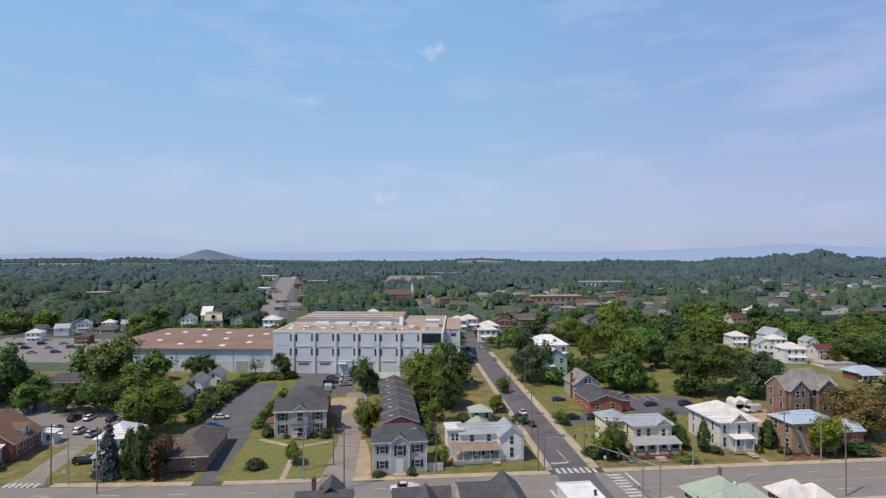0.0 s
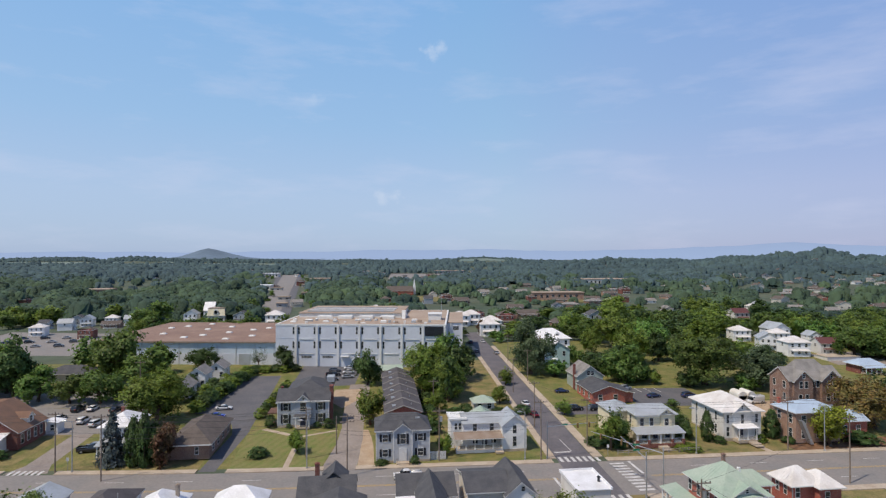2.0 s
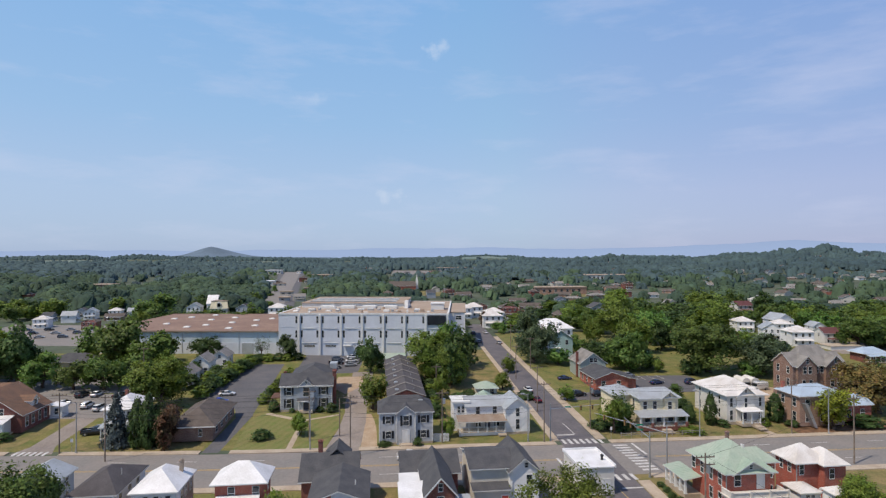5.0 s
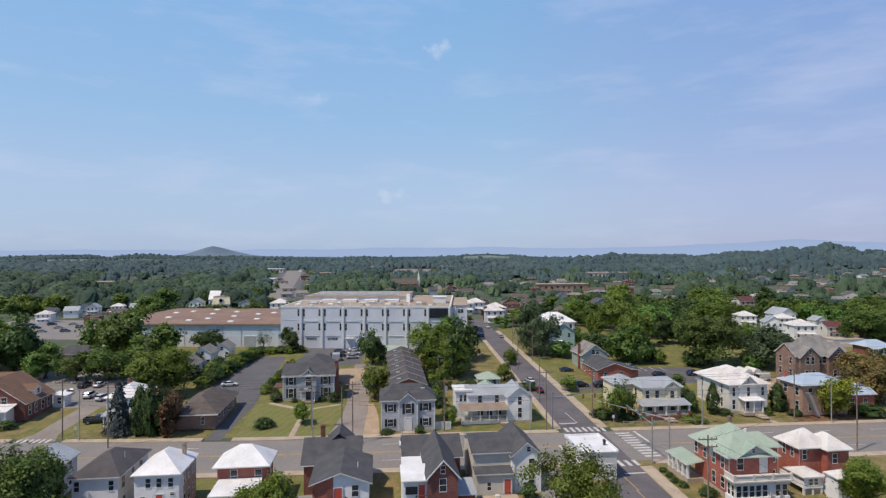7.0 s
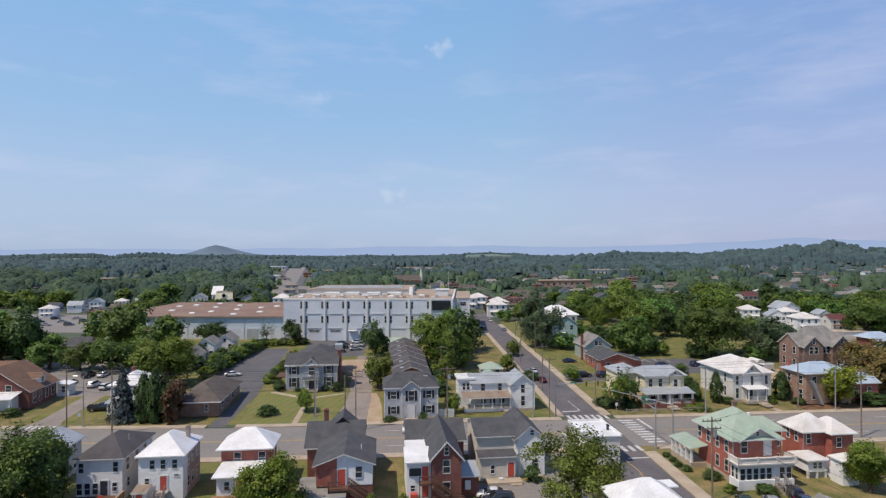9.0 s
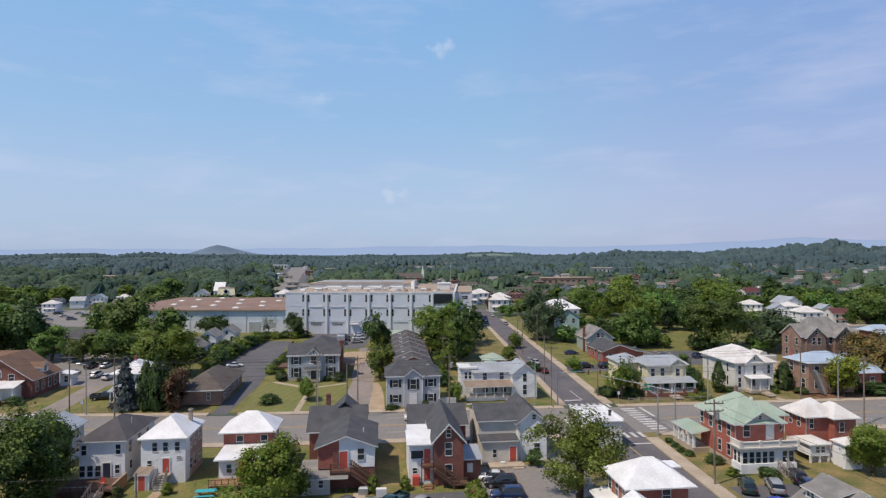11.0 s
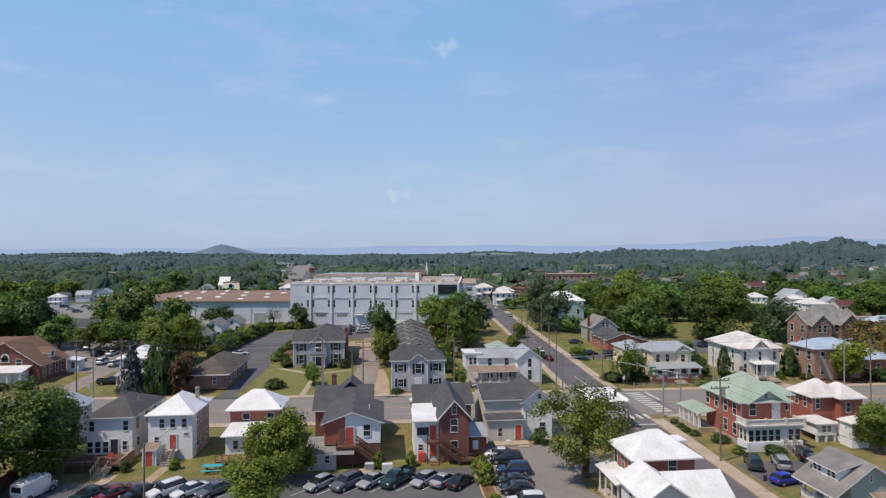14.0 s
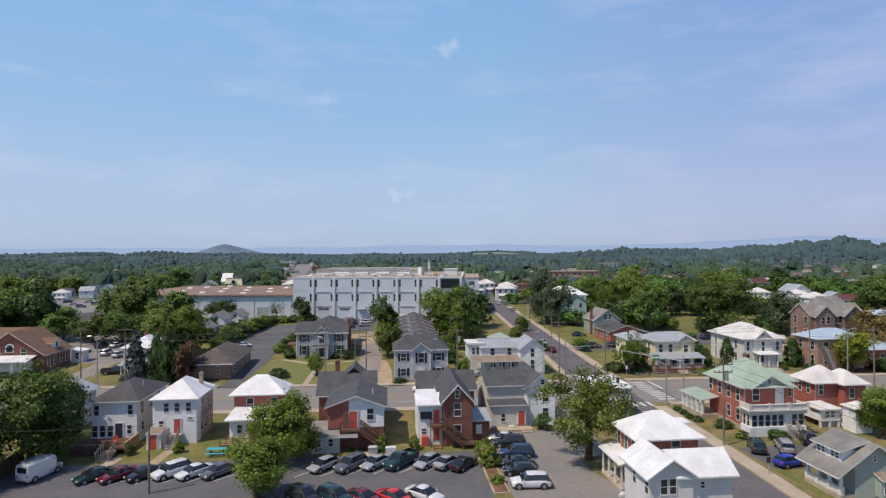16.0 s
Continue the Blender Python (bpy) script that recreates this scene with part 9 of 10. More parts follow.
def cream_mansard():
    """A house with a cream mansard slope, an arched dormer and a white gable behind it."""
    h = thing("house", -86.3, 326, 0, "cream house with steep mansard roof and arched dormer", "house")
    part("wall", walls(Shape(), -91, 323, -82, 331, 0, 4.6), SID_BEIGE, h)
    roof(h, [[(-91.4, 322.6, 4.5), (-81.6, 322.6, 4.5), (-82.2, 323.8, 8.4), (-90.8, 323.8, 8.4)]], SID_CREAM, name="mansard")
    part("mansard_top", Shape().box(-90.9, 323.6, 8.3, -82.1, 331, 8.6), METAL_RUST, h)
    part("upper_wall", walls(Shape(), -90.9, 323.9, -82.1, 331, 4.6, 8.3), SID_BEIGE, h)
    part("dormer", Shape().box(-87.7, 322.5, 5.2, -85.3, 323.8, 6.8).tube((-86.5, 322.5, 6.8), (-86.5, 323.8, 6.8), 1.2, n=16), TRIM, h)
    part("dormer_pane", Shape().box(-87.2, 322.42, 5.5, -85.8, 322.5, 6.8).tube((-86.5, 322.42, 6.8), (-86.5, 322.5, 6.8), 0.75, n=14), GLASS, h)
    for x in (-89.5, -86.5, -83.5):
        window(h, x, 323, 1.4, w=1.0, h=1.6)
    g = thing("house", -93, 338, 0, "white house with steep white metal gable", "house")
    part("wall", walls(Shape(), -96.5, 335, -91, 343, 0, 6.5, 4.4, "x"), SID_WHITE, g)
    roof(g, gable_planes(-96.5, 335, -91, 343, 6.5, 4.4, "x", 0.3), METAL_WHITE, 0.8)
    for x in (-95.2, -92.4):
        window(g, x, 335, 3.6)


def plain_house_sample(wall, top, w, d, z, rise, axis, label):
    """A small house for the outer town, with walls, roof, door and front windows."""
    h = new("house")
    part("wall", walls(Shape(), -w / 2, -d / 2, w / 2, d / 2, -2, z, rise if axis else 0, axis or "x"), wall, h)
    roof(h, gable_planes(-w / 2, -d / 2, w / 2, d / 2, z, rise, axis, 0.5) if axis else hip_planes(-w / 2, -d / 2, w / 2, d / 2, z, rise), top)
    for x in (-w * 0.3, w * 0.3):
        window(h, x, -d / 2, 0.9, w=1.4, h=1.3)
    chimney(h, w * 0.25, 0.4, z, z + rise + 0.5, 0.7)
    return tagged(h, label, "house", "houses of the outer town")


cream_mansard()
FAR = [far_house_sample(SID_WHITE, METAL_WORN, 9, 8, 5.6, 2.2, None, 0.8, "white two storey house with pale hipped roof"),
       far_house_sample(SID_WHITE, METAL_GREY, 8, 9, 5.4, 2.6, "y", 0.8, "white gabled house with grey metal roof"),
       far_house_sample(BRICK_BROWN, SHINGLE_TAUPE, 13, 8, 3.2, 1.9, "x", 0.0, "low brown brick house with brown roof"),
       far_house_sample(SID_BEIGE, SHINGLE_GREY, 10, 8, 4.2, 2.2, "x", 0.0, "beige house with grey shingle roof"),
       far_house_sample(BRICK_DARK, SHINGLE_TAUPE, 9, 9, 5.6, 2.3, None, 0.0, "dark brick house with brown hipped roof"),
       far_house_sample(SID_GREY, SHINGLE, 9, 8, 5.2, 2.4, "y", 0.0, "grey gabled house with charcoal roof"),
       far_house_sample(STUCCO, METAL_RED, 9, 8, 5.2, 2.2, "x", 0.6, "pale stuccoed house with dark red metal roof")]
spots = [(0, -156.8, 287, 8, 0.72), (1, -154.3, 306, 100, 0.72), (1, -151.3, 321, 12, 0.75), (5, -168, 313, 95, 0.62), (4, -130.2, 276, 5, 0.68), (2, -136.2, 314, 8, 0.7), (0, -141.5, 327, 8, 0.7), (5, -160, 330, 8, 0.7), (1, -130.2, 323, 100, 0.7), (0, -127.4, 332, 8, 0.7), (1, -102.5, 334, 5, 0.9), (5, -73, 326, -8, 0.9),
         (0, 53, 262, 0), (0, 57, 276, 0), (1, 39, 286, 4), (0, 45, 300, 4), (0, 52, 306, 0), (3, 34, 300, 0)]
for k, x, y, t, *size in spots:
    PLOTS.append((x, y))
    copy_thing(FAR[k], pose(x, y, land(x, y), 0, 0, t) @ Matrix.Scale(size[0] if size else 1.0, 4))
for k, x, y, t, size in ((0, 159.5, 233, -8, 0.84), (1, 156.4, 211, -24, 0.86), (0, 156.8, 196.6, -8, 0.92), (6, 171.4, 198.4, -8, 0.82), (0, 171, 224, -8, 0.8), (1, 185.5, 222, -8, 0.66)):
    PLOTS.append((x, y))
    copy_thing(FAR[k], pose(x, y, 0, 0, 0, t) @ Matrix.Scale(size, 4))
PLOTS.append((157, 168))
PLOTS.append((61, 186))
PLOTS.append((66, 211))
rng = random.Random(12)
count = 0
while count < 100:
    d = rng.uniform(250, 900) if count < 78 else rng.uniform(850, 1250)
    u = rng.uniform(-0.8, 0.8)
    x, y = streetwise(d * u, d)
    if is_clear(x, y, 6) or any((x - a) ** 2 + (y - b) ** 2 < 300 for a, b in PLOTS):
        continue
    if (u < -0.15 and d > 500 and rng.random() < 0.75) or (u < -0.3 and d < 400) or (0.3 < u < 0.8 and d < 345):
        continue
    PLOTS.append((x, y))
    copy_thing(FAR[rng.choice((0, 1, 2, 2, 3, 3, 4, 5) if d < 420 else (2, 2, 3, 4, 5))], pose(x, y, land(x, y), 0, 0, rng.choice((0, 0, 90, -90, 12, -20))) @ Matrix.Scale(rng.uniform(0.7, 0.95), 4))
    count += 1
PLAIN = [plain_house_sample(BRICK_TAN, SHINGLE_TAUPE, 13, 8, 2.9, 1.8, "x", "low tan brick house with brown roof"), plain_house_sample(SID_WHITE, SHINGLE_GREY, 11, 8, 3.0, 2.0, "x", "low white house with grey roof"),
         plain_house_sample(BRICK_BROWN, SHINGLE_GREY, 14, 8, 3.0, 1.7, None, "low brown brick house with grey hipped roof"), plain_house_sample(SID_BEIGE, SHINGLE_TAUPE, 9, 9, 4.8, 2.2, "y", "beige gabled house with brown roof")]
for k, ob in enumerate(PLAIN):
    x, y = streetwise((150, 260, 210, 330)[k], (520, 560, 640, 600)[k])
    PLOTS.append((x, y))
    ob.matrix_basis = pose(x, y, land(x, y))
count = 0
while count < 64:
    d = rng.uniform(380, 900) if count < 50 else rng.uniform(900, 1180)
    u = rng.uniform(0.05, 0.82) if count < 56 else rng.uniform(-0.3, -0.1)
    x, y = streetwise(d * u, d)
    if is_clear(x, y, 6) or any((x - a) ** 2 + (y - b) ** 2 < 330 for a, b in PLOTS):
        continue
    PLOTS.append((x, y))
    copy_thing(PLAIN[rng.randrange(4)], pose(x, y, land(x, y), 0, 0, rng.choice((0, 0, 12, -20, -35, 80))) @ Matrix.Scale(rng.uniform(0.7, 0.95), 4))
    count += 1
for ob in FAR:
    k = FAR.index(ob)
    x, y = ((-53.8, 316), (176, 232), (90, 330), (-20, 330), (70, 300), (120, 300), (205, 300))[k]
    PLOTS.append((x, y))
    ob.matrix_basis = pose(x, y, land(x, y))


def big_far(name, a, d, w, dep, z, m, top, label):
    """A larger building out in the town, with a flat roof and a row of windows."""
    x, y = streetwise(a, d)
    g = land(x, y)
    h = thing(name, x, y, g, label, "building")
    part("wall", walls(Shape(), x - w / 2, y - dep / 2, x + w / 2, y + dep / 2, g - 2, g + z), m, h)
    part("roof", Shape().box(x - w / 2 - 0.5, y - dep / 2 - 0.5, g + z, x + w / 2 + 0.5, y + dep / 2 + 0.5, g + z + 0.5), top, h)
    for i in range(int(w / 5)):
        window(h, x - w / 2 + 2.5 + i * 5, y - dep / 2, g + z * 0.35, w=2.2, h=z * 0.4, bars=0)
    PLOTS.append((x, y))


big_far("school", -318, 500, 44, 16, 7, BRICK_BROWN, ROOF_GRAVEL, "long low red brick school among trees")
big_far("school", 93, 478, 44, 14, 6, BRICK_TAN, ROOF_GRAVEL, "low tan brick block among trees")
big_far("store", -205, 600, 40, 18, 5, STUCCO, METAL_WHITE, "wide pale store with flat roof")
big_far("store", -168, 760, 26, 20, 5, BRICK_TAN, ROOF_GRAVEL, "wide tan store with flat roof")
big_far("store", -290, 900, 50, 22, 6, STUCCO, METAL_WHITE, "wide pale store with flat roof")
big_far("store", 190, 690, 60, 24, 7, STUCCO, ROOF_GRAVEL, "wide pale store with flat roof")
for a, d, w in ((-118, 408, 7), (-134, 470, 10), (-128, 520, 8), (-176, 590, 12), (-160, 650, 10)):
    big_far("shop", a, d, w, 6, 3.0, (SID_GREY, BRICK_TAN, SID_BEIGE)[d % 3], ROOF_GRAVEL, "small roadside shop with flat roof beside the highway")
big_far("plant", 6, 1075, 56, 30, 5, SID_GREY, ROOF_GRAVEL, "far grey plant building with flat roof")
x, y = streetwise(-42, 520)
c = thing("church", x, y, land(x, y), "brick church with brown roof and white steeple", "church")
g = land(x, y)
part("wall", walls(Shape(), x - 12, y - 6, x + 12, y + 6, g - 2, g + 5, 4, "x"), BRICK, c)
roof(c, gable_planes(x - 12, y - 6, x + 12, y + 6, g + 5, 4, "x"), SHINGLE_TAUPE)
part("steeple", Shape().box(x + 12, y - 2, g, x + 14.4, y + 0.4, g + 8).hull([(x + 12, y - 2, g + 8), (x + 14.4, y - 2, g + 8), (x + 14.4, y + 0.4, g + 8), (x + 12, y + 0.4, g + 8), (x + 13.2, y - 0.8, g + 16)],
     [(0, 1, 4), (1, 2, 4), (2, 3, 4), (3, 0, 4)]), TRIM, c)


def laid(name, pts, m, label, lift=0.35):
    """A patch that follows the rolling ground, cut into small squares."""
    s = Shape()
    (a0, b0), (a1, b1), (a2, b2), (a3, b3) = pts
    n = 14
    grid = []
    for i in range(n + 1):
        for j in range(n + 1):
            u, v = i / n, j / n
            a = (a0 * (1 - u) + a1 * u) * (1 - v) + (a3 * (1 - u) + a2 * u) * v
            b = (b0 * (1 - u) + b1 * u) * (1 - v) + (b3 * (1 - u) + b2 * u) * v
            x, y = streetwise(a, b)
            grid.append((x, y, land(x, y) + lift))
    faces = [(i * (n + 1) + j, (i + 1) * (n + 1) + j, (i + 1) * (n + 1) + j + 1, i * (n + 1) + j + 1) for i in range(n) for j in range(n)]
    s.hull(grid, faces)
    return solid(name, s, m, label, "field" if name == "field" else "road", kind="structure", smooth=True)


# clearings, as a spread of directions and distances
OPEN = [(-0.325, 350, -0.235, 980), (-0.12, 455, 0.0, 520), (-0.10, 820, 0.06, 1050), (0.15, 440, 0.25, 480), (0.365, 330, 0.40, 560), (-0.62, 470, -0.5, 520), (0.24, 640, 0.32, 700)]
laid("road", [(-118, 352), (-104, 352), (-255, 980), (-282, 980)], ASPHALT_OLD, "pale highway running away through the town", 0.4)
laid("paving", [(-112, 352), (-97, 352), (-243, 960), (-288, 960)], ASPHALT, "wide dark car parks beside the highway", 0.3)
laid("paving", [(-84, 820), (45, 820), (60, 1040), (-100, 1040)], ASPHALT_OLD, "pale bare ground and car parks", 0.3)
laid("paving", [(-55, 455), (0, 455), (0, 515), (-62, 515)], LAWN_DRY, "dry open ground before the church", 0.3)
laid("paving", [(133, 340), (138, 340), (216, 540), (209, 540)], ASPHALT_OLD, "grey street running uphill", 0.3)
laid("paving", [(72, 445), (115, 445), (118, 480), (74, 480)], LAWN_DRY, "dry lawn before the tan block", 0.3)
for u0, u1, d0, d1, words in ((-0.80, -0.62, 1820, 2120, "pale green field below a wooded ridge"), (-0.60, -0.47, 1760, 2180, "haze-tinted pale field below a wooded ridge"), (-0.46, -0.30, 1700, 2050, "pale green field below the lone hill"),
                              (0.025, 0.105, 2120, 2330, "pale green hill field"), (-0.27, -0.17, 1500, 1640, "pale field among woods")):
    laid("field", [(u0 * d0, d0), (u1 * d0, d0), (u1 * d1, d1), (u0 * d1, d1)], FIELD_HAZED, words, 0.6)

# mid-distance trees
rng = random.Random(5)
placed = []
n = 0
for attempt in range(2500):
    if n == 140:
        break
    d = 130 + 130 * math.sqrt(rng.random())
    u = rng.uniform(-0.84, 0.84)
    x, y = streetwise(d * u, d)
    if (-0.8 < u < -0.5 and d < 225) or (-0.34 < u < -0.22 and d > 262):
        continue
    if 60 < x < 178 and 140 < y < 262:
        continue
    h, r = rng.uniform(7.5, 14), rng.uniform(4.2, 7.2)
    h = min(h, open_height(x, y, r))
    r = min(r, h * 0.75)
    if h < 2.5 or is_clear(x, y, 4) or any((x - a) ** 2 + (y - b) ** 2 < 45 for a, b in placed):
        continue
    placed.append((x, y))
    key = rng.choice(("mid", "mid", "midlight", "middark")) + str(rng.randrange(3))
    tree(key, x, y, h, r, "leafy street tree among the houses of the town", group="trees of the town")
    n += 1
for i in range(26):
    d = 360 + 24 * i
    u = (-0.318, -0.242)[i % 2] + 0.012 * math.sin(i * 2.3)
    x, y = streetwise(d * u, d)
    tree("mid%d" % (i % 3), x, y, 5 + 2 * math.sin(i * 1.3), 3.4, "small street tree beside the highway", z=land(x, y), group="trees beside the highway")
# belts of trees farther back, joined
for leaf, kind, many, words in ((LEAF, "mid", 70, "green trees of the town past the nearer gardens"), (LEAF_DARK, "middark", 45, "dark green trees of the town past the nearer gardens"), (LEAF_LIGHT, "midlight", 40, "pale green trees of the town past the nearer gardens")):
    verts, facing = [], []
    n = 0
    for attempt in range(1500):
        if n == many:
            break
        d = rng.uniform(240, 345)
        u = rng.uniform(-0.84, 0.84)
        x, y = streetwise(d * u, d)
        h, r = rng.uniform(8, 14), rng.uniform(4.6, 7.6)
        h = min(h, open_height(x, y, r))
        if h < 5 or is_clear(x, y, 4) or (-0.34 < u < -0.22) or any((x - a) ** 2 + (y - b) ** 2 < 26 for a, b in placed):
            continue
        placed.append((x, y))
        cards, soft = CROWNS[kind + str(n % 3)]
        turn = rng.uniform(0, 6.28)
        m = np.array([[math.cos(turn), -math.sin(turn), 0], [math.sin(turn), math.cos(turn), 0], [0, 0, 1]])
        verts.append(cards @ m.T * np.array([r / 4, r / 4, h / 10]) + np.array([x, y, 0]))
        facing.append(soft @ m.T)
        n += 1
    ob = new("tree_belt", quads_mesh("tree_belt", np.concatenate(verts), leaf, np.concatenate(facing)))
    tagged(ob, words, "trees", kind="stuff")
# a thick line of trees behind the factory and on the slope to its right
for i in range(26):
    x, y = -60 + i * 4.6, 258 + 6 * math.sin(i * 2.1)
    if abs(x - side_x(y)) > 8:
        tree("mid%d" % (i % 3), x, y, 10 + 3 * math.sin(i * 1.7), 5.5, "leafy tree in the row behind the factory", group="trees behind the factory")


def lobes_mesh(name, parts, m):
    """Rounded lobes, each of two rings of six and a top, all in one mesh."""
    v = np.concatenate(parts)
    f = []
    for k in range(6):
        n = (k + 1) % 6
        f += [(k, n, 6 + n), (k, 6 + n, 6 + k), (6 + k, 6 + n, 12)]
    f = np.array(f, dtype=np.int32)
    faces = (f[None, :, :] + (np.arange(len(v) // 13, dtype=np.int32) * 13)[:, None, None]).reshape(-1, 3)
    me = bpy.data.meshes.new(name)
    me.vertices.add(len(v))
    me.vertices.foreach_set("co", v.astype(np.float32).ravel())
    me.loops.add(faces.size)
    me.loops.foreach_set("vertex_index", faces.ravel())
    me.polygons.add(len(faces))
    me.polygons.foreach_set("loop_start", np.arange(0, faces.size, 3, dtype=np.int32))
    me.polygons.foreach_set("use_smooth", np.ones(len(faces), dtype=bool))
    me.materials.append(m)
    me.update(calc_edges=True)
    nor = np.empty(len(v) * 3, dtype=np.float32)
    me.vertices.foreach_get("normal", nor)
    nor = nor.reshape(-1, 3) * 0.8 + np.array([0.0, 0.0, 0.4])
    me.normals_split_custom_set_from_vertices((nor / np.linalg.norm(nor, axis=1)[:, None]).tolist())
    return new(name, me)


MEADOWS = [(-0.80, 1840, -0.615, 2120), (-0.605, 1780, -0.465, 2150), (-0.46, 1720, -0.30, 2030), (0.022, 2100, 0.108, 2290), (-0.27, 1500, -0.17, 1640)]


def heap_of(rng, x, y, g, h, r, m):
    """One far tree: m rounded lobes, the first in the middle."""
    ring = np.arange(6) * (math.pi / 3)
    heap = []
    for i in range(m):
        t = i * 2.4 + rng.uniform(0, 1.2)
        q = r * (0.0 if i == 0 else rng.uniform(0.45, 0.72))
        lr = r * (0.72 if i == 0 else rng.uniform(0.40, 0.60))
        lh = h * (0.5 if i == 0 else rng.uniform(0.28, 0.40))
        cz = g + h * (0.5 if i == 0 else rng.uniform(0.30, 0.64))
        cx, cy = x + q * math.cos(t), y + q * math.sin(t)
        s0 = ring + rng.uniform(0, 1)
        w = lr * rng.uniform(0.78, 1.18, size=(2, 6))
        low = np.stack([cx + w[0] * np.cos(s0), cy + w[0] * np.sin(s0), np.full(6, cz - lh * 0.8)], axis=1)
        up = np.stack([cx + 0.80 * w[1] * np.cos(s0 + 0.5), cy + 0.80 * w[1] * np.sin(s0 + 0.5), cz + lh * rng.uniform(0.2, 0.7, size=6)], axis=1)
        heap.append(np.concatenate([low, up, [[cx, cy, min(cz + lh * 0.86, g + h)]]]))
    return heap


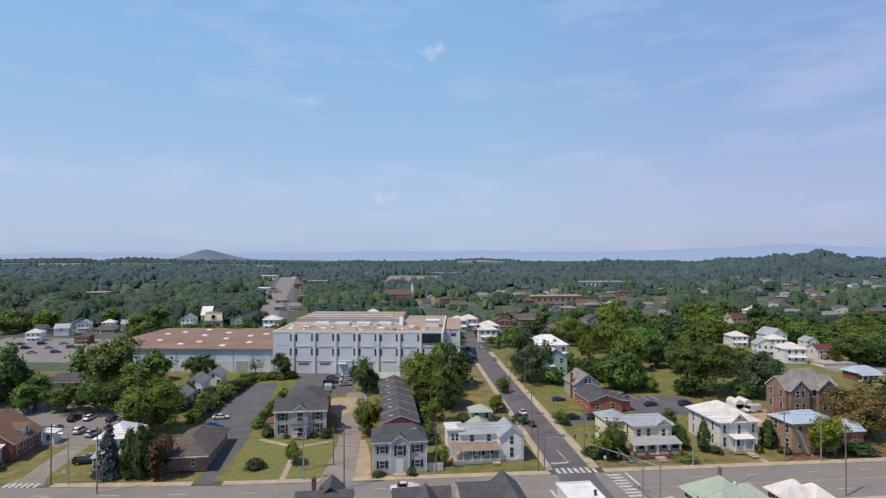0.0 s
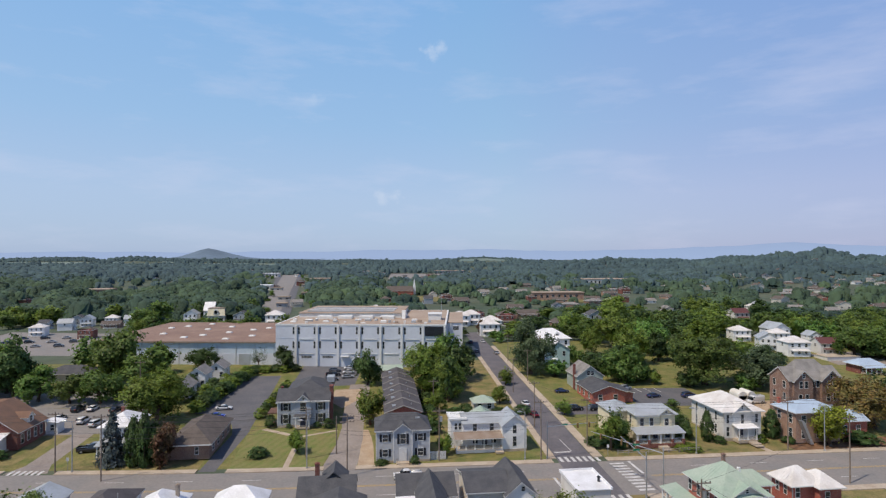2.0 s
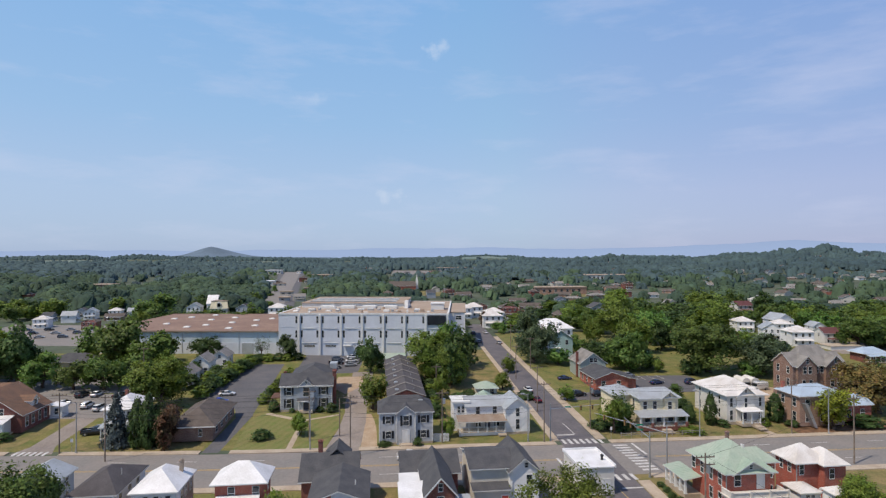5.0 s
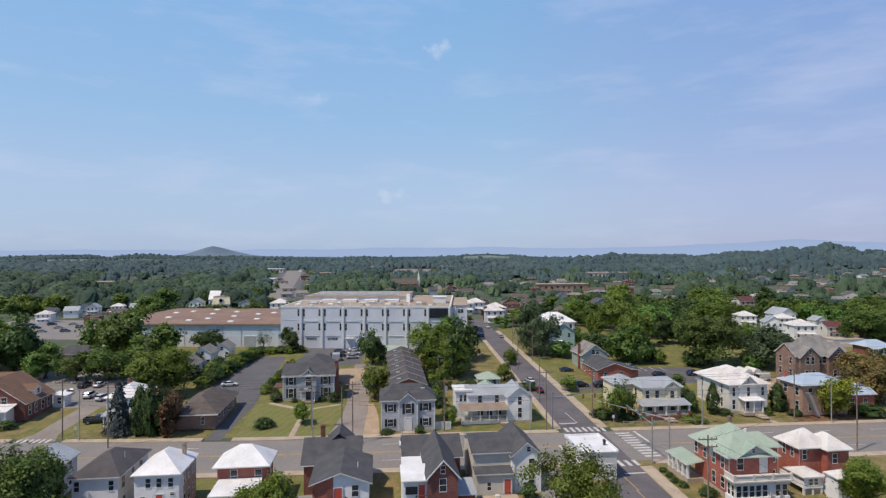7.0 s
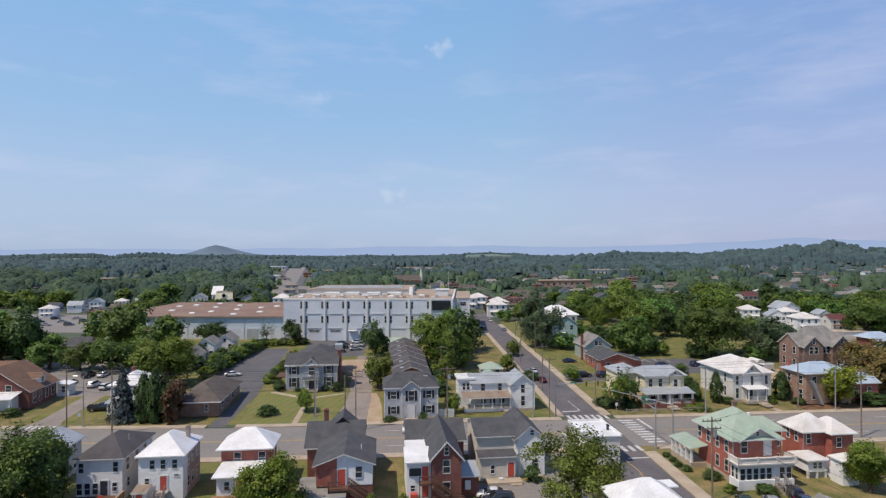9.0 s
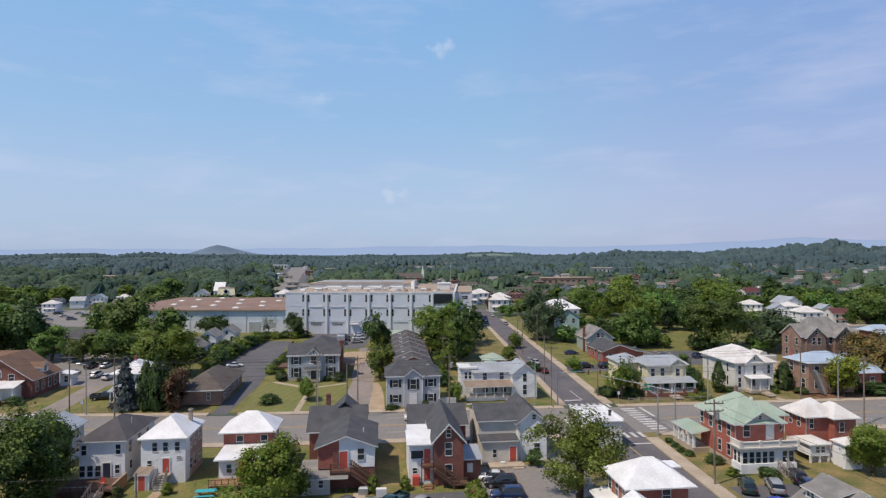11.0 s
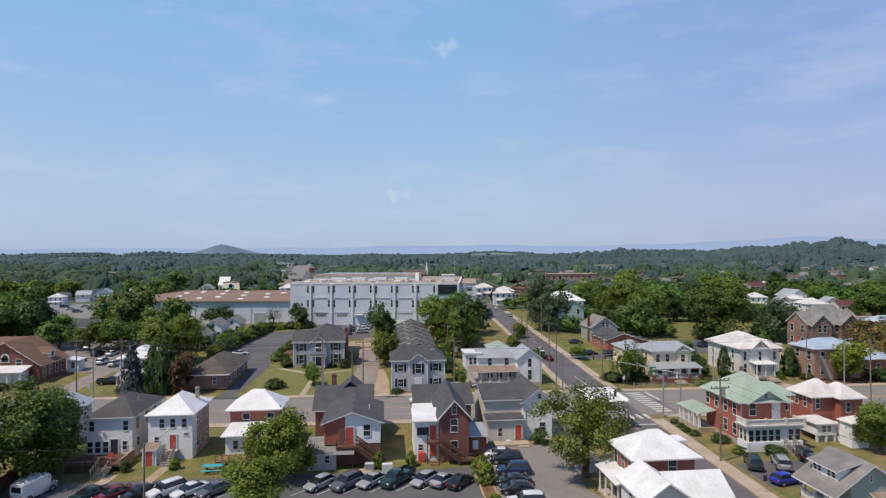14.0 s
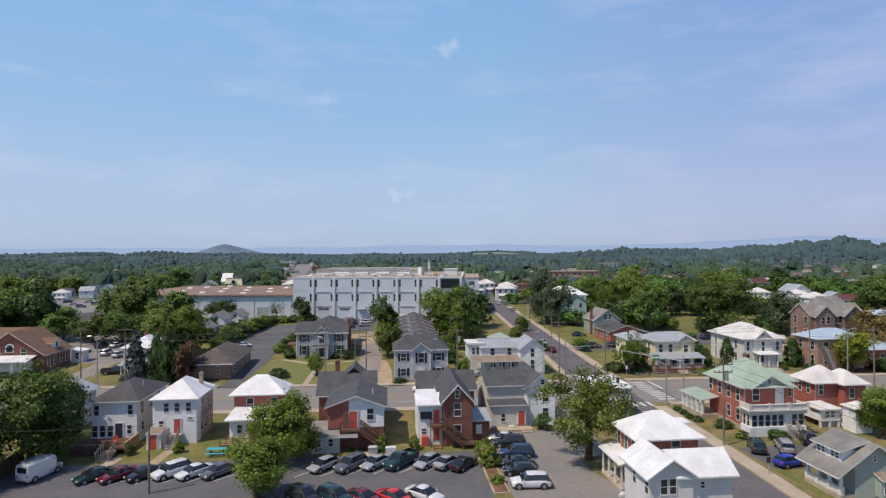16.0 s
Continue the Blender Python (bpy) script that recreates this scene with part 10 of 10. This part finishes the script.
def far_woods():
    """Woods past the town: many trees, each a heap of lobes with loose leaves where it is near enough to tell."""
    rng = np.random.default_rng(8)
    near, crowns, far = [], [], []
    for k in range(34000):
        d = 315 * math.exp(rng.random() * math.log(7.98))
        u = rng.uniform(-0.86, 0.86)
        a = d * u
        x, y = streetwise(a, d)
        if d < 440 and is_clear(x, y, 4):
            continue
        if any(p < u < r and q < d < s for p, q, r, s in OPEN + MEADOWS):
            continue
        if d < 620 and k % 9 < 5:
            continue
        wood = noise.noise((a / 160, d / 220, 7.7))
        left = u < -0.12 and 480 < d < 1500
        hill = d > 850 and u > 0.1
        if wood < (-0.45 if left or hill else -0.02) and rng.random() < 0.88:
            continue
        # belts of taller and lower trees
        belt = 1.0 + 0.55 * noise.noise((a / 70, d / 120, 3.1)) + 0.25 * noise.noise((a / 24, d / 30, 9.1))
        r = 3.2 + 6.4 * rng.random() ** 2.0
        h = r * rng.uniform(1.35, 1.75)
        if d > 620:
            h, r = (4.4 + 0.62 * h) * belt, r * 1.2
        low = open_height(x, y, r) + (d > 700) * 2.0
        if low < h and (d < 400 or rng.random() < 0.75):
            h = low
        r = min(r, h * 0.85)
        if h < 4.0 or (-0.34 < u < -0.22 and d < 440):
            continue
        g = land(x, y)
        m = 6 if d < 620 else 3 if d < 900 else 2 if d < 1300 else 1
        (crowns if d < 640 + 70 * rng.normal() else far).extend(heap_of(rng, x, y, g, h, r, m))
        if d < 760:
            n = 48 if d < 520 else 16
            nn = rng.normal(size=(n, 3))
            nn /= np.linalg.norm(nn, axis=1)[:, None]
            nn[:, 2] = np.abs(nn[:, 2]) * 1.2 - 0.25
            c = np.array([x, y, g + h * 0.5]) + nn * np.array([r * 0.95, r * 0.95, h * 0.5]) * rng.uniform(0.8, 1.08, size=(n, 1))
            near.append(leaf_cards(rng, c, nn + np.array([0, 0, 0.4]), r * (0.19 if d < 520 else 0.24), 0.4))
    # the wooded far ridge
    for k in range(7000):
        d, u = rng.uniform(2140, 2500), rng.uniform(-0.86, 0.16)
        if not any(p < u < r and q < d < s for p, q, r, s in MEADOWS):
            x, y = streetwise(d * u, d)
            far.extend(heap_of(rng, x, y, land(x, y), rng.uniform(6, 9), rng.uniform(5, 8), 1))
    # tall trees standing out on the hilltop
    for u0, n, h in ((0.575, 5, 17), (0.608, 6, 20), (0.632, 7, 18), (0.672, 16, 25), (0.700, 6, 19), (0.53, 4, 13), (0.745, 6, 15), (0.49, 4, 13), (0.79, 5, 15)):
        for k in range(n):
            d = rng.uniform(1190, 1260)
            x, y = streetwise(d * (u0 + 0.0075 * rng.normal()), d)
            far.extend(heap_of(rng, x, y, land(x, y), h * rng.uniform(0.75, 1.1), h * rng.uniform(0.42, 0.6), 6))
    ob = new("far_trees", quads_mesh("far_trees", np.concatenate(near), LEAF_FAR_HAZED))
    tagged(ob, "loose outer leaves of the trees of the outer town", "trees", kind="stuff")
    ob = lobes_mesh("far_tree_crowns", crowns, LEAF_CORE_HAZED)
    tagged(ob, "dense crowns of the trees of the outer town", "trees", kind="stuff")
    ob = lobes_mesh("far_woods", far, LEAF_WOODS_HAZED)
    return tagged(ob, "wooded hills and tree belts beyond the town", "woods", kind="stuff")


far_woods()

# past the main street the town climbs a gentle slope and then lies level again: the flat plan is shrunk onto it towards
# the eye point, to fit the camera's view
FOOT, TOP, RISE = 104.0, 198.9, 0.0375


def laid_on(y):
    """How far a place of the flat plan is drawn in to the eye point when it is laid on the slope."""
    y = np.clip(y, FOOT, TOP)
    return (EYE_LEVEL + RISE * FOOT) / (EYE_LEVEL + RISE * y)


def lay_points(co):
    k = laid_on(co[:, 1])[:, None]
    mid = np.array([0.0, 0.0, EYE_LEVEL])
    return mid + (co - mid) * k


for ob in [o for o in scene.objects if o.parent is None and o.type not in ("CAMERA", "LIGHT") and o not in SET_DOWN]:
    if ob.type == "MESH" and ob.matrix_basis == Matrix():
        me = ob.data
        if len(me.polygons) < 20000:
            bm = bmesh.new()
            bm.from_mesh(me)
            for y in (FOOT, TOP):
                bmesh.ops.bisect_plane(bm, geom=bm.verts[:] + bm.edges[:] + bm.faces[:], plane_co=(0, y, 0), plane_no=(0, 1, 0))
            bm.to_mesh(me)
            bm.free()
        co = np.empty(len(me.vertices) * 3, dtype=np.float32)
        me.vertices.foreach_get("co", co)
        me.vertices.foreach_set("co", lay_points(co.reshape(-1, 3).astype(np.float64)).astype(np.float32).ravel())
        me.update()
    elif ob.type == "CURVE":
        for sp in ob.data.splines:
            co = lay_points(np.array([p.co[:3] for p in sp.points]))
            for p, q in zip(sp.points, co):
                p.co = (*q, 1)
    else:
        ob.matrix_basis = toward(float(laid_on(ob.matrix_basis.translation.y))) @ ob.matrix_basis

# plan units to metres
for ob in list(scene.objects):
    if ob.parent is None and ob.type not in ("CAMERA", "LIGHT"):
        ob.matrix_basis = Matrix.Scale(UNIT, 4) @ ob.matrix_basis
